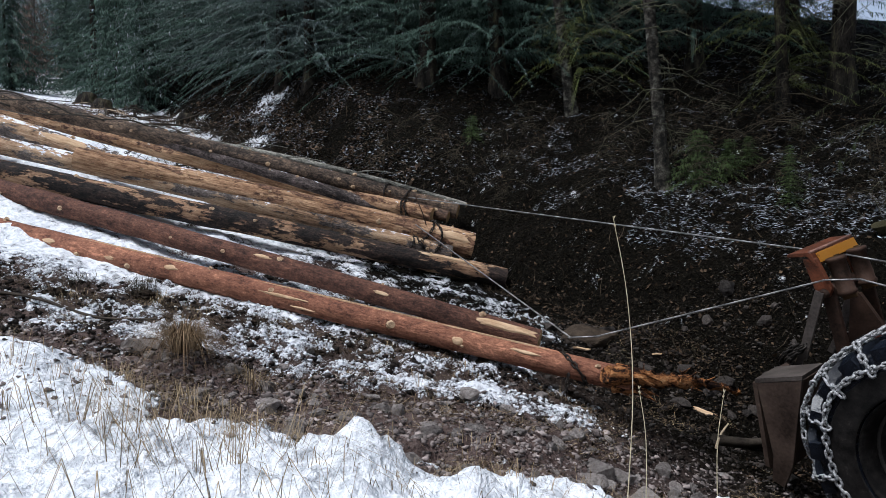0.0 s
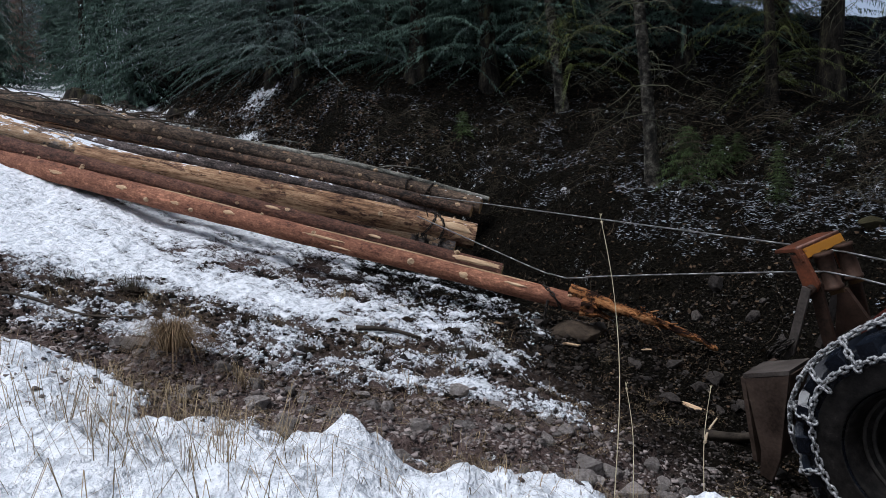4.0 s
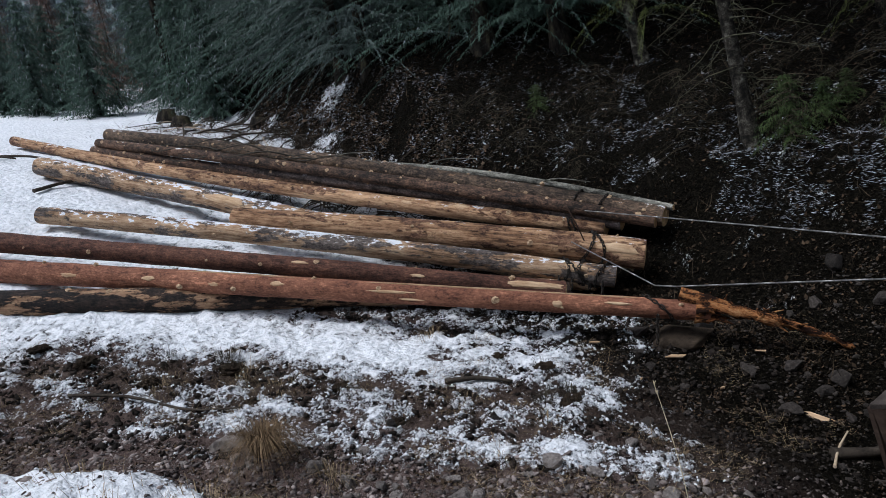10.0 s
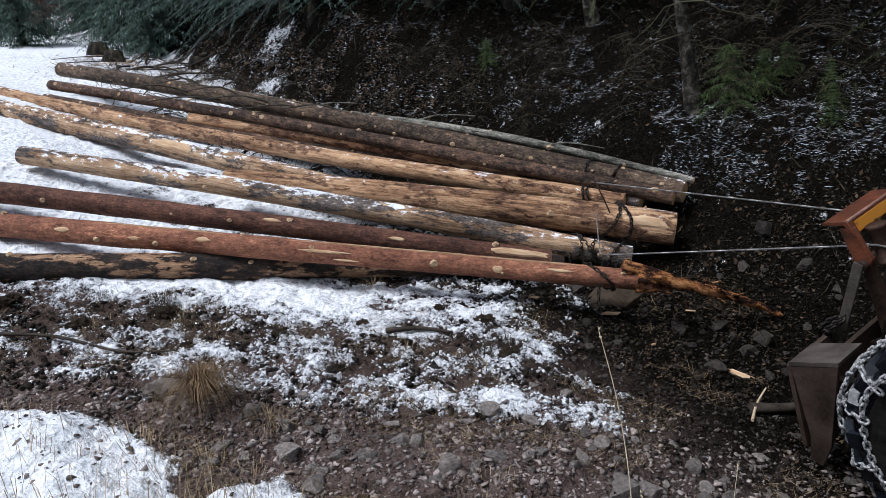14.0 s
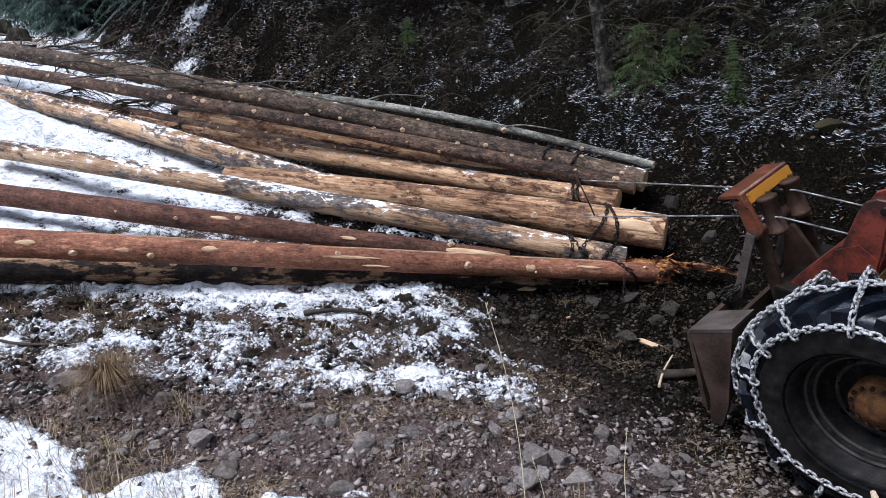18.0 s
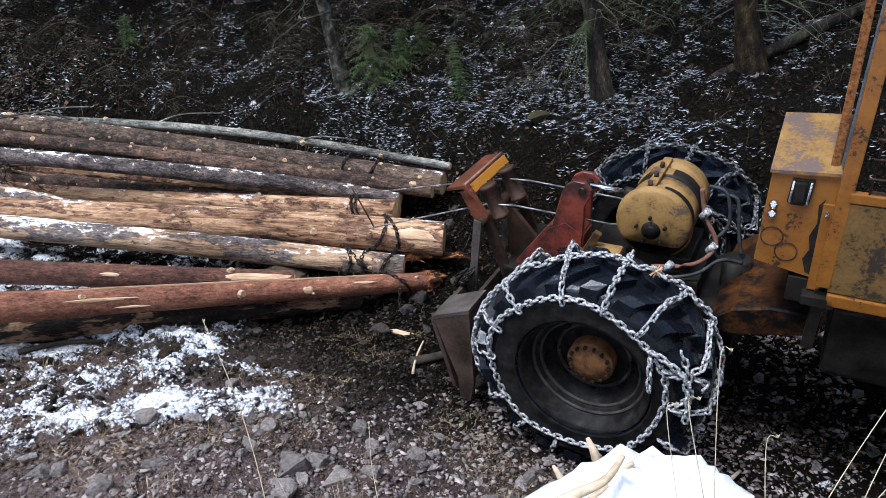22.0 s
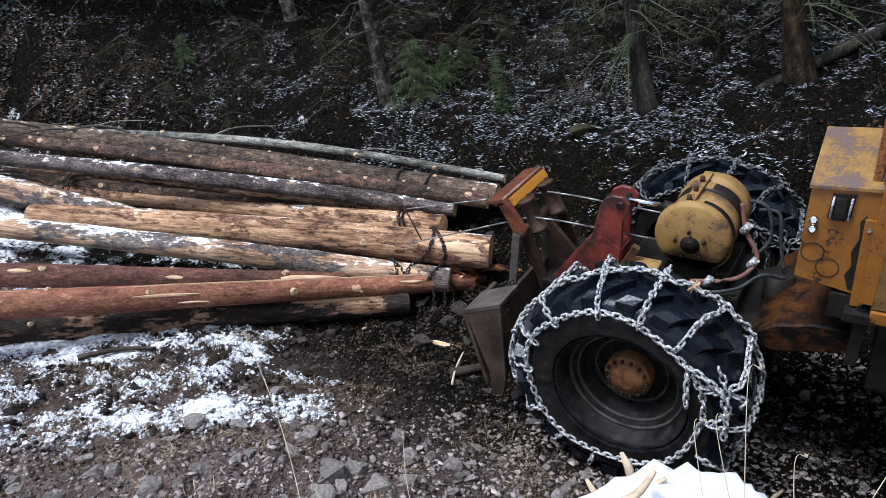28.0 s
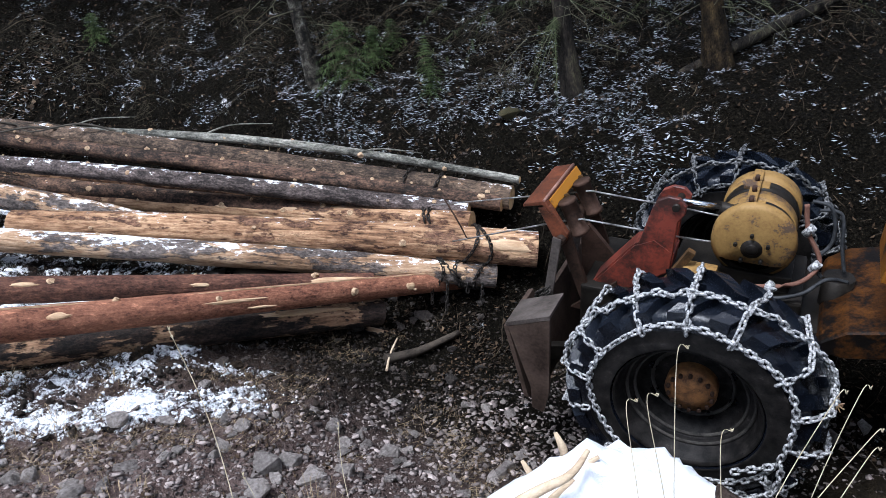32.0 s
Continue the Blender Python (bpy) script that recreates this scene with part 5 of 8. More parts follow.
LOW_FIRS = ((2.1, 7.75, 0.5, 0.4), (2.5, 7.9, 0.65, 2.1), (2.8, 8.1, 0.5, 4.0), (-0.4, 10.2, 0.6, 3.0))
def build_forest():
    K = build_tree_kind
    # single trees beside the trail
    spots = [("near_a", 1.72, 7.95, 0.078, (-0.075, 0.02), "pale_trunk", (0.7, 4.6, 48, 0.9)), ("near_b", 3.84, 6.16, 0.088, (-0.02, 0.02), "mossy_trunk", (0.5, 4.2, 56, 1.0)),
             ("near_c", 5.35, 5.62, 0.115, (0.0, 0.03), "ochre_trunk", (0.6, 4.0, 40, 0.9)), ("near_d", 1.29, 10.58, 0.085, (-0.11, 0.02), "pale_trunk", (0.6, 5.0, 38, 1.0)),
             ("near_e", 3.93, 9.48, 0.075, (-0.05, 0.02), "mossy_trunk", (0.6, 4.6, 40, 1.1)), ("near_f", 4.62, 9.47, 0.16, (0.03, 0.02), "mossy_trunk", (0.6, 4.6, 30, 1.0))]
    for i, (kind, x, y, r, lean, mt, dead) in enumerate(spots):
        t = K(kind, "tall spruce with a bare trunk and dead lower branches", 15, r, (5.2, 2.8, 20 + i, 26, 9, 0.04, 0.15, 0.014), dead, 20 + i, mt, lean=lean)
        t.matrix_basis = Matrix.Translation((x, y, ground_plain(x, y) - 0.05))
    # low pale boughs on two of them
    rng = random.Random(5)
    for kind, zs, count in (("near_d", (0.7, 2.6), 34), ("near_a", (2.6, 4.4), 10), ("near_b", (0.6, 2.6), 10), ("near_e", (0.3, 2.0), 26), ("near_c", (0.8, 3.0), 16)):
        v, f = [], []
        for k in range(count):
            bough_quads(rng, Vector((0, 0, rng.uniform(*zs))), rng.uniform(2.6, 6.8), rng.uniform(0.6, 1.5), rng.uniform(0.3, 0.9), 0.012, 0.075, 0.005, v, f)
        from_arrays("low_bough", v, f, M["pale_needles" if kind in ("near_d", "near_a", "near_e") else "dull_needles"], False, FOREST[kind])
    # kinds that stand in the wood
    K("tall", "tall dark spruce in the wood", 16, 0.14, (5.2, 2.5, 1, 26, 9, 0.04, 0.16, 0.016), (0.8, 5.4, 26, 1.1), 41)
    K("tall_b", "tall dark spruce in the wood", 15, 0.12, (4.2, 2.4, 2, 26, 9, 0.04, 0.16, 0.016), (0.6, 4.4, 24, 1.0), 42)
    K("skirted", "dense dark spruce with boughs down to the ground", 13, 0.15, (0.4, 2.7, 3, 42, 10, 0.017, 0.085, 0.011), None, 43)
    K("skirted_b", "dense dark spruce with boughs down to the ground", 15, 0.16, (0.7, 3.0, 4, 44, 10, 0.018, 0.085, 0.011), None, 44)
    K("frosted", "dark spruce with snow on its boughs", 10, 0.12, (0.2, 2.3, 5, 44, 9, 0.017, 0.085, 0.0115), None, 45, frost=0.05)
    # far spruces whose pale needle colour carries the haze of distance
    K("hoary", "spruce across the meadow, haze painted into its grey needles", 11, 0.12, (0.2, 2.7, 8, 34, 9, 0.06, 0.36, 0.06), None, 48, needles="hoary_needles")
    K("snowy", "young dark spruce with snow on its boughs", 3.6, 0.05, (0.1, 1.25, 9, 22, 9, 0.03, 0.15, 0.02), None, 49, frost=0.08)
    K("young", "young green spruce dusted with snow", 3.4, 0.04, (0.1, 1.0, 6, 22, 8, 0.022, 0.12, 0.009), None, 46, needles="fresh_needles", frost=0.0)
    K("larch", "bare reddish larch at the edge of the meadow", 4.6, 0.04, (0.7, 0.95, 7, 26, 8, 0.05, 0.22, 0.014), None, 47, trunk="mossy_trunk", needles="larch_twig")
    K("misty", "tall spruce beyond the meadow, haze painted into its grey needles", 15, 0.16, (0.6, 2.9, 14, 44, 10, 0.018, 0.085, 0.0115), None, 52, needles="rimed_needles", frost=0.025)
    K("low_fir", "low green fir with spreading boughs on the slope", 1.5, 0.025, (0.12, 0.8, 11, 11, 7, 0.02, 0.15, 0.012), None, 51, needles="fresh_needles")
    firsts = {k: False for k in ("low_fir", "misty", "tall", "tall_b", "skirted", "skirted_b", "frosted", "hoary", "young", "larch", "snowy")}

    def put(kind, x, y, turn, size=1.0):
        if not firsts[kind]:
            firsts[kind] = True
            FOREST[kind].matrix_basis = Matrix.Translation((x, y, ground_plain(x, y) - 0.05)) @ Matrix.Rotation(turn, 4, "Z") @ Matrix.Scale(size, 4)
        else:
            tree(x, y, kind, turn, size)
    rng = random.Random(12)
    for x, y, kind in ((-15.0, 19.2, "snowy"), (-12.6, 18.4, "snowy"), (-17.2, 20.5, "snowy"), (-9.4, 17.6, "snowy"), (-20.0, 22.5, "snowy"), (-8.2, 16.6, "snowy"), (-16.0, 21.5, "snowy"), (-13.6, 21.0, "larch"), (-11.2, 20.2, "frosted"), (-9.0, 20.6, "frosted"), (-7.4, 18.8, "skirted"), (-5.9, 17.0, "frosted"), (-4.6, 15.4, "skirted_b"), (-17.8, 24.0, "larch")):
        put(kind, x, y, rng.uniform(0, 6.28))
    for k in range(22):
        v, d = 5.4 + 0.5 * k + rng.uniform(-0.2, 0.2), (rng.uniform(2.0, 2.9) if k < 7 else rng.uniform(0.6, 1.1)) + (0.0 if k % 2 else 1.0)
        put(("skirted", "skirted_b", "frosted")[k % 3] if k < 7 else ("misty", "misty", "frosted")[k % 3], 2 - 0.67 * v + 0.75 * d, 5.7 + 0.75 * v + 0.67 * d, rng.uniform(0, 6.28), rng.uniform(0.75, 1.1))
    taken = [(1.72, 7.95), (3.84, 6.16), (5.35, 5.62), (1.29, 10.58), (3.93, 9.48), (4.62, 9.47), (-7.4, 18.8), (-5.9, 17.0), (-4.6, 15.4), (-9.0, 20.6), (-11.2, 20.2)]
    tries = 0
    while len(taken) < 190 and tries < 9000:
        tries += 1
        v, d = rng.uniform(-16, 30), 1.2 + 20 * rng.random() ** 1.3
        x, y = 2 - 0.67 * v + 0.75 * d, 5.7 + 0.75 * v + 0.67 * d
        gap = 1.9 if d < 10 else 2.8
        if v < 9 and d > 7.5:
            continue
        if (v < 2.5 and d < 3.6) or (v < 7 and d < 2.6):
            continue
        if any((x - a) ** 2 + (y - b) ** 2 < gap * gap for a, b in taken):
            continue
        taken.append((x, y))
        put(rng.choice(("tall", "tall_b", "tall")) if v < 2.5 else rng.choice(("skirted", "skirted_b", "tall_b", "skirted")) if v < 9.5 else "misty", x, y, rng.uniform(0, 6.28), rng.uniform(0.85, 1.2))
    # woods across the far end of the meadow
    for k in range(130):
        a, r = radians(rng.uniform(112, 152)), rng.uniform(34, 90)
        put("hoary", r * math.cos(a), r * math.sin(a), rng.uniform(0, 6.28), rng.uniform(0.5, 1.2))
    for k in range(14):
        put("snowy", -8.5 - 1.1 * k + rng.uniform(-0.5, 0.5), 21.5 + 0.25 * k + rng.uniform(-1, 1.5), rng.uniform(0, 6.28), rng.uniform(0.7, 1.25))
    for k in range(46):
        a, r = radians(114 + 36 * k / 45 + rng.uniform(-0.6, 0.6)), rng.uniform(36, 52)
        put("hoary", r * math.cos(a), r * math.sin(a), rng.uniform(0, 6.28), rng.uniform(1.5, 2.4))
    for x, y, size in ((-22.5, 27.5, 1.25), (-17.5, 24.0, 1.0)):
        put("larch", x, y, rng.uniform(0, 6.28), size)
    # unseen spruces behind the camera, added to block light from the low sky
    for k in range(34):
        put(rng.choice(("skirted", "skirted_b", "tall_b")), -34 + 1.8 * k + rng.uniform(-1, 1), -12 + rng.uniform(-6, 2), rng.uniform(0, 6.28), rng.uniform(1.1, 1.5))
    # a small green spruce and bare shrubs on the slope
    for x, y, s, turn in ((2.75, 6.95, 0.2, 0.3), (3.5, 7.4, 0.26, 1.7), (3.15, 7.35, 0.2, 2.4), (3.85, 7.75, 0.26, 0.9), (4.25, 7.2, 0.24, 3.3), (2.9, 7.95, 0.22, 4.4), (6.0, 7.0, 0.35, 2.0)):
        put("young", x, y, turn, s)
    for x, y, s, turn in LOW_FIRS:
        put("low_fir", x, y, turn, s)
    for k, (x, y, s) in enumerate(((3.3, 6.5, 0.8), (2.5, 8.0, 1.0), (4.4, 6.3, 0.8), (0.4, 9.2, 0.9), (-1.8, 10.4, 0.9), (5.0, 7.2, 1.0), (2.0, 7.3, 0.6), (-0.6, 9.4, 0.7), (6.6, 5.4, 0.9), (1.2, 8.3, 0.8), (2.9, 7.6, 0.9), (3.9, 7.0, 0.8), (0.0, 8.7, 0.7), (2.2, 8.8, 1.0), (4.9, 6.5, 0.8), (-1.0, 10.0, 0.9), (3.4, 8.4, 1.0))):
        b = part("bare_shrub", dead_branch_mesh(200 + k, 0.0, 0.9, 26, 0.6 * s, 0.4), M["shrub_twig"])
        b.location = (x, y, ground_plain(x, y))
        tagged(b, "bare grey-brown shrub on the slope", "shrub", "slope shrubs")
    # a wooded mountain side across the head of the valley, distance haze painted pale
    verts, faces = [], []
    nx, nz = 70, 34
    for j in range(nz + 1):
        for i in range(nx + 1):
            a = radians(95 + 75 * i / nx)
            q = j / nz
            R = 260 + 240 * q
            top = 270 + 22 * noise.noise((i * 0.16, 2.0, 0)) + 6 * noise.noise((i * 0.9, 5.0, 0))
            verts.append((R * math.cos(a), R * math.sin(a), 10 + top * q + (2.5 * noise.noise((i * 2.3, j * 1.7, 1)) if j else 0)))
    for j in range(nz):
        for i in range(nx):
            k = j * (nx + 1) + i
            faces.append((k, k + 1, k + nx + 2, k + nx + 1))
    tagged(from_arrays("backdrop", verts, faces, M["far_wood"], True), "distant wooded mountain side, mist painted into its glowing colour", "backdrop", kind="structure")
    # a dead trunk that leans on the slope
    bm = bmesh.new()
    tube(bm, arc_curve([(4.74, 5.76, 1.86), (5.58, 5.72, 2.07), (6.36, 5.66, 2.27), (7.34, 5.59, 2.48)], 4), 0.06, 10)
    tagged(part("fallen_trunk", bm, M["mossy_trunk"]), "dark mossy dead trunk fallen across the slope", "tree trunk")


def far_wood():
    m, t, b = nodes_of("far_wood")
    # haze as a pale bluish colour that also glows faintly
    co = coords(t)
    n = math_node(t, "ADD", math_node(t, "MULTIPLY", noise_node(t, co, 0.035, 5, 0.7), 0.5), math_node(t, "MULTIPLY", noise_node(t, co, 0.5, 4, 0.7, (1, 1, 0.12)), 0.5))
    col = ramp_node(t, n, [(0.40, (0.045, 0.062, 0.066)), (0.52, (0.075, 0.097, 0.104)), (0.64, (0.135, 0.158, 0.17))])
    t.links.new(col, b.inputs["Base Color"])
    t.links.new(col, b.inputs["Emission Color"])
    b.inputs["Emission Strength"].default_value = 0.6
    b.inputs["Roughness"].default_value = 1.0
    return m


M["fresh_needles"] = surface("fresh_needles", (0.026, 0.042, 0.014), (0.082, 0.115, 0.04), 1.5, 0.6, 0.0, vary=0.3, island=True)
M["dull_needles"] = surface("dull_needles", (0.022, 0.030, 0.014), (0.075, 0.085, 0.038), 2.2, 0.7, 0.0, vary=0.4, island=True)
M["ochre_trunk"] = surface("ochre_trunk", (0.007, 0.005, 0.004), (0.042, 0.029, 0.015), 9, 0.85, 1.0, 0, 0.04, c3=(0.13, 0.088, 0.036), spread=(0.42, 0.54), stretch=(1, 1, 0.6))
# distance haze put into the next two needle colours, paler when farther
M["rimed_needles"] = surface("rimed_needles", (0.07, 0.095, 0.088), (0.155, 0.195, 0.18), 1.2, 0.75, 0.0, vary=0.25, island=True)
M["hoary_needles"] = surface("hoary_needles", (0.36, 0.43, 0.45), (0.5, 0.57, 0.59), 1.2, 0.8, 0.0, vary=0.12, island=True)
M["shrub_twig"] = surface("shrub_twig", (0.022, 0.018, 0.012), (0.09, 0.075, 0.05), 10, 0.85, 0.0)
M["far_wood"] = far_wood()
M["larch_twig"] = surface("larch_twig", (0.11, 0.075, 0.06), (0.27, 0.19, 0.155), 1.5, 0.8, 0.0, vary=0.3, island=True)
build_forest()


# ---- stones, litter, grass, sticks ----
def stone_mesh(seed, points=16, flat=0.6):
    rng = random.Random(seed)
    bm = bmesh.new()
    for k in range(points):
        v = Vector((rng.gauss(0, 1), rng.gauss(0, 1), rng.gauss(0, 1))).normalized() * rng.uniform(0.75, 1.1)
        bm.verts.new((v.x, v.y * rng.uniform(0.7, 1.0), v.z * flat))
    r = bmesh.ops.convex_hull(bm, input=bm.verts)
    for v in [v for v in bm.verts if not v.link_faces]:
        bm.verts.remove(v)
    bmesh.ops.recalc_face_normals(bm, faces=bm.faces)
    return bm


STONES = []
DARK_STONES = []
def put_stone(x, y, size, rng, top=False, material="stone", label="grey angular stone on the trail", sink=0.35, name="stone"):
    data = STONES[rng.randrange(len(STONES))]
    # beyond y 4.5 a stone takes the darker material
    ob = new(name, DARK_STONES[STONES.index(data)] if y > 4.5 else data)
    ob.matrix_basis = Matrix.Translation((x, y, ground_z(x, y) + size * (0.6 - 2 * sink) * 0.5)) @ Euler((rng.uniform(-0.3, 0.3), rng.uniform(-0.3, 0.3), rng.uniform(0, 6.28))).to_matrix().to_4x4() @ Matrix.Diagonal((size * rng.uniform(0.8, 1.3), size * rng.uniform(0.7, 1.1), size * rng.uniform(0.7, 1.1), 1))
    tagged(ob, label, "stone", "stones on the trail")
    return ob


def build_stones():
    for k in range(9):
        bm = stone_mesh(300 + k, 15 if k < 6 else 22, (0.55, 0.7, 0.8)[k % 3])
        bmesh.ops.bevel(bm, geom=list(bm.edges), offset=0.025, segments=1, affect="EDGES")
        me = bpy.data.meshes.new("stone")
        bm.to_mesh(me)
        bm.free()
        me.materials.append(M["stone"])
        STONES.append(me)
        wet = me.copy()
        wet.materials[0] = M["wet_stone"]
        DARK_STONES.append(wet)
    rng = random.Random(21)
    # the larger ones
    for x, y, s in ((0.13, 3.63, 0.12), (0.27, 3.70, 0.10), (0.36, 3.50, 0.11), (-0.07, 3.84, 0.08), (-0.79, 3.55, 0.10), (-1.72, 3.62, 0.11), (-0.54, 3.71, 0.10), (-1.52, 3.38, 0.09), (1.12, 5.36, 0.12), (1.65, 6.23, 0.1), (2.12, 6.02, 0.1), (1.58, 5.6, 0.12),
                    (-2.68, 4.16, 0.13), (-2.55, 4.0, 0.07), (1.35, 5.75, 0.15), (0.95, 5.75, 0.12), (1.75, 5.35, 0.12), (0.75, 6.3, 0.13), (0.2, 6.2, 0.13), (1.9, 6.4, 0.12), (-0.35, 4.1, 0.09), (0.6, 4.05, 0.1), (0.9, 3.8, 0.1), (-1.1, 3.75, 0.08), (0.55, 3.55, 0.1), (0.05, 3.4, 0.1)):
        put_stone(x, y, s, rng)
    b = new("boulder", STONES[7].copy())
    b.data.materials[0] = M["brown_stone"]
    b.matrix_basis = Matrix.Translation((0.52, 6.15, 0.86)) @ Matrix.Rotation(0.4, 4, "Z") @ Matrix.Diagonal((0.42, 0.3, 0.22, 1))
    tagged(b, "broad brown boulder half sunk beside the trail", "boulder")
    g = part("mossy_stone", stone_mesh(331, 20, 0.8), M["moss"])
    g.matrix_basis = Matrix.Translation((3.22, 6.15, 1.83)) @ Matrix.Diagonal((0.12, 0.1, 0.09, 1))
    tagged(g, "yellow-green mossy stone on the slope", "stone")
    n = 0
    while n < 290:
        x, y = rng.uniform(-2.9, 2.3), rng.gauss(3.72, 0.45)
        if rng.random() < 0.24:
            x, y = rng.uniform(0.0, 2.3), rng.uniform(4.6, 6.3)
        elif rng.random() < 0.12:
            x, y = rng.uniform(2.2, 4.4), rng.uniform(3.0, 4.3)
        if y < 3.0 or y > 6.4 or snow_amount(x, y) > 0.45:
            continue
        put_stone(x, y, 0.025 + 0.055 * rng.random() ** 2.0, rng)
        n += 1
    # gravel, too small to pick apart
    base = []
    for k in range(8):
        bm = stone_mesh(400 + k, 8, 0.6)
        bm.verts.index_update()
        base.append(([v.co.copy() for v in bm.verts], [[v.index for v in f.verts] for f in bm.faces]))
        bm.free()
    for name, count, material, label, zone in (("pebbles", 7000, "pebble", "loose brown-grey pebbles on the trail", 2), ("gravel", 9000, "gravel", "loose grey gravel on the trail", 0), ("wet_gravel", 6500, "wet_gravel", "dark brown gravel at the foot of the slope", 1)):
        verts, faces = [], []
        n = 0
        while n < count:
            x, y = (rng.uniform(-4.5, 4.2), rng.gauss(3.65, 0.55)) if zone != 1 else (rng.uniform(-0.6, 2.8), rng.uniform(4.2, 6.6))
            if y < 2.55 or y > 6.6 or (zone != 1 and y - 0.3 * max(0.0, -x) > 4.6) or (snow_amount(x, y) > 0.2 and rng.random() < 0.88):
                continue
            s = 0.012 + 0.03 * rng.random() ** 1.8 if zone == 2 else 0.005 + 0.02 * rng.random() ** 2.4
            vs, fs = base[rng.randrange(8)]
            a, k0 = rng.uniform(0, 6.28), len(verts)
            c, si, z = math.cos(a), math.sin(a), ground_z(x, y) + s * (0.1 if zone != 2 else -0.1)
            for p in vs:
                verts.append((x + s * (c * p.x - si * p.y), y + s * (si * p.x + c * p.y), z + s * p.z))
            for q in fs:
                faces.append((k0 + q[0], k0 + q[1], k0 + q[2]))
            n += 1
        tagged(from_arrays(name, verts, faces, M[material]), label, "gravel", kind="stuff")


def scatter_flakes(name, count, seed, place, size, material, label, category, flat=0.5, slim=0.55, across=False):
    """Many small bent leaves or crumbs."""
    rng = random.Random(seed)
    verts, faces = [], []
    n = tries = 0
    while n < count and tries < count * 12:
        tries += 1
        p = place(rng)
        if p is None:
            continue
        x, y = p
        s = size[0] + (size[1] - size[0]) * rng.random() ** 1.7
        u = Vector((rng.gauss(0, 1), rng.gauss(0, 1), rng.gauss(0, flat))).normalized()
        if across:
            u = Vector((-0.67 + rng.gauss(0, 0.4), 0.75 + rng.gauss(0, 0.4), rng.gauss(0, flat))).normalized()
        w = u.cross(Vector((rng.gauss(0, flat), rng.gauss(0, flat), 1))).normalized()
        nrm = u.cross(w)
        c = Vector((x, y, ground_z(x, y) + 0.012 + 0.4 * s * abs(u.z)))
        k = len(verts)
        verts.extend((c - u * s, c - w * s * slim + nrm * s * 0.2, c + u * s, c + w * s * slim + nrm * s * 0.2))
        faces.append((k, k + 1, k + 2, k + 3))
        n += 1
    return tagged(from_arrays(name, verts, faces, M[material]), label, category, kind="stuff")


def scatter_lumps(name, count, seed, place, size, material, label, category):
    """Many small angular lumps that lie on the ground."""
    rng = random.Random(seed)
    kinds = []
    for k in range(6):
        bm = stone_mesh(440 + k, 7, 0.75)
        bm.verts.index_update()
        kinds.append((np.array([v.co[:] for v in bm.verts]), [[v.index for v in f.verts] for f in bm.faces]))
        bm.free()
    verts, faces = [], []
    n = tries = top = 0
    while n < count and tries < count * 12:
        tries += 1
        p = place(rng)
        if p is None:
            continue
        x, y = p
        r = size[0] + (size[1] - size[0]) * rng.random() ** 2.4
        vs, fs = kinds[rng.randrange(6)]
        a = rng.uniform(0, 6.28)
        c, q = math.cos(a) * r, math.sin(a) * r
        verts.append(np.stack([x + c * vs[:, 0] - q * vs[:, 1], y + q * vs[:, 0] + c * vs[:, 1], ground_z(x, y) + r * (vs[:, 2] + 0.2)], 1))
        faces.extend((f[0] + top, f[1] + top, f[2] + top) for f in fs)
        top += len(vs)
        n += 1
    return tagged(from_arrays(name, np.concatenate(verts), faces, M[material]), label, category, kind="stuff")


def clod_place(rng):
    x, y = rng.uniform(-5.2, 1.4), rng.uniform(4.0, 6.5)
    return (x, y) if snow_edge(x, y) < 0.5 and noise.noise((x * 2.4, y * 3.0, 5.0)) > -0.1 else None


def slope_spot(rng, v0, v1, d0, d1):
    v, d = rng.uniform(v0, v1), d0 + (d1 - d0) * rng.random() ** 1.4
    return 2 - 0.67 * v + 0.75 * d, 5.7 + 0.75 * v + 0.67 * d


def leaf_place(rng):
    return slope_spot(rng, -5.5, 13, -0.5, 6)


def frost_place(rng):
    x, y = slope_spot(rng, -5.5, 12, 0.15, 6)
    k = -0.12 + 0.45 * noise.noise((x * 0.9, y * 0.9, 7.0)) + 0.75 * noise.noise((x * 3.0, y * 3.0, 2.0)) + 0.75 * noise.noise((x * 9, y * 9, 2.0)) + 0.4 * blob(x, y, 2.9, 6.9, 2.2, 0.7, -0.5) + 0.3 * blob(x, y, 5.0, 6.2, 1.5, 1.0)
    k -= 0.9 * (1 - step(0.45, 0.85, slope_depth(x, y) + 0.35 * noise.noise((x * 2.3, y * 2.3, 4.0))))
    return (x, y) if k > 0.02 + 0.3 * rng.random() else None


def crumb_place(rng):
    x, y = rng.uniform(-4.6, 1.3), rng.uniform(3.3, 6.6)
    s = snow_amount(x, y)
    return (x, y) if 0.1 < s < 0.75 and 0.25 < snow_edge(x, y) < 0.8 else None


def mat_place(rng):
    x, y = rng.uniform(-5.0, 2.2), rng.uniform(3.1, 6.8)
    return (x, y) if noise.noise((x * 1.6, y * 1.6, 9.0)) > -0.05 and snow_amount(x, y) < 0.36 else None


def brush_place(rng):
    q = rng.random()
    x, y = -2.6 - 6.6 * q + rng.gauss(0, 0.7), 9.9 + 5.4 * q + rng.gauss(0, 0.6)
    return (x, y) if slope_depth(x, y) < 0.9 and noise.noise((x * 1.2, y * 1.2, 3.0)) > -0.15 else None


def foot_place(rng):
    q = rng.random()
    x, y = -1.4 - 5.4 * q + rng.gauss(0, 0.55), 10.0 + 4.7 * q + rng.gauss(0, 0.55)
    return (x, y) if -0.3 < slope_depth(x, y) < 1.3 and noise.noise((x * 1.7, y * 1.7, 8.0)) > -0.12 else None


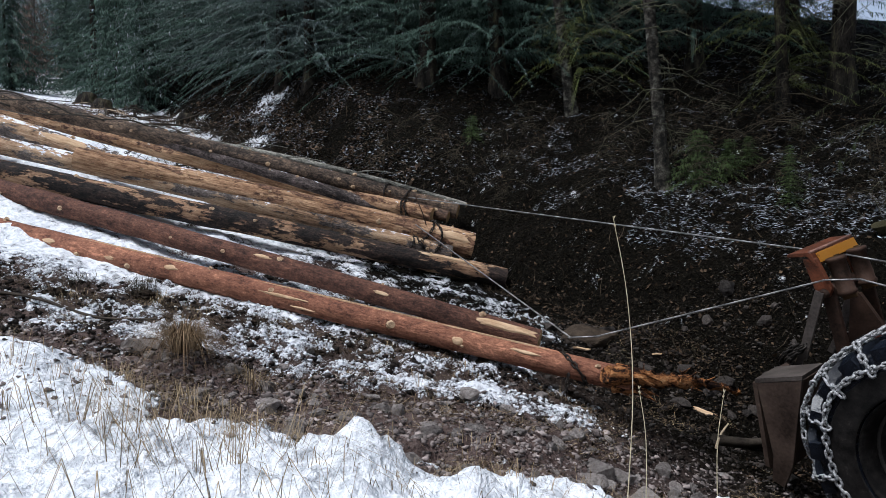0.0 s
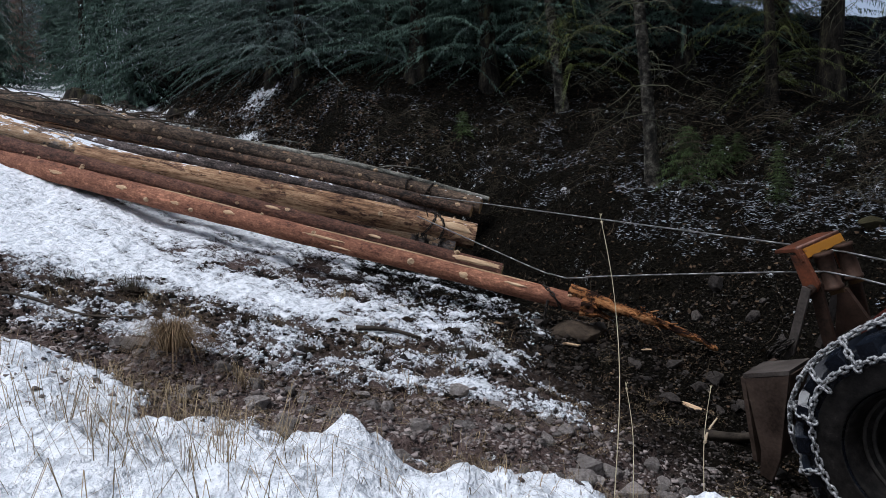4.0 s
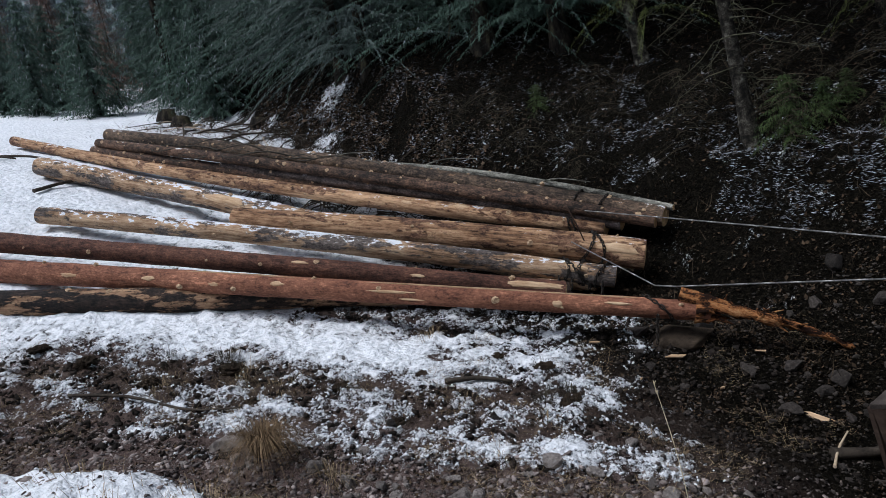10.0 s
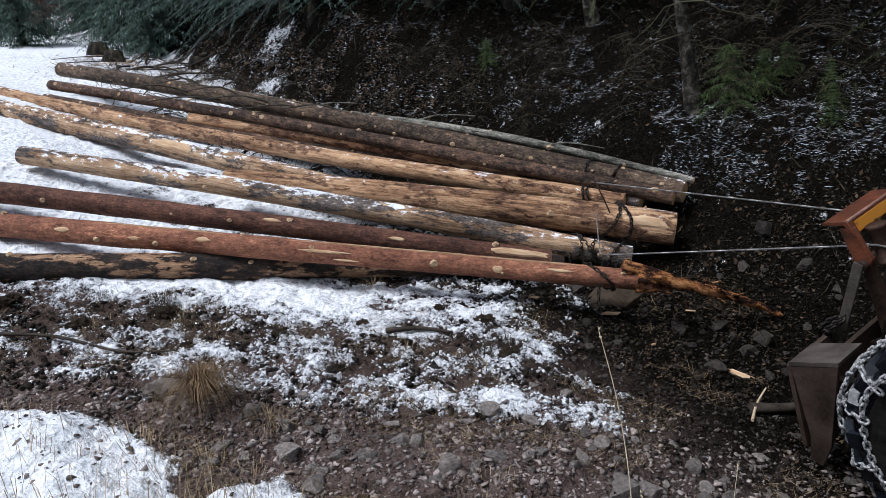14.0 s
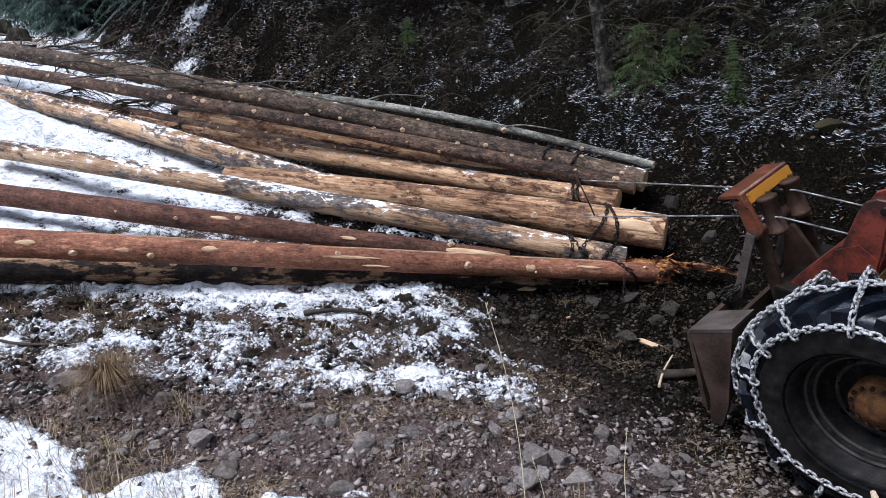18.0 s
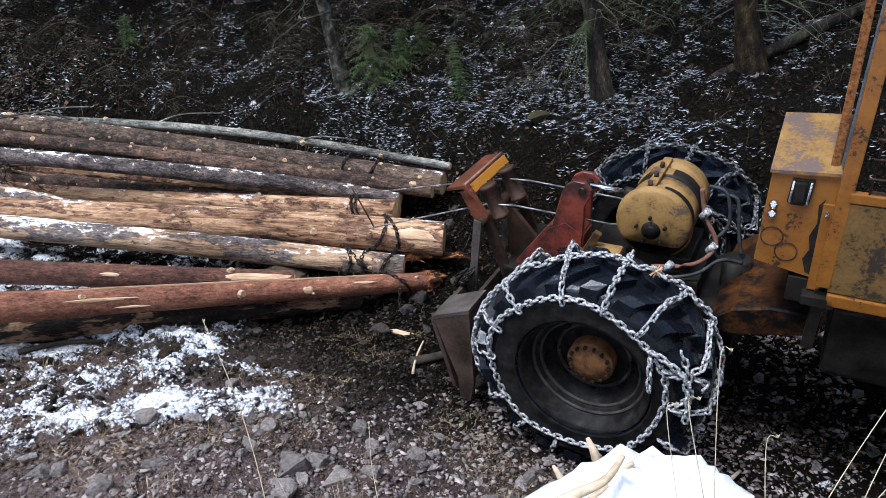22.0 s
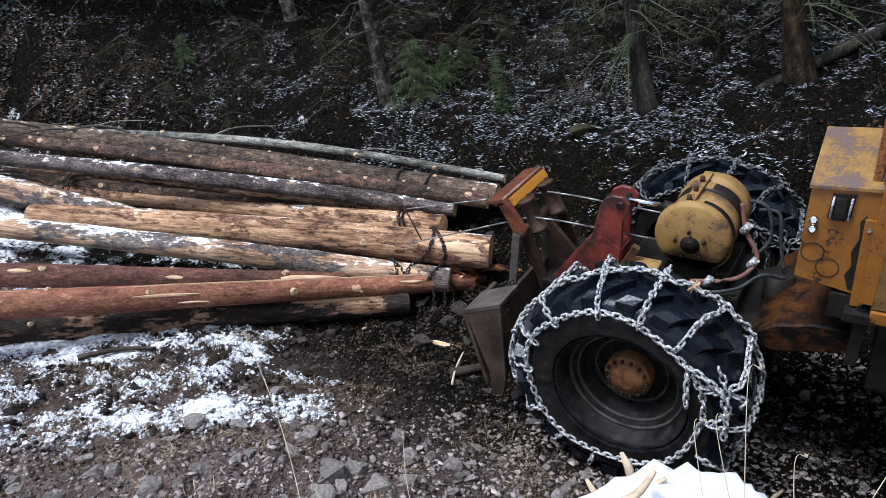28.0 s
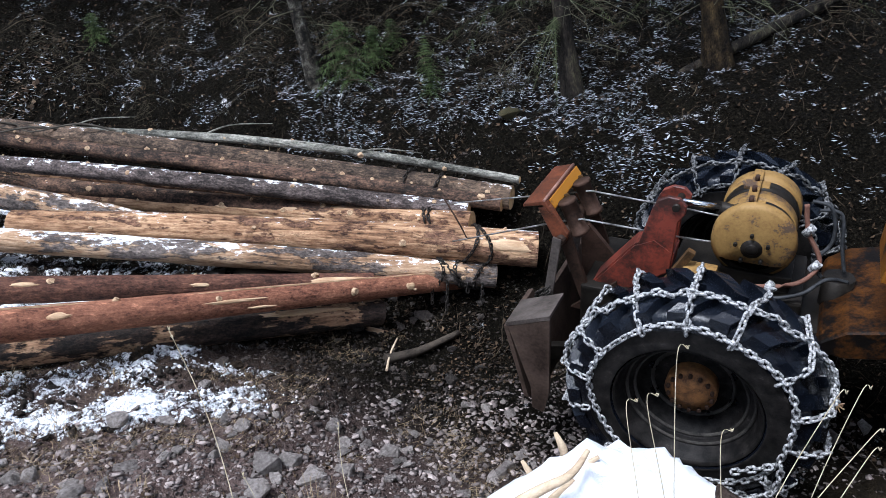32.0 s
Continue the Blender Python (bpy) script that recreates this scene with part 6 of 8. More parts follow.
def straw_place(rng):
    x, y = rng.uniform(-5.0, 1.6), rng.uniform(2.6, 6.4)
    return (x, y) if noise.noise((x * 1.9, y * 1.9, 5.0)) > 0.12 and snow_amount(x, y) < 0.75 else None


def blades(name, spots, label, material="dry_grass", category="dry grass", thing=True):
    """Bent grass blades: spots of (x, y, count, spread, height, droop)."""
    made = []
    rng = random.Random(sum(int(abs(s[0]) * 100) for s in spots))
    for x, y, count, spread, height, droop in spots:
        verts, faces = [], []
        z0 = ground_z(x, y)
        for k in range(count):
            a, r = rng.uniform(0, 6.28), spread * rng.random() ** 0.7
            bx, by = r * math.cos(a) * 0.5, r * math.sin(a) * 0.5
            h = height * rng.uniform(0.5, 1.1)
            lean = droop * rng.uniform(0.3, 1.2)
            d = Vector((math.cos(a), math.sin(a), 0))
            s = Vector((-d.y, d.x, 0)) * rng.uniform(0.001, 0.0023)
            z = ground_z(x + bx, y + by) - z0 - 0.02
            p = [Vector((bx, by, z)), Vector((bx, by, z + h * 0.6)) + d * lean * h * 0.25, Vector((bx, by, z + h * (0.95 - 0.45 * lean))) + d * lean * h * 0.7, Vector((bx, by, z + h * (0.9 - 0.9 * lean))) + d * lean * h * 1.05]
            k0 = len(verts)
            for i, q in enumerate(p):
                w = s * (1 - 0.28 * i)
                verts.extend((q - w, q + w))
            for i in range(3):
                faces.append((k0 + 2 * i, k0 + 2 * i + 1, k0 + 2 * i + 3, k0 + 2 * i + 2))
        ob = from_arrays(name, verts, faces, M[material])
        ob.location = (x, y, z0)
        tagged(ob, label, category, "grass tufts", "stuff")
        made.append(ob)
    return made


def stem(points, r=0.0019, heads=True):
    bm = bmesh.new()
    pts = arc_curve(points, 6)
    tube(bm, pts, [r * (1.2 - 0.6 * i / (len(pts) - 1)) for i in range(len(pts))], 5)
    if heads:
        e = pts[-1]
        for k in range(4):
            p = pts[-1 - k // 2]
            tube(bm, [p, p + Vector((0.006 * math.cos(k * 1.7), 0.006 * math.sin(k * 1.7), 0.012))], [0.0022, 0.001], 4)
    return tagged(part("dry_stem", bm, M["straw"]), "thin dry straw stem standing on the bank", "dry stem", "dry stems")


def snow_mound(name, x, y, rx, ry, h, seed, label):
    verts, faces = [], []
    n, m = 15, 34
    for i in range(n + 1):
        q = i / n
        for k in range(m):
            a = 2 * math.pi * k / m
            j = 1 + 0.22 * noise.noise((math.cos(a) * 1.4 + seed, math.sin(a) * 1.4, seed)) + 0.10 * noise.noise((math.cos(a) * 4 + seed, math.sin(a) * 4, q * 3))
            px, py = x + rx * q * j * math.cos(a), y + ry * q * j * math.sin(a)
            top = h * (1 - q ** 1.25) * (1 + 0.7 * noise.noise((px * 5, py * 5, seed)) + 0.35 * noise.noise((px * 14, py * 14, seed)))
            verts.append((px, py, ground_plain(px, py) - 0.05 + top + 0.05 * (1 - q)))
    for i in range(n):
        for k in range(m):
            a, b = i * m + k, i * m + (k + 1) % m
            faces.append((a, b, b + m, a + m))
    ob = from_arrays(name, verts, faces, M["snow"], True)
    return tagged(ob, label, "snow mound")


def build_clutter():
    build_stones()
    scatter_flakes("dead_leaves", 34000, 31, leaf_place, (0.008, 0.032), "dead_leaf", "brown dead leaves and twigs on the slope", "leaf litter", 0.7)
    scatter_flakes("frosted_leaves", 40000, 32, frost_place, (0.004, 0.03), "frosted_leaf", "leaves on the slope dusted with snow", "leaf litter", 0.25, 0.34, True)
    scatter_flakes("fallen_leaves", 7000, 41, foot_place, (0.012, 0.055), "brush_leaf", "brown leaves and bark at the foot of the slope", "leaf litter", 0.5)
    scatter_flakes("foot_snow", 5000, 42, foot_place, (0.01, 0.05), "frosted_leaf", "thin snow on leaves at the foot of the slope", "leaf litter", 0.25, 0.4, True)
    scatter_flakes("dead_twigs", 15000, 36, leaf_place, (0.03, 0.18), "dead_twig", "fine dead twigs lying on the slope", "twigs", 0.5, 0.03)
    scatter_lumps("snow_crumbs", 11000, 33, crumb_place, (0.004, 0.022), "snow", "crumbs of old snow on mud", "snow")
    scatter_lumps("soil_clods", 4200, 38, clod_place, (0.006, 0.045), "soil_clod", "dark clods of trodden earth", "earth")
    scatter_flakes("trampled_debris", 12000, 34, mat_place, (0.004, 0.02), "dead_leaf", "bark crumbs and trampled dead grass", "debris", 0.6)
    scatter_flakes("dead_straw", 9000, 37, straw_place, (0.02, 0.10), "dry_grass", "dead straw trodden into the ground", "dry grass", 0.12, 0.025)
    blades("grass_tuft", [(-2.32, 3.96, 800, 0.17, 0.29, 1.15)], "drooping tuft of dry brown grass", "tuft_grass")
    blades("grass_tuft", [(-1.88, 3.84, 90, 0.2, 0.16, 1.0), (-3.0, 5.15, 110, 0.4, 0.12, 1.0), (-2.6, 4.9, 90, 0.4, 0.12, 1.0), (-1.2, 4.75, 70, 0.35, 0.1, 1.0), (-0.6, 4.5, 60, 0.3, 0.1, 1.0), (-0.6, 3.3, 110, 0.45, 0.12, 1.0), (-1.6, 5.95, 60, 0.2, 0.16, 0.9), (-2.05, 3.35, 120, 0.4, 0.15, 1.0), (-3.6, 4.9, 110, 0.5, 0.12, 1.0), (0.3, 3.2, 60, 0.3, 0.2, 0.8), (-0.9, 4.2, 50, 0.3, 0.1, 1.0)], "flattened tuft of dry yellow grass")
    blades("grass_tuft", [(-1.45, 2.2, 70, 0.8, 0.42, 1.5), (-1.95, 2.3, 60, 0.9, 0.4, 1.5), (-1.75, 2.6, 50, 0.9, 0.32, 1.6), (-2.3, 2.6, 60, 0.9, 0.36, 1.6), (-2.8, 2.9, 60, 0.9, 0.3, 1.6), (-3.2, 3.4, 60, 0.8, 0.2, 1.7), (-2.5, 3.4, 90, 0.5, 0.16, 1.7), (-2.2, 3.2, 90, 0.5, 0.16, 1.7), (-1.85, 3.3, 80, 0.4, 0.14, 1.7), (-1.5, 2.75, 60, 0.4, 0.16, 1.7), (-0.9, 2.5, 50, 0.5, 0.14, 1.7), (-0.4, 2.5, 50, 0.5, 0.14, 1.7), (-1.2, 2.5, 22, 0.5, 0.2, 1.1), (-0.5, 2.6, 26, 0.6, 0.16, 1.5), (-1.05, 2.0, 12, 0.5, 0.26, 1.1), (-2.7, 3.2, 30, 0.6, 0.18, 1.4), (-0.1, 2.7, 22, 0.5, 0.18, 1.4), (-2.05, 2.95, 40, 0.6, 0.14, 1.5)], "sparse dry stalks standing in the snow")
    blades("dark_heather", [(-3.19, 5.3, 300, 0.26, 0.14, 0.5), (-3.75, 5.35, 200, 0.25, 0.1, 0.6), (-0.62, 4.95, 120, 0.16, 0.1, 0.5), (-0.45, 5.05, 120, 0.14, 0.1, 0.5)], "dark clump of heather by the snow", "dark_herb", "heather")
    g = ground_z
    stem([(-0.05, 2.2, g(-0.05, 2.2)), (-0.02, 2.21, 1.3), (-0.03, 2.24, 1.65), (-0.07, 2.27, 1.93)])
    stem([(0.06, 2.35, g(0.06, 2.35)), (0.06, 2.34, 1.1), (0.03, 2.32, 1.3)])
    stem([(0.42, 2.6, g(0.42, 2.6)), (0.42, 2.6, 1.0), (0.44, 2.58, 1.22)])
    for x, y, tx, ty, tz in ((1.5, 1.8, 1.54, 1.76, 1.55), (1.36, 1.8, 1.34, 1.8, 1.39), (1.45, 1.75, 1.4, 1.76, 1.41), (1.6, 1.55, 1.83, 1.37, 1.45), (1.62, 1.5, 1.85, 1.26, 1.36), (1.55, 1.6, 1.55, 1.57, 1.31), (1.75, 1.5, 1.98, 1.4, 1.4), (1.7, 1.45, 1.9, 1.3, 1.25)):
        z = g(x, y)
        stem([(x, y, z), (x + (tx - x) * 0.3, y + (ty - y) * 0.3, z + (tz - z) * 0.45), (tx - 0.01, ty, tz - 0.03), (tx + 0.03, ty - 0.01, tz - 0.015)])
    # snow-covered stump on the bank
    stump = snow_mound("snowy_stump", 1.5, 2.34, 0.76, 0.46, 0.19, 5.0, "snow-covered stump with broken pale snags on the bank")
    for p, q, r in (((1.56, 2.70, 0.5), (1.53, 2.73, 0.68), 0.026), ((1.34, 2.66, 0.48), (1.31, 2.70, 0.62), 0.02), ((1.3, 2.4, 0.66), (1.52, 2.32, 0.78), 0.022), ((1.2, 2.3, 0.66), (1.36, 2.28, 0.75), 0.018)):
        bm = bmesh.new()
        p, q = Vector(p), Vector(q)
        tube(bm, [p, p.lerp(q, 0.5) + Vector((0.008, 0, 0.006)), q], [r, r * 0.9, r * 0.45], 8)
        part("snag", bm, M["snag_wood"], stump, "pale broken snag")
    part("bare_branch", tube(bmesh.new(), arc_curve([(1.02, 2.3, 0.72), (1.16, 2.24, 0.80), (1.3, 2.2, 0.85), (1.42, 2.24, 0.9)], 5), [0.03 - 0.0012 * i for i in range(16)], 8), M["snag_wood"], stump, "pale bare branch in the snow")
    # dark tussocks of earth that stand out of the snow
    rng = random.Random(58)
    for x, y, r in ((-1.64, 4.56, 0.1), (-0.44, 4.89, 0.12), (-1.2, 4.95, 0.08), (-0.62, 5.4, 0.1), (-2.15, 5.0, 0.11), (0.12, 4.75, 0.08), (-3.14, 5.24, 0.16), (-3.7, 4.95, 0.12), (-2.75, 4.72, 0.09), (-1.0, 5.6, 0.08), (-0.1, 5.1, 0.07), (-4.4, 5.2, 0.14), (-1.55, 5.2, 0.07), (-4.9, 5.3, 0.12), (0.45, 4.6, 0.07)):
        bm = bmesh.new()
        bmesh.ops.create_icosphere(bm, subdivisions=4, radius=1.0)
        for v in bm.verts:
            d = v.co.normalized()
            v.co = Vector((d.x, d.y * 0.8, d.z * 0.45)) * 0.75 * r * (1 + 0.45 * noise.noise(d * 2.2 + Vector((x, y, 0)) * 3) + 0.3 * noise.noise(d * 6 + Vector((x, y, 0)) * 3) + 0.22 * noise.noise(d * 15 + Vector((x, y, 0)) * 3))
        ob = part("earth_tussock", bm, M["tussock_earth"])
        ob.matrix_basis = Matrix.Translation((x, y, g(x, y) - 0.05 * r)) @ Matrix.Rotation(rng.uniform(0, 6.28), 4, "Z")
        tagged(ob, "dark tussock of earth and roots in the old snow", "tussock", "earth tussocks")
    blades("dark_heather", [(x, y, 70, 0.2, 0.09, 0.9) for x, y in ((-1.64, 4.56), (-0.44, 4.89), (-2.15, 5.0), (-0.62, 5.4), (-3.7, 4.95), (-4.4, 5.2))], "dark wiry heather on a tussock", "dark_herb", "heather")
    # sticks and chips
    def stick(points, r, label, material="twig_dark", name="stick"):
        bm = bmesh.new()
        pts = arc_curve(points, 4)
        tube(bm, pts, [r * (1 - 0.5 * i / len(pts)) for i in range(len(pts))], 6)
        return tagged(part(name, bm, M[material]), label, "stick", "fallen sticks")
    def on(x, y, h=0.02):
        return (x, y, g(x, y) + h)
    stick([on(-4.2, 4.68), on(-3.7, 4.66, 0.05), on(-3.2, 4.6, 0.04), on(-2.74, 4.52)], 0.014, "long dark branch lying on the snow")
    stick([on(-1.35, 5.05), on(-1.1, 5.12, 0.03), on(-0.86, 5.16)], 0.022, "short dark branch on the mud")
    stick([on(1.2, 4.75), on(1.3, 4.95, 0.06), on(1.42, 5.1, 0.1)], 0.012, "bent brown stick by the wheel track", "snag_wood")
    stick([on(1.25, 4.93, 0.03), on(1.55, 4.98, 0.05), on(1.95, 5.06, 0.05)], 0.045, "dark rotten length of wood in the mud")
    stick([on(2.3, 2.75), on(2.6, 3.0, 0.05), on(2.9, 3.2, 0.04)], 0.02, "brown stick on the trail", "snag_wood")
    for k, (x, y, dx, dy) in enumerate(((-9.9, 10.9, 0.5, 0.1), (-9.2, 11.1, 0.7, -0.1), (-7.2, 9.2, 0.05, 0.6))):
        stick([on(x - dx, y - dy, 0.05), on(x, y, 0.07), on(x + dx, y + dy, 0.05)], 0.03, "old branch wood lying in the snow")
    for k, (x, y, L, a) in enumerate(((0.43, 5.82, 0.11, 0.5), (1.28, 5.3, 0.13, -0.6), (0.7, 5.5, 0.05, 1.0), (-0.2, 5.9, 0.05, 0.3), (1.1, 5.9, 0.07, 2.0), (0.1, 5.4, 0.04, 1.4))):
        bm = bmesh.new()
        prism(bm, [(-L, 0), (-L * 0.3, L * 0.24), (L, L * 0.08), (L * 0.4, -L * 0.2)], 2, 0, 0.012)
        c = part("wood_chip", bm, M["fresh_wood"])
        c.matrix_basis = Matrix.Translation((x, y, g(x, y) + 0.02)) @ Euler((0.3, 0.2, a)).to_matrix().to_4x4()
        tagged(c, "orange splinter of fresh wood on the mud", "wood chip", "wood chips")
    rng = random.Random(77)
    for k in range(34):
        q = rng.random()
        x, y = -3.2 - 5.5 * q + rng.uniform(-0.6, 0.6), 10.3 + 5.2 * q + rng.uniform(-0.7, 0.5)
        a, L = rng.uniform(0, 6.28), rng.uniform(0.25, 0.8)
        if slope_depth(x, y) > -0.1:
            continue
        dx, dy = L * math.cos(a), L * math.sin(a)
        stick([on(x - dx, y - dy, 0.03), on(x + 0.1 * dy, y - 0.1 * dx, 0.09), on(x + dx, y + dy, 0.04)], rng.uniform(0.012, 0.03), "lopped branch lying at the edge of the wood", rng.choice(("twig_dark", "snag_wood", "twig_dark")))
    for x, y, r, h in ((-8.6, 15.4, 0.2, 0.2), (-6.4, 14.6, 0.17, 0.16), (-9.6, 16.6, 0.22, 0.25)):
        bm = bmesh.new()
        tube(bm, [(0, 0, -0.2), (0, 0, 0.05), (0.01, 0, h * 0.6), (0.02, 0.01, h)], [r * 1.5, r * 1.15, r, r * 0.96], 14)
        for v in bm.verts:
            v.co *= 1 + 0.12 * noise.noise(v.co * 6)
        st = part("tree_stump", bm, M["mossy_trunk"])
        st.location = (x, y, g(x, y))
        tagged(st, "dark sawn spruce stump in the snow", "stump", "tree stumps")
    scatter_flakes("lopped_twigs", 5200, 39, brush_place, (0.04, 0.26), "brush_twig", "lopped twigs and bark strewn over the snow", "twigs", 0.25, 0.035)
    # brush between the far logs and the slope
    for k, (x, y) in enumerate(((-3.6, 9.6), (-2.7, 9.1), (-4.6, 10.3), (-5.6, 11.0), (-3.0, 9.9), (-1.9, 9.0), (-4.0, 11.4), (-4.7, 12.2), (-5.4, 12.9), (-7.6, 14.9))):
        b = part("brushwood", dead_branch_mesh(500 + k, 0.1, 0.3, 14, 0.8), M["twig_dark"])
        b.location = (x, y, g(x, y))
        tagged(b, "dark heap of lopped spruce brushwood", "brushwood", "brushwood heaps")


M["brush_twig"] = surface("brush_twig", (0.03, 0.022, 0.016), (0.2, 0.14, 0.095), 6, 0.85, 0.0, vary=0.7, island=True)
M["dead_twig"] = surface("dead_twig", (0.012, 0.009, 0.006), (0.08, 0.06, 0.04), 6, 0.85, 0.0, vary=0.7, island=True)
M["brown_stone"] = surface("brown_stone", (0.016, 0.012, 0.009), (0.09, 0.066, 0.046), 4, 0.8, 0.8, 0, 0.02)
M["moss"] = surface("moss", (0.022, 0.020, 0.012), (0.07, 0.06, 0.03), 20, 0.9, 0.6)
M["straw"] = surface("straw", (0.35, 0.29, 0.18), (0.62, 0.54, 0.38), 20, 0.8, 0.0)
M["dark_herb"] = surface("dark_herb", (0.02, 0.018, 0.014), (0.07, 0.06, 0.04), 20, 0.8, 0.0, vary=0.3, island=True)
M["twig_dark"] = surface("twig_dark", (0.02, 0.016, 0.013), (0.08, 0.065, 0.05), 10, 0.85, 0.3)
build_clutter()


# ---- winch cables: steel rope in short stiff lengths that run over the rollers onto the drum ----
CABLE_STEP = 0.22
CABLES = []
def build_cables():
    bm = bmesh.new()
    tube(bm, [(-CABLE_STEP / 2 - 0.006, 0, 0), (CABLE_STEP / 2 + 0.006, 0, 0)], 0.0065, 7)
    first = None
    for k in range(2):
        root = new("winch_cable")
        tagged(root, "taut steel winch cable from drum to logs", "cable", "winch cables")
        pieces = []
        for i in range(30):
            if first is None:
                o = part("cable_length", bm, M["cable_steel"], root)
                first = o
            else:
                o = again(first, root, Matrix.Identity(4))
            pieces.append(o)
        CABLES.append(pieces)
    # the torn strip of wood at the tip of the near trunk
    bm = bmesh.new()
    tube(bm, arc_curve([(-0.25, -0.02, 0.03), (0.15, -0.02, 0.02), (0.5, 0.0, 0.03), (0.85, 0.02, 0.01), (1.12, 0.03, -0.03)], 5), [0.062] * 4 + [0.054] * 3 + [0.042] * 4 + [0.032] * 4 + [0.026] * 3 + [0.016] * 2 + [0.006], 9)
    rng = random.Random(2)
    for v in bm.verts:
        v.co += Vector((0, rng.uniform(-0.016, 0.016), rng.uniform(-0.02, 0.016)))
    for k in range(60):
        x = rng.uniform(-0.2, 0.7)
        p = Vector((x, rng.uniform(-0.05, 0.03), 0.03 + rng.uniform(-0.04, 0.06)))
        e = p + Vector((rng.uniform(-0.09, 0.09), rng.uniform(-0.04, 0.02), rng.uniform(-0.05, 0.05)))
        tube(bm, [p, e], [0.010, 0.003], 4)
    strip = part("torn_strip", bm, M["torn_wood"])
    tagged(strip, "splintered orange strip of torn wood", "splinter")
    LOGS["strip"] = strip
    # ragged end of the near trunk
    bm = bmesh.new()
    for k in range(26):
        a = rng.uniform(0, 6.28)
        r = 0.085 * rng.random() ** 0.5
        p = Vector((-0.12, r * math.cos(a), r * math.sin(a)))
        L = rng.uniform(0.1, 0.32)
        tube(bm, [p, p + Vector((L * 0.6, rng.uniform(-0.02, 0.02), rng.uniform(-0.02, 0.02))), p + Vector((L, rng.uniform(-0.03, 0.03), rng.uniform(-0.05, 0.02)))], [0.03, 0.02, 0.004], 5)
    part("torn_end", bm, M["torn_wood"], LOGS["L1"], "splintered orange end")["kind"] = "stuff"


M["torn_wood"] = surface("torn_wood", (0.022, 0.010, 0.006), (0.42, 0.17, 0.06), 16, 0.75, 1.0, 0, 0.02, c3=(0.6, 0.36, 0.17), spread=(0.46, 0.54), stretch=(0.4, 1, 1))
build_cables()


# ---- what moves ----
def along(x, y, z, dx, dy, dz):
    """A trunk's pose: its front end, and the way it points."""
    d = Vector((dx, dy, dz)).normalized()
    side = Vector((0, 0, 1)).cross(d).normalized()
    up = d.cross(side)
    m = Matrix((d, side, up)).transposed().to_4x4()
    m.translation = (x, y, z)
    return m


def slid(s):
    """The skidder after s metres of its way down the trail."""
    return TRACTOR_POSE @ Matrix.Translation((s, 0, 0))


def cable_rows(times):
    """The bends of both cables, time by time: from the chain on the logs over the roller to the drum."""
    rows = []
    for t in times:
        scene.frame_set(frame(t))
        skid = TRACTOR.matrix_world
        upper = [LOGS["E"].matrix_world @ Vector((-0.35, -0.05, 0.15)), skid @ Vector((-0.90, 0.0, 0.76)), skid @ Vector((-0.06, 0.0, 0.72)), skid @ Vector((0.17, 0.02, 0.66))]
        start = LOGS["F"].matrix_world @ Vector((-0.72, -0.19, 0.1))
        roll = skid @ Vector((-0.90, -0.3, 0.70))
        hook = LOGS["L1"].matrix_world @ Vector((-0.42, 0.02, 0.18))
        k = step(16.0, 17.2, t)
        hook = hook.lerp(start.lerp(roll, 0.35), k)
        rows.append((t, upper, [start, hook, roll, skid @ Vector((-0.04, -0.16, 0.6)), skid @ Vector((0.17, -0.16, 0.66))]))
    return rows


def along_line(pts, s):
    for a, b in zip(pts, pts[1:]):
        L = (b - a).length
        if s <= L:
            return a.lerp(b, s / L)
        s -= L
    return pts[-1].copy()


def chord(a, b):
    d = b - a
    d = d.normalized() if d.length > 1e-4 else Vector((1, 0, 0))
    side = Vector((0, 0, 1)).cross(d).normalized()
    m = Matrix((d, side, d.cross(side))).transposed().to_4x4()
    m.translation = (a + b) / 2
    return m


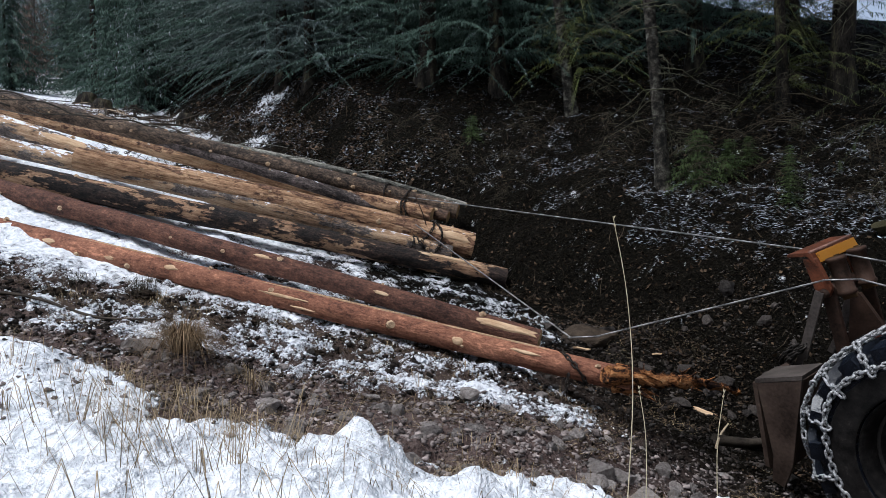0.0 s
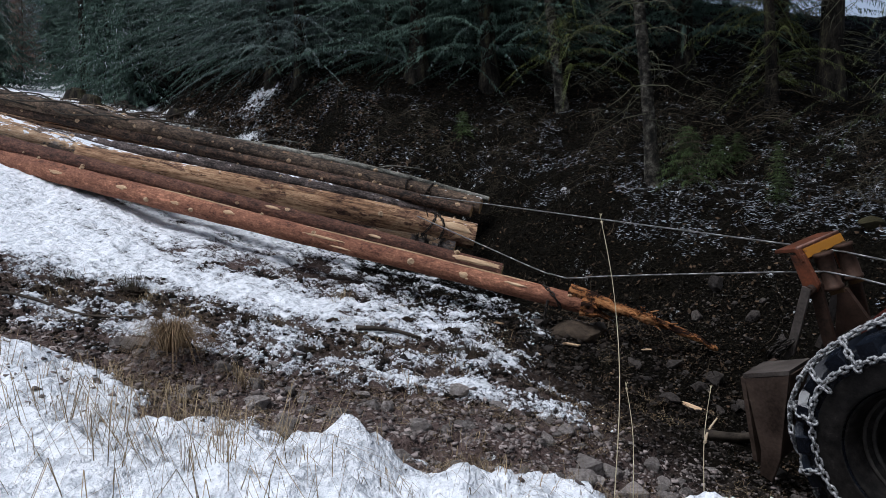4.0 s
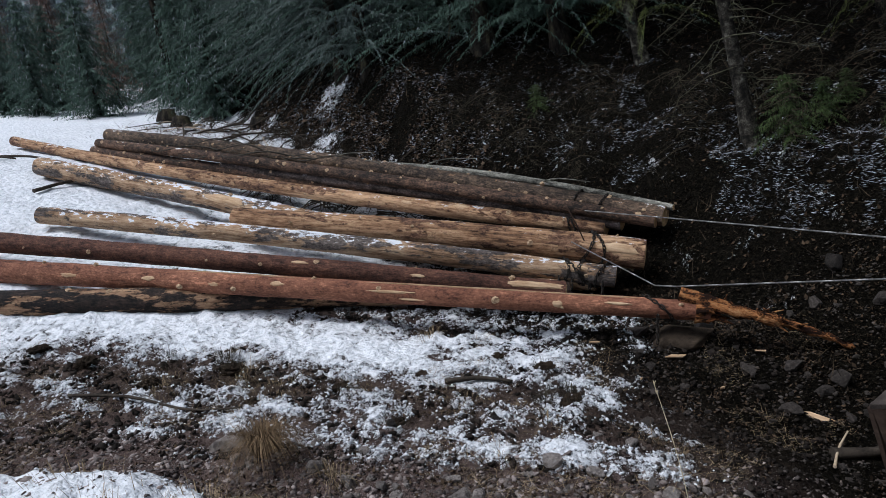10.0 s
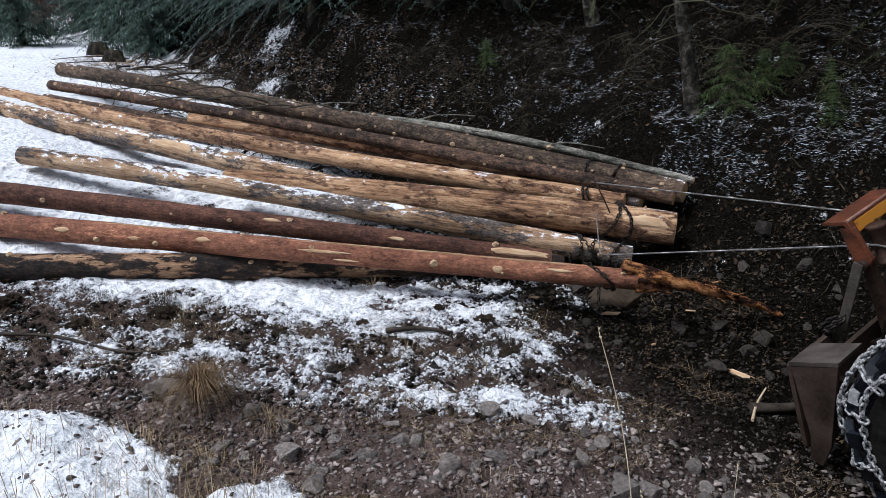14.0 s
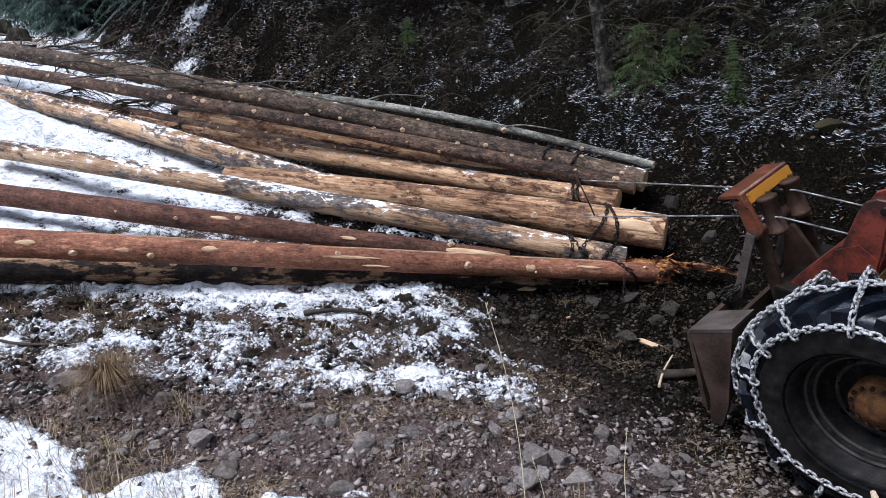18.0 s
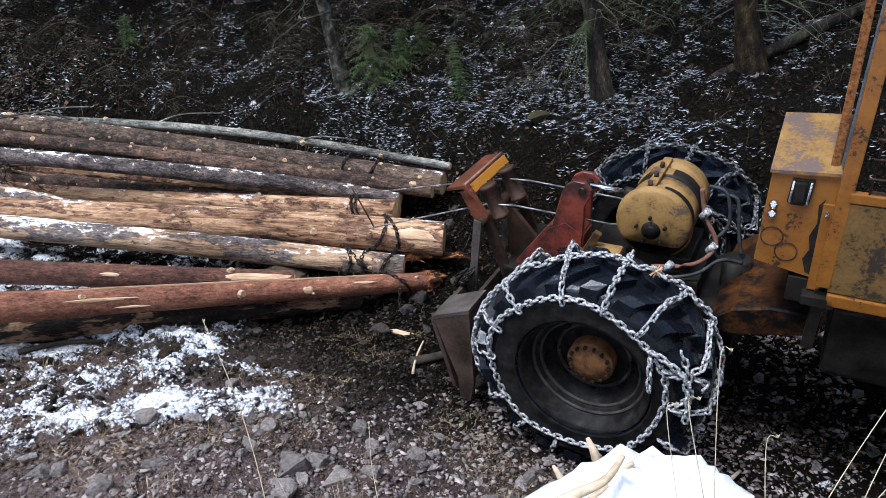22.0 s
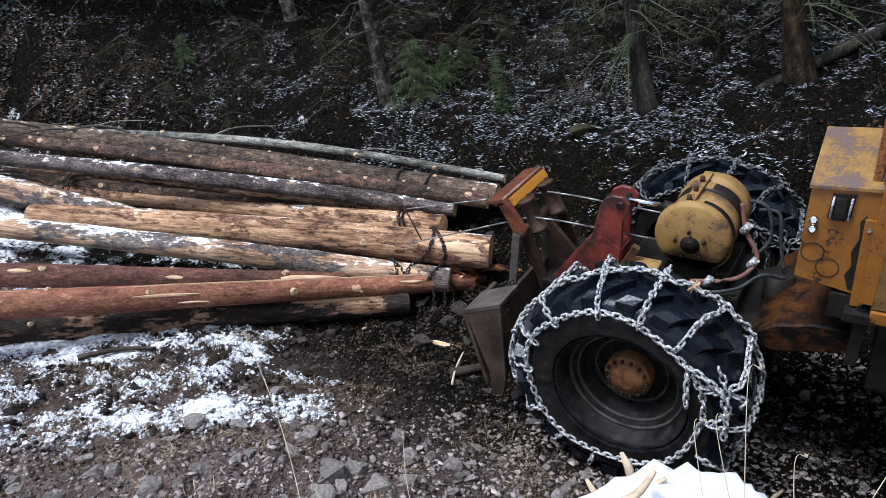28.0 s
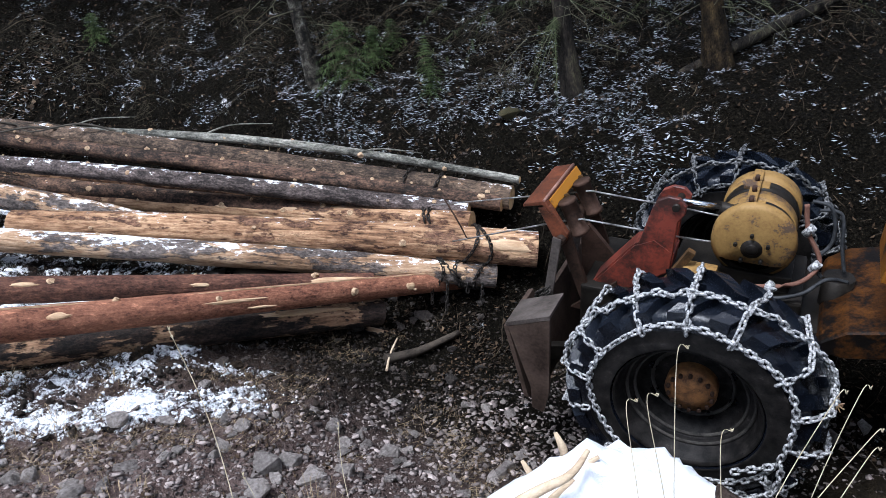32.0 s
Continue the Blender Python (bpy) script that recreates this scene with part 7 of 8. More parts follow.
def motions():
    way = [(0, 0.0), (30.1, 0.0), (30.5, 0.08), (31, 0.29), (31.5, 0.56), (32, 0.81)]
    walk(TRACTOR, [(t, slid(s)) for t, s in way])
    for wheel, y in WHEELS:
        walk(wheel, [(t, Matrix.Translation((0, y, 0)) @ Matrix.Rotation(s / 0.77, 4, "Y")) for t, s in way])
    walk(LOGS["strip"], [
        (0, along(0.54, 4.50, 0.83, 0.867, 0.468, -0.173)),
        (1, along(0.62, 5.36, 1.03, 0.922, 0.195, -0.334)),
        (2, along(0.66, 5.62, 1.08, 0.945, -0.004, -0.328)),
        (5, along(0.72, 6.21, 1.17, 0.876, -0.358, -0.324)),
        (6, along(0.76, 6.16, 1.17, 0.883, -0.330, -0.334)),
        (7, along(0.74, 5.94, 1.17, 0.913, -0.172, -0.371)),
        (8, along(0.75, 5.87, 1.15, 0.920, -0.123, -0.373)),
        (9, along(0.78, 6.05, 1.17, 0.885, -0.268, -0.380)),
        (10, along(0.77, 5.98, 1.16, 0.903, -0.200, -0.380)),
        (11, along(0.80, 6.08, 1.16, 0.889, -0.273, -0.368)),
        (12, along(0.81, 6.07, 1.17, 0.883, -0.275, -0.380)),
        (13, along(0.77, 5.75, 1.15, 0.923, 0.003, -0.386)),
        (15.5, along(0.75, 5.62, 1.12, 0.939, -0.013, -0.343)),
        (16, along(0.75, 5.55, 1.11, 0.933, 0.004, -0.361)),
        (17.2, along(1.25, 6.1, 0.86, 0.8, -0.6, -0.02)),
        (32, along(1.25, 6.1, 0.86, 0.8, -0.6, -0.02)),
    ])
    walk(LOGS["F"], [
        (0, along(-0.46, 8.10, 1.66, 0.971, 0.053, -0.232)),
        (1, along(-0.46, 8.13, 1.69, 0.972, 0.063, -0.225)),
        (2, along(-0.46, 8.22, 1.73, 0.973, 0.074, -0.218)),
        (5, along(-0.25, 8.09, 1.71, 0.976, 0.021, -0.216)),
        (6, along(-0.20, 7.99, 1.66, 0.973, -0.021, -0.228)),
        (7, along(-0.06, 7.85, 1.60, 0.970, -0.058, -0.235)),
        (8, along(0.12, 7.65, 1.53, 0.968, -0.087, -0.235)),
        (9, along(0.27, 7.49, 1.49, 0.966, -0.115, -0.232)),
        (10, along(0.45, 7.27, 1.43, 0.964, -0.139, -0.228)),
        (11, along(0.60, 7.15, 1.41, 0.964, -0.151, -0.218)),
        (12, along(0.79, 6.99, 1.39, 0.966, -0.159, -0.203)),
        (13, along(1.04, 6.76, 1.34, 0.968, -0.170, -0.187)),
        (15.5, along(1.28, 6.53, 1.30, 0.934, -0.300, -0.196)),
        (16, along(1.33, 6.48, 1.28, 0.922, -0.339, -0.186)),
        (17, along(1.51, 6.23, 1.18, 0.908, -0.379, -0.176)),
        (18, along(1.70, 5.99, 1.11, 0.898, -0.405, -0.171)),
        (19, along(1.90, 5.75, 1.03, 0.890, -0.423, -0.171)),
        (20, along(1.93, 5.69, 0.99, 0.885, -0.433, -0.171)),
        (21, along(1.93, 5.69, 0.99, 0.883, -0.436, -0.171)),
        (22, along(1.93, 5.70, 0.98, 0.880, -0.442, -0.172)),
        (23, along(1.92, 5.70, 0.98, 0.877, -0.448, -0.174)),
        (24, along(1.92, 5.69, 0.98, 0.874, -0.454, -0.175)),
        (27, along(1.97, 5.65, 0.96, 0.864, -0.471, -0.175)),
        (28, along(1.97, 5.66, 0.97, 0.861, -0.477, -0.176)),
        (30, along(1.96, 5.65, 0.97, 0.865, -0.471, -0.175)),
        (30.5, along(2.05, 5.57, 0.92, 0.867, -0.467, -0.173)),
        (31, along(2.28, 5.43, 0.91, 0.869, -0.464, -0.172)),
        (31.5, along(2.55, 5.27, 0.89, 0.872, -0.460, -0.171)),
        (32, along(2.78, 5.06, 0.79, 0.874, -0.456, -0.169)),
    ])
    walk(LOGS["A"], [
        (0, along(-0.65, 8.80, 2.03, 0.961, -0.137, -0.241)),
        (1, along(-0.56, 8.77, 2.04, 0.962, -0.140, -0.235)),
        (2, along(-0.46, 8.74, 2.06, 0.963, -0.143, -0.230)),
        (5, along(-0.13, 8.55, 2.03, 0.944, -0.234, -0.232)),
        (6, along(0.00, 8.45, 2.01, 0.928, -0.287, -0.239)),
        (7, along(0.24, 8.11, 1.83, 0.896, -0.367, -0.249)),
        (8, along(0.48, 7.87, 1.77, 0.868, -0.429, -0.250)),
        (9, along(0.58, 7.74, 1.72, 0.855, -0.457, -0.245)),
        (10, along(0.73, 7.59, 1.68, 0.854, -0.460, -0.243)),
        (11, along(0.90, 7.42, 1.66, 0.858, -0.454, -0.241)),
        (12, along(1.04, 7.28, 1.63, 0.858, -0.454, -0.241)),
        (13, along(1.21, 7.08, 1.57, 0.856, -0.458, -0.240)),
        (15.5, along(1.47, 6.81, 1.53, 0.824, -0.514, -0.238)),
        (16, along(1.48, 6.75, 1.52, 0.826, -0.508, -0.243)),
        (17, along(1.52, 6.65, 1.46, 0.830, -0.500, -0.247)),
        (18, along(1.68, 6.50, 1.44, 0.834, -0.493, -0.247)),
        (19, along(1.85, 6.34, 1.39, 0.828, -0.507, -0.239)),
        (20, along(1.88, 6.26, 1.35, 0.799, -0.561, -0.215)),
        (21, along(1.96, 6.18, 1.34, 0.766, -0.614, -0.192)),
        (22, along(2.12, 6.08, 1.34, 0.753, -0.631, -0.188)),
        (23, along(2.15, 6.04, 1.32, 0.753, -0.629, -0.193)),
        (24, along(2.14, 6.03, 1.33, 0.756, -0.625, -0.195)),
        (27, along(2.22, 5.99, 1.34, 0.767, -0.611, -0.196)),
        (28, along(2.22, 6.00, 1.34, 0.771, -0.606, -0.196)),
        (30, along(2.22, 6.01, 1.34, 0.768, -0.612, -0.187)),
        (30.5, along(2.27, 5.93, 1.31, 0.759, -0.624, -0.186)),
        (31, along(2.40, 5.77, 1.26, 0.750, -0.635, -0.185)),
        (31.5, along(2.58, 5.58, 1.20, 0.740, -0.647, -0.183)),
        (32, along(2.76, 5.41, 1.14, 0.731, -0.658, -0.182)),
    ])
    walk(LOGS["E"], [
        (0, along(-0.96, 8.67, 2.04, 0.928, -0.261, -0.264)),
        (1, along(-0.93, 8.71, 2.06, 0.937, -0.243, -0.252)),
        (2, along(-0.89, 8.76, 2.08, 0.945, -0.224, -0.239)),
        (5, along(-0.74, 8.68, 2.00, 0.942, -0.235, -0.239)),
        (6, along(-0.63, 8.58, 1.94, 0.920, -0.306, -0.244)),
        (7, along(-0.43, 8.40, 1.88, 0.900, -0.358, -0.248)),
        (8, along(-0.17, 8.15, 1.77, 0.891, -0.379, -0.250)),
        (9, along(-0.04, 8.03, 1.74, 0.890, -0.381, -0.249)),
        (10, along(0.15, 7.83, 1.70, 0.890, -0.383, -0.246)),
        (11, along(0.27, 7.70, 1.67, 0.891, -0.384, -0.243)),
        (12, along(0.43, 7.53, 1.66, 0.894, -0.376, -0.242)),
        (13, along(0.66, 7.24, 1.58, 0.901, -0.361, -0.241)),
        (15.5, along(0.98, 6.93, 1.53, 0.834, -0.512, -0.206)),
        (16, along(1.04, 6.84, 1.50, 0.830, -0.518, -0.207)),
        (17, along(1.23, 6.60, 1.41, 0.825, -0.525, -0.207)),
        (18, along(1.41, 6.41, 1.36, 0.821, -0.533, -0.203)),
        (19, along(1.60, 6.17, 1.29, 0.813, -0.550, -0.190)),
        (20, along(1.64, 6.09, 1.25, 0.794, -0.584, -0.166)),
        (21, along(1.64, 6.11, 1.25, 0.773, -0.618, -0.144)),
        (22, along(1.64, 6.07, 1.24, 0.760, -0.634, -0.142)),
        (23, along(1.64, 6.08, 1.24, 0.754, -0.639, -0.148)),
        (24, along(1.63, 6.06, 1.24, 0.751, -0.643, -0.152)),
        (27, along(1.66, 6.02, 1.21, 0.747, -0.645, -0.161)),
        (28, along(1.67, 6.03, 1.22, 0.746, -0.646, -0.163)),
        (30, along(1.66, 6.02, 1.22, 0.753, -0.640, -0.153)),
        (30.5, along(1.70, 5.98, 1.20, 0.746, -0.650, -0.148)),
        (31, along(1.90, 5.83, 1.19, 0.738, -0.660, -0.143)),
        (31.5, along(2.13, 5.60, 1.10, 0.730, -0.669, -0.138)),
        (32, along(2.36, 5.42, 1.06, 0.722, -0.679, -0.133)),
    ])
    walk(LOGS["G"], [
        (0, along(-0.72, 7.99, 1.57, 0.969, 0.026, -0.246)),
        (1, along(-0.73, 8.03, 1.58, 0.970, 0.045, -0.240)),
        (2, along(-0.73, 7.99, 1.57, 0.970, 0.064, -0.235)),
        (5, along(-0.49, 8.15, 1.59, 0.956, -0.104, -0.276)),
        (6, along(-0.46, 8.02, 1.53, 0.960, -0.090, -0.265)),
        (7, along(-0.36, 7.66, 1.44, 0.964, -0.075, -0.256)),
        (8, along(-0.19, 7.41, 1.37, 0.966, -0.059, -0.252)),
        (9, along(-0.05, 7.40, 1.35, 0.966, -0.056, -0.252)),
        (10, along(0.12, 7.12, 1.28, 0.965, -0.074, -0.252)),
        (11, along(0.29, 7.06, 1.25, 0.963, -0.097, -0.250)),
        (12, along(0.45, 6.95, 1.22, 0.961, -0.119, -0.248)),
        (13, along(0.63, 6.62, 1.14, 0.958, -0.144, -0.247)),
        (15.5, along(0.87, 6.52, 1.09, 0.949, -0.191, -0.250)),
        (16, along(0.92, 6.45, 1.08, 0.947, -0.206, -0.246)),
        (17, along(1.10, 6.15, 1.01, 0.942, -0.232, -0.244)),
        (18, along(1.32, 5.96, 0.93, 0.931, -0.268, -0.246)),
        (19, along(1.53, 5.77, 0.84, 0.921, -0.302, -0.245)),
        (20, along(1.54, 5.71, 0.80, 0.913, -0.335, -0.234)),
        (21, along(1.53, 5.74, 0.82, 0.904, -0.364, -0.224)),
        (22, along(1.53, 5.74, 0.81, 0.897, -0.382, -0.222)),
        (23, along(1.52, 5.73, 0.81, 0.892, -0.392, -0.225)),
        (24, along(1.52, 5.71, 0.81, 0.890, -0.396, -0.227)),
        (27, along(1.57, 5.69, 0.78, 0.890, -0.395, -0.229)),
        (28, along(1.56, 5.70, 0.80, 0.889, -0.395, -0.230)),
        (30, along(1.56, 5.69, 0.80, 0.896, -0.384, -0.224)),
        (30.5, along(1.65, 5.62, 0.75, 0.896, -0.385, -0.220)),
        (31, along(1.90, 5.53, 0.72, 0.897, -0.386, -0.216)),
        (31.5, along(2.18, 5.38, 0.70, 0.897, -0.387, -0.212)),
        (32, along(2.42, 5.19, 0.61, 0.898, -0.389, -0.208)),
    ])
    walk(LOGS["C"], [
        (0, along(-0.78, 8.70, 1.94, 0.932, -0.244, -0.269)),
        (1, along(-0.69, 8.67, 1.95, 0.936, -0.238, -0.260)),
        (2, along(-0.59, 8.64, 1.97, 0.940, -0.232, -0.251)),
        (5, along(-0.26, 8.45, 1.94, 0.951, -0.214, -0.224)),
        (6, along(-0.13, 8.37, 1.93, 0.929, -0.283, -0.239)),
        (7, along(0.11, 8.05, 1.78, 0.906, -0.341, -0.249)),
        (8, along(0.35, 7.83, 1.72, 0.890, -0.379, -0.251)),
        (9, along(0.46, 7.69, 1.68, 0.883, -0.399, -0.249)),
        (10, along(0.62, 7.54, 1.64, 0.881, -0.404, -0.245)),
        (11, along(0.78, 7.39, 1.61, 0.881, -0.408, -0.240)),
        (12, along(0.92, 7.23, 1.58, 0.880, -0.412, -0.235)),
        (13, along(1.10, 7.04, 1.52, 0.880, -0.416, -0.230)),
        (15.5, along(1.35, 6.74, 1.48, 0.860, -0.453, -0.235)),
        (16, along(1.37, 6.70, 1.47, 0.857, -0.455, -0.239)),
        (17, along(1.41, 6.60, 1.41, 0.856, -0.458, -0.240)),
        (18, along(1.57, 6.45, 1.39, 0.857, -0.459, -0.235)),
        (19, along(1.73, 6.28, 1.34, 0.849, -0.477, -0.228)),
        (20, along(1.76, 6.22, 1.30, 0.822, -0.530, -0.210)),
        (21, along(1.83, 6.15, 1.30, 0.792, -0.581, -0.190)),
        (22, along(1.99, 6.04, 1.29, 0.780, -0.598, -0.187)),
        (23, along(2.03, 6.01, 1.28, 0.778, -0.598, -0.191)),
        (24, along(2.02, 6.00, 1.28, 0.780, -0.595, -0.194)),
        (27, along(2.10, 5.95, 1.29, 0.788, -0.583, -0.198)),
        (28, along(2.10, 5.96, 1.30, 0.791, -0.579, -0.199)),
        (30, along(2.10, 5.97, 1.29, 0.793, -0.580, -0.189)),
        (30.5, along(2.14, 5.90, 1.27, 0.780, -0.597, -0.186)),
        (31, along(2.28, 5.75, 1.22, 0.767, -0.615, -0.184)),
        (31.5, along(2.46, 5.55, 1.16, 0.754, -0.632, -0.181)),
        (32, along(2.65, 5.40, 1.10, 0.740, -0.649, -0.179)),
    ])
    walk(LOGS["D"], [
        (0, along(-1.20, 8.78, 1.97, 0.942, -0.157, -0.298)),
        (1, along(-1.10, 8.79, 1.99, 0.951, -0.136, -0.279)),
        (2, along(-1.01, 8.79, 2.01, 0.959, -0.115, -0.260)),
        (5, along(-0.67, 8.62, 1.98, 0.978, -0.051, -0.202)),
        (6, along(-0.52, 8.54, 1.97, 0.953, -0.193, -0.234)),
        (7, along(-0.26, 8.26, 1.83, 0.918, -0.307, -0.253)),
        (8, along(-0.00, 8.05, 1.77, 0.895, -0.366, -0.254)),
        (9, along(0.15, 7.90, 1.73, 0.888, -0.388, -0.248)),
        (10, along(0.31, 7.75, 1.69, 0.882, -0.406, -0.242)),
        (11, along(0.48, 7.61, 1.66, 0.869, -0.438, -0.232)),
        (12, along(0.63, 7.44, 1.62, 0.858, -0.464, -0.220)),
        (13, along(0.82, 7.21, 1.55, 0.854, -0.478, -0.207)),
        (15.5, along(1.08, 6.92, 1.48, 0.822, -0.531, -0.206)),
        (16, along(1.09, 6.88, 1.46, 0.816, -0.538, -0.213)),
        (17, along(1.13, 6.78, 1.40, 0.809, -0.547, -0.215)),
        (18, along(1.30, 6.62, 1.37, 0.802, -0.560, -0.210)),
        (19, along(1.47, 6.45, 1.33, 0.799, -0.567, -0.203)),
        (20, along(1.49, 6.39, 1.29, 0.811, -0.552, -0.195)),
        (21, along(1.57, 6.35, 1.30, 0.825, -0.532, -0.188)),
        (22, along(1.74, 6.23, 1.30, 0.826, -0.531, -0.189)),
        (23, along(1.76, 6.18, 1.29, 0.822, -0.537, -0.192)),
        (24, along(1.76, 6.18, 1.28, 0.821, -0.536, -0.194)),
        (27, along(1.84, 6.14, 1.28, 0.827, -0.527, -0.198)),
        (28, along(1.84, 6.15, 1.30, 0.828, -0.523, -0.200)),
        (30, along(1.84, 6.16, 1.29, 0.834, -0.518, -0.191)),
        (30.5, along(1.89, 6.09, 1.27, 0.822, -0.538, -0.187)),
        (31, along(2.03, 5.92, 1.22, 0.810, -0.557, -0.183)),
        (31.5, along(2.22, 5.72, 1.17, 0.797, -0.577, -0.179)),
        (32, along(2.39, 5.54, 1.11, 0.784, -0.595, -0.175)),
    ])
    walk(LOGS["L2"], [
        (0, along(0.02, 5.45, 0.96, 0.936, -0.260, -0.236)),
        (1, along(0.12, 6.24, 1.14, 0.960, -0.166, -0.225)),
        (2, along(0.10, 6.80, 1.30, 0.968, -0.144, -0.204)),
        (5, along(-0.42, 7.10, 1.40, 0.954, -0.144, -0.264)),
        (6, along(-0.78, 6.91, 1.45, 0.967, -0.084, -0.240)),
        (7, along(-0.71, 6.55, 1.39, 0.972, -0.070, -0.226)),
        (8, along(-0.74, 6.64, 1.41, 0.973, -0.043, -0.228)),
        (9, along(-0.77, 6.74, 1.43, 0.972, -0.022, -0.233)),
        (10, along(-0.38, 6.55, 1.34, 0.973, -0.028, -0.230)),
        (11, along(-0.37, 6.57, 1.34, 0.974, -0.045, -0.224)),
        (12, along(-0.19, 6.41, 1.29, 0.974, -0.055, -0.221)),
        (13, along(-0.01, 6.25, 1.24, 0.974, -0.061, -0.218)),
        (15.5, along(-0.01, 6.25, 1.24, 0.972, -0.091, -0.216)),
        (16, along(0.05, 6.18, 1.21, 0.969, -0.117, -0.218)),
        (17, along(0.18, 6.04, 1.16, 0.965, -0.144, -0.220)),
        (18, along(0.29, 5.85, 1.09, 0.962, -0.160, -0.221)),
        (19, along(0.53, 5.69, 0.97, 0.960, -0.170, -0.222)),
        (20, along(0.52, 5.65, 0.96, 0.959, -0.176, -0.223)),
        (21, along(0.55, 5.66, 0.96, 0.959, -0.172, -0.225)),
        (22, along(0.56, 5.66, 0.95, 0.960, -0.165, -0.227)),
        (23, along(0.56, 5.65, 0.94, 0.961, -0.159, -0.227)),
        (24, along(0.58, 5.68, 0.95, 0.962, -0.156, -0.225)),
        (27, along(0.63, 5.76, 0.97, 0.965, -0.152, -0.215)),
        (28, along(0.65, 5.79, 0.98, 0.966, -0.151, -0.212)),
        (30, along(0.64, 5.76, 0.98, 0.967, -0.147, -0.209)),
        (30.5, along(0.76, 5.77, 0.96, 0.967, -0.149, -0.208)),
        (31, along(0.87, 5.78, 0.95, 0.968, -0.139, -0.210)),
        (31.5, along(1.14, 5.64, 0.84, 0.971, -0.101, -0.218)),
        (32, along(1.40, 5.50, 0.74, 0.972, -0.051, -0.228)),
    ])
    walk(LOGS["P1"], [
        (0, along(-0.10, 7.74, 1.30, 0.972, 0.070, -0.223)),
        (1, along(-0.08, 7.77, 1.33, 0.970, 0.054, -0.236)),
        (2, along(-0.06, 7.80, 1.35, 0.970, 0.030, -0.241)),
        (5, along(-0.98, 8.44, 1.59, 0.965, 0.062, -0.253)),
        (6, along(-0.74, 8.00, 1.46, 0.967, 0.122, -0.222)),
        (7, along(-0.51, 7.57, 1.32, 0.965, 0.176, -0.194)),
        (8, along(-0.45, 7.38, 1.29, 0.960, 0.219, -0.175)),
        (9, along(-0.39, 7.20, 1.25, 0.962, 0.209, -0.176)),
        (10, along(-0.37, 7.12, 1.23, 0.961, 0.219, -0.170)),
        (11, along(-0.26, 7.12, 1.21, 0.957, 0.245, -0.157)),
        (12, along(-0.11, 6.92, 1.17, 0.957, 0.247, -0.150)),
        (13, along(0.04, 6.71, 1.12, 0.963, 0.227, -0.148)),
        (15.5, along(0.31, 6.52, 1.05, 0.975, 0.157, -0.155)),
        (16, along(0.48, 6.36, 0.99, 0.980, 0.117, -0.162)),
        (17, along(0.81, 6.04, 0.88, 0.982, 0.080, -0.169)),
        (18, along(0.83, 5.95, 0.84, 0.982, 0.077, -0.173)),
        (19, along(1.02, 5.72, 0.72, 0.979, 0.099, -0.178)),
        (20, along(0.99, 5.72, 0.73, 0.974, 0.126, -0.190)),
        (21, along(1.08, 5.64, 0.69, 0.969, 0.142, -0.203)),
        (22, along(1.06, 5.64, 0.69, 0.968, 0.139, -0.209)),
        (23, along(1.04, 5.64, 0.69, 0.970, 0.128, -0.209)),
        (24, along(1.07, 5.65, 0.69, 0.971, 0.116, -0.207)),
        (27, along(1.11, 5.66, 0.71, 0.977, 0.075, -0.202)),
        (28, along(1.13, 5.67, 0.71, 0.978, 0.061, -0.200)),
        (30, along(1.17, 5.69, 0.69, 0.974, 0.108, -0.201)),
        (30.5, along(1.25, 5.67, 0.67, 0.973, 0.095, -0.208)),
        (31, along(1.28, 5.65, 0.66, 0.972, 0.090, -0.215)),
        (31.5, along(1.32, 5.48, 0.61, 0.970, 0.103, -0.220)),
        (32, along(1.37, 5.29, 0.55, 0.966, 0.124, -0.225)),
    ])
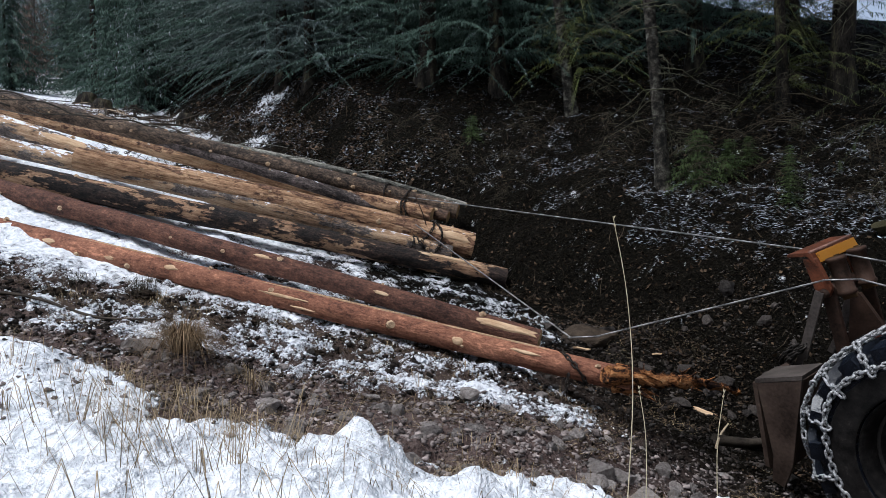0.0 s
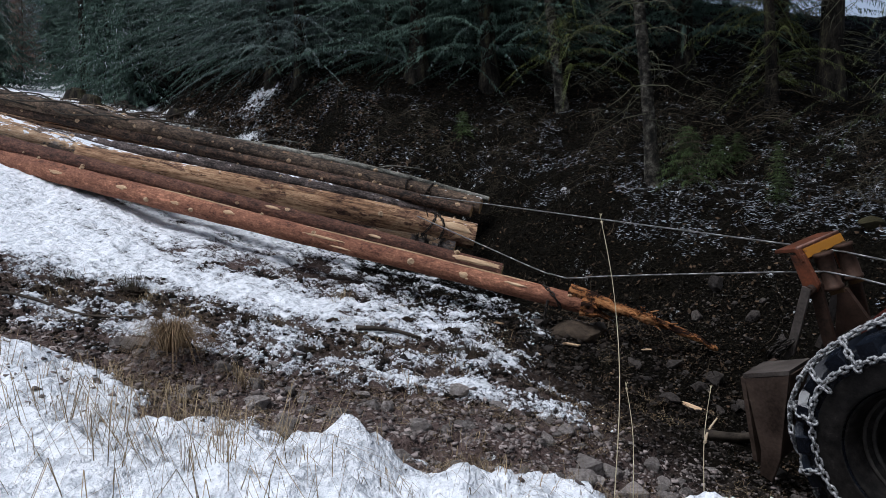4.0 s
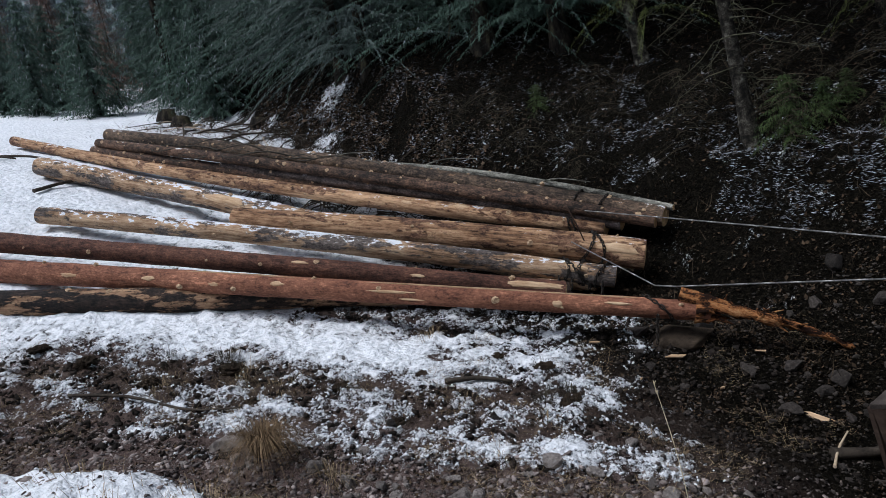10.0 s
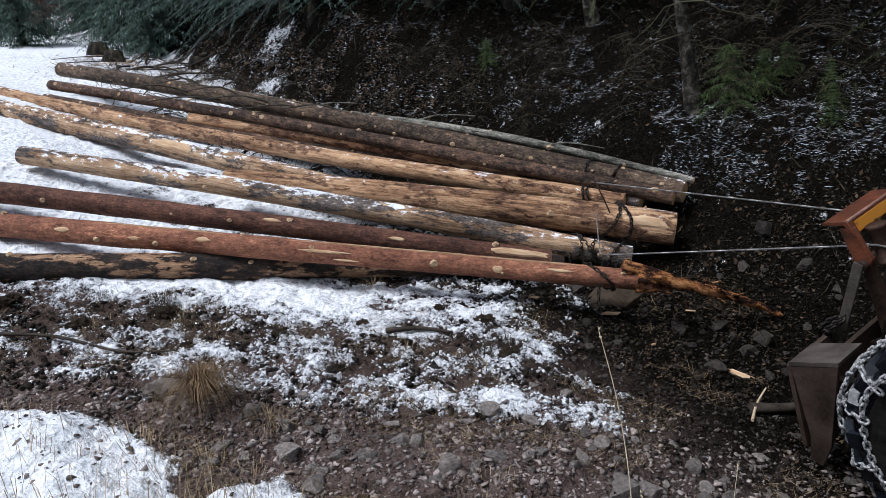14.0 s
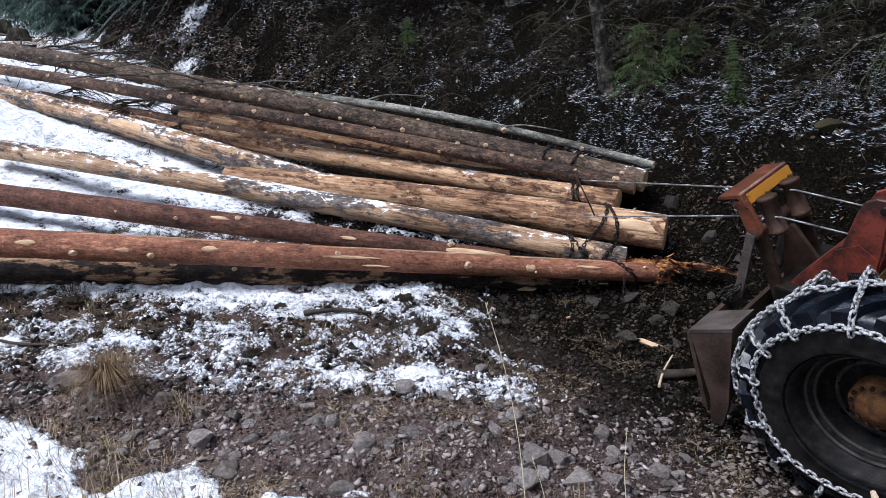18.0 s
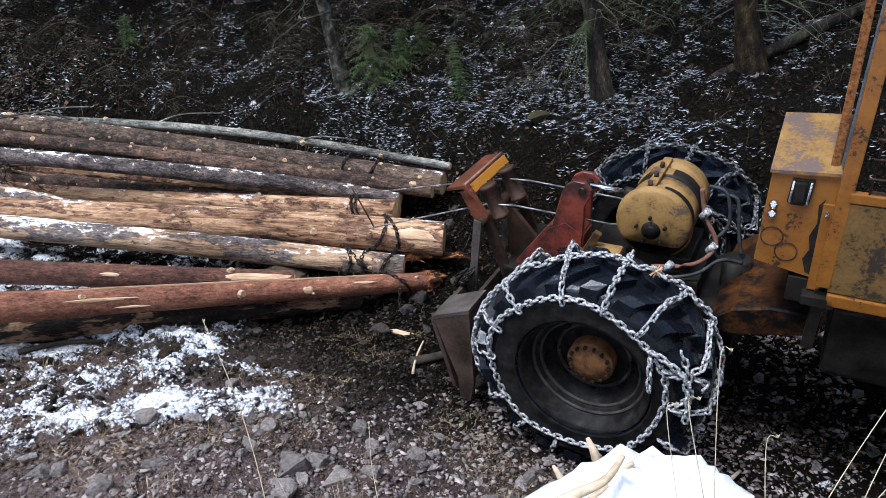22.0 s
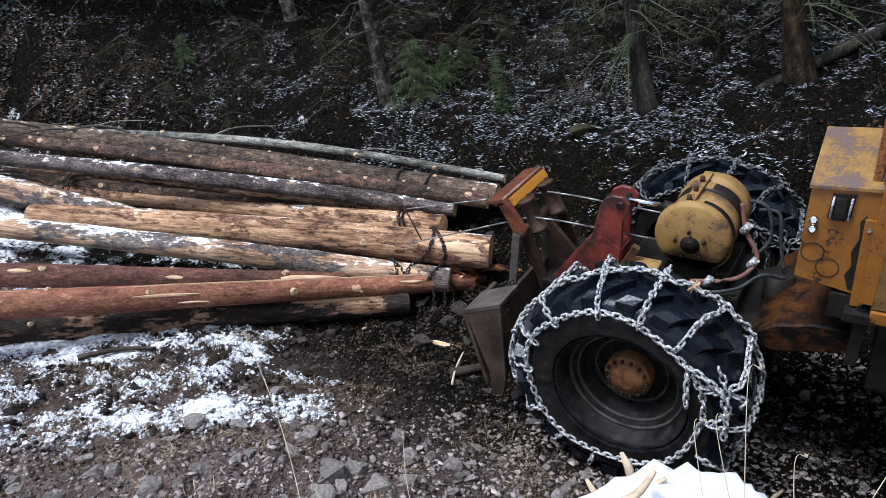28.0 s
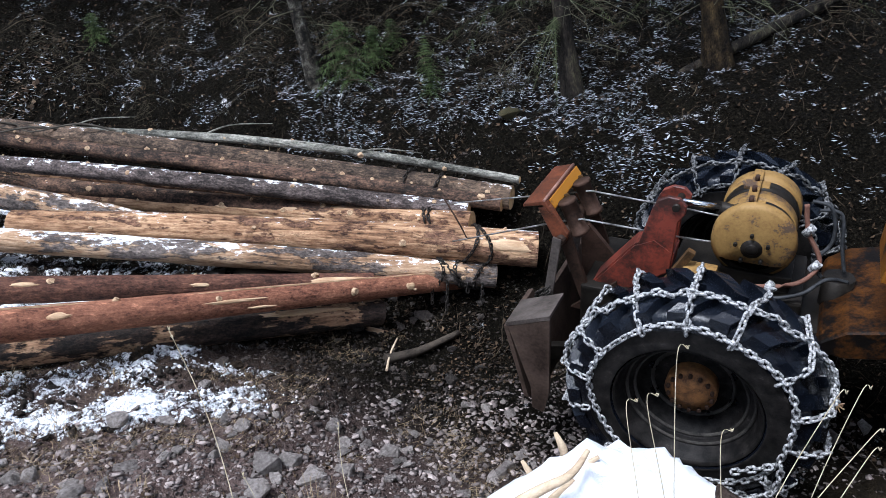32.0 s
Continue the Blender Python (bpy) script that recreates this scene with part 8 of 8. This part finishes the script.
    walk(LOGS["L1"], [
        (0, along(0.54, 4.50, 0.83, 0.937, -0.297, -0.186)),
        (1, along(0.62, 5.36, 1.02, 0.935, -0.285, -0.212)),
        (2, along(0.66, 5.62, 1.06, 0.939, -0.263, -0.223)),
        (5, along(0.72, 6.21, 1.12, 0.941, -0.244, -0.234)),
        (6, along(0.76, 6.16, 1.12, 0.963, -0.161, -0.215)),
        (7, along(0.74, 5.94, 1.12, 0.976, -0.087, -0.199)),
        (8, along(0.75, 5.87, 1.10, 0.980, -0.054, -0.193)),
        (9, along(0.78, 6.05, 1.12, 0.980, -0.052, -0.194)),
        (10, along(0.77, 5.98, 1.11, 0.979, -0.057, -0.194)),
        (11, along(0.80, 6.08, 1.11, 0.979, -0.063, -0.196)),
        (12, along(0.81, 6.07, 1.12, 0.979, -0.065, -0.194)),
        (13, along(0.77, 5.75, 1.10, 0.980, -0.067, -0.189)),
        (15.5, along(0.75, 5.62, 1.12, 0.978, -0.122, -0.170)),
        (16, along(0.75, 5.55, 1.11, 0.974, -0.148, -0.174)),
        (17, along(0.85, 5.37, 1.05, 0.978, -0.090, -0.190)),
        (18, along(1.66, 5.88, 0.77, 0.970, 0.115, -0.213)),
        (19, along(1.75, 5.81, 0.67, 0.942, 0.246, -0.227)),
        (20, along(1.79, 5.74, 0.63, 0.940, 0.242, -0.240)),
        (21, along(1.80, 5.71, 0.62, 0.945, 0.216, -0.247)),
        (22, along(1.79, 5.70, 0.62, 0.945, 0.211, -0.248)),
        (23, along(1.79, 5.70, 0.60, 0.943, 0.221, -0.250)),
        (24, along(1.80, 5.72, 0.61, 0.940, 0.230, -0.250)),
        (27, along(1.87, 5.83, 0.67, 0.953, 0.189, -0.235)),
        (28, along(1.89, 5.82, 0.68, 0.956, 0.176, -0.234)),
        (30, along(1.88, 5.79, 0.68, 0.960, 0.163, -0.229)),
        (30.5, along(1.91, 5.83, 0.68, 0.957, 0.169, -0.235)),
        (31, along(2.02, 5.79, 0.63, 0.949, 0.196, -0.246)),
        (31.5, along(2.32, 5.71, 0.55, 0.938, 0.238, -0.252)),
        (32, along(2.80, 5.59, 0.41, 0.939, 0.244, -0.244)),
    ])
    walk(LOGS["H"], [
        (0, along(-0.96, 8.25, 1.38, 0.945, -0.065, -0.319)),
        (1, along(-0.96, 8.28, 1.41, 0.948, -0.054, -0.313)),
        (2, along(-0.96, 8.37, 1.45, 0.951, -0.044, -0.306)),
        (5, along(-0.75, 8.24, 1.43, 0.948, -0.097, -0.302)),
        (6, along(-0.70, 8.14, 1.38, 0.940, -0.139, -0.313)),
        (7, along(-0.56, 8.00, 1.32, 0.932, -0.176, -0.318)),
        (8, along(-0.38, 7.80, 1.25, 0.926, -0.204, -0.316)),
        (9, along(-0.23, 7.64, 1.21, 0.921, -0.232, -0.313)),
        (10, along(-0.05, 7.42, 1.15, 0.917, -0.255, -0.308)),
        (11, along(0.10, 7.30, 1.13, 0.916, -0.267, -0.298)),
        (12, along(0.29, 7.14, 1.11, 0.919, -0.275, -0.283)),
        (13, along(0.26, 7.00, 1.14, 0.920, -0.285, -0.267)),
        (15.5, along(-0.18, 7.13, 1.32, 0.866, -0.405, -0.295)),
        (16, along(-0.24, 7.19, 1.33, 0.851, -0.442, -0.284)),
        (17, along(-0.29, 7.13, 1.29, 0.835, -0.479, -0.272)),
        (18, along(-0.12, 6.95, 1.23, 0.822, -0.503, -0.267)),
        (19, along(0.09, 6.73, 1.15, 0.812, -0.519, -0.266)),
        (20, along(0.14, 6.68, 1.11, 0.807, -0.528, -0.266)),
        (21, along(0.14, 6.70, 1.11, 0.805, -0.531, -0.266)),
        (22, along(0.14, 6.71, 1.10, 0.801, -0.536, -0.267)),
        (23, along(0.14, 6.72, 1.10, 0.797, -0.541, -0.269)),
        (24, along(0.14, 6.72, 1.10, 0.793, -0.547, -0.269)),
        (27, along(0.21, 6.70, 1.08, 0.783, -0.561, -0.269)),
        (28, along(0.22, 6.72, 1.09, 0.779, -0.566, -0.269)),
        (30, along(0.20, 6.70, 1.09, 0.783, -0.561, -0.269)),
        (30.5, along(0.29, 6.62, 1.04, 0.786, -0.557, -0.267)),
        (31, along(0.52, 6.47, 1.03, 0.788, -0.555, -0.266)),
        (31.5, along(0.77, 6.31, 1.01, 0.791, -0.551, -0.265)),
        (32, along(1.00, 6.09, 0.91, 0.794, -0.548, -0.264)),
    ])
    walk(LOGS["I"], [
        (0, along(-2.16, 9.20, 2.32, 0.928, -0.261, -0.264)),
        (1, along(-2.14, 9.22, 2.35, 0.937, -0.243, -0.252)),
        (2, along(-2.11, 9.25, 2.38, 0.945, -0.224, -0.239)),
        (5, along(-1.96, 9.18, 2.36, 0.942, -0.235, -0.239)),
        (6, along(-1.83, 9.15, 2.30, 0.920, -0.306, -0.244)),
        (7, along(-1.60, 9.03, 2.25, 0.900, -0.358, -0.248)),
        (8, along(-1.34, 8.80, 2.14, 0.891, -0.379, -0.250)),
        (9, along(-1.21, 8.68, 2.11, 0.890, -0.381, -0.249)),
        (10, along(-1.02, 8.48, 2.03, 0.890, -0.383, -0.246)),
        (11, along(-0.90, 8.35, 1.98, 0.891, -0.384, -0.243)),
        (12, along(-0.74, 8.17, 1.94, 0.894, -0.376, -0.242)),
        (13, along(-0.52, 7.87, 1.84, 0.901, -0.361, -0.241)),
        (15.5, along(-0.12, 7.71, 1.75, 0.834, -0.512, -0.206)),
        (16, along(-0.06, 7.62, 1.73, 0.830, -0.518, -0.207)),
        (17, along(0.13, 7.39, 1.64, 0.825, -0.525, -0.207)),
        (18, along(0.32, 7.21, 1.58, 0.821, -0.533, -0.203)),
        (19, along(0.52, 6.98, 1.50, 0.813, -0.550, -0.190)),
        (20, along(0.57, 6.94, 1.43, 0.794, -0.584, -0.166)),
        (21, along(0.59, 6.99, 1.41, 0.773, -0.618, -0.144)),
        (22, along(0.61, 6.97, 1.40, 0.760, -0.634, -0.142)),
        (23, along(0.61, 6.98, 1.41, 0.754, -0.639, -0.148)),
        (24, along(0.61, 6.97, 1.41, 0.751, -0.643, -0.152)),
        (27, along(0.64, 6.93, 1.39, 0.747, -0.645, -0.161)),
        (28, along(0.65, 6.94, 1.40, 0.746, -0.646, -0.163)),
        (30, along(0.63, 6.92, 1.39, 0.753, -0.640, -0.153)),
        (30.5, along(0.68, 6.89, 1.37, 0.746, -0.650, -0.148)),
        (31, along(0.89, 6.75, 1.35, 0.738, -0.660, -0.143)),
        (31.5, along(1.13, 6.53, 1.26, 0.730, -0.669, -0.138)),
        (32, along(1.36, 6.36, 1.21, 0.722, -0.679, -0.133)),
    ])
    walk(LOGS["B"], [
        (0, along(-0.53, 8.83, 2.14, 0.965, -0.138, -0.222)),
        (1, along(-0.44, 8.80, 2.16, 0.966, -0.141, -0.216)),
        (2, along(-0.34, 8.77, 2.17, 0.967, -0.143, -0.211)),
        (5, along(-0.02, 8.57, 2.14, 0.948, -0.236, -0.213)),
        (6, along(0.11, 8.47, 2.12, 0.932, -0.288, -0.220)),
        (7, along(0.35, 8.12, 1.94, 0.900, -0.369, -0.230)),
        (8, along(0.58, 7.87, 1.88, 0.872, -0.431, -0.231)),
        (9, along(0.68, 7.74, 1.83, 0.859, -0.459, -0.226)),
        (10, along(0.83, 7.58, 1.79, 0.858, -0.462, -0.224)),
        (11, along(1.00, 7.42, 1.77, 0.862, -0.456, -0.222)),
        (12, along(1.14, 7.28, 1.74, 0.862, -0.456, -0.222)),
        (13, along(1.31, 7.08, 1.68, 0.860, -0.460, -0.221)),
        (15.5, along(1.57, 6.80, 1.67, 0.828, -0.517, -0.219)),
        (16, along(1.58, 6.74, 1.69, 0.830, -0.510, -0.224)),
        (17, along(1.62, 6.64, 1.63, 0.834, -0.502, -0.228)),
        (18, along(1.78, 6.49, 1.61, 0.838, -0.495, -0.228)),
        (19, along(1.95, 6.33, 1.56, 0.832, -0.510, -0.220)),
        (20, along(1.98, 6.24, 1.52, 0.803, -0.564, -0.196)),
        (21, along(2.05, 6.16, 1.52, 0.768, -0.616, -0.172)),
        (22, along(2.21, 6.05, 1.52, 0.756, -0.633, -0.169)),
        (23, along(2.24, 6.01, 1.50, 0.756, -0.631, -0.174)),
        (24, along(2.23, 6.00, 1.51, 0.758, -0.628, -0.176)),
        (27, along(2.31, 5.97, 1.52, 0.770, -0.613, -0.177)),
        (28, along(2.31, 5.98, 1.52, 0.774, -0.608, -0.177)),
        (30, along(2.31, 5.99, 1.52, 0.771, -0.614, -0.168)),
        (30.5, along(2.36, 5.91, 1.49, 0.762, -0.626, -0.167)),
        (31, along(2.49, 5.74, 1.44, 0.752, -0.638, -0.165)),
        (31.5, along(2.67, 5.55, 1.38, 0.743, -0.649, -0.164)),
        (32, along(2.85, 5.38, 1.32, 0.733, -0.660, -0.162)),
    ])
    # the butt plate is lifted before the skidder drives off
    walk(BLADE["blade"], [(0, pose(0, 0, 0)), (24.4, pose(0, 0, 0)), (25.5, pose(-0.02, 0, 0.07)), (26.5, pose(-0.04, 0, 0.14)), (32, pose(-0.04, 0, 0.14))])
    beside = []
    for t in [0, 1, 2, 3.5, 5, 6, 7, 8, 9, 10, 11, 12, 13, 14.5, 15.5, 16, 17, 18, 19, 20, 21, 22, 23, 24, 25.5, 27, 28, 30, 30.5, 31, 31.5, 32]:
        scene.frame_set(frame(t))
        beside.append((t, LOGS["E"].matrix_world @ Matrix.Translation((-0.24, 0.17, 0.035))))
    walk(LOGS["E2"], beside)
    times = [0, 1, 2, 3.5, 5, 6, 7, 8, 9, 10, 11, 12, 13, 14.5, 15.5, 16, 16.5, 17, 17.5, 18, 18.5, 19, 20, 21, 22, 24, 27, 30, 30.5, 31, 31.5, 32]
    rows = cable_rows(times)
    for c, pieces in enumerate(CABLES):
        for i, piece in enumerate(pieces):
            walk(piece, [(r[0], chord(along_line(r[1 + c], i * CABLE_STEP), along_line(r[1 + c], (i + 1) * CABLE_STEP))) for r in rows])


motions()
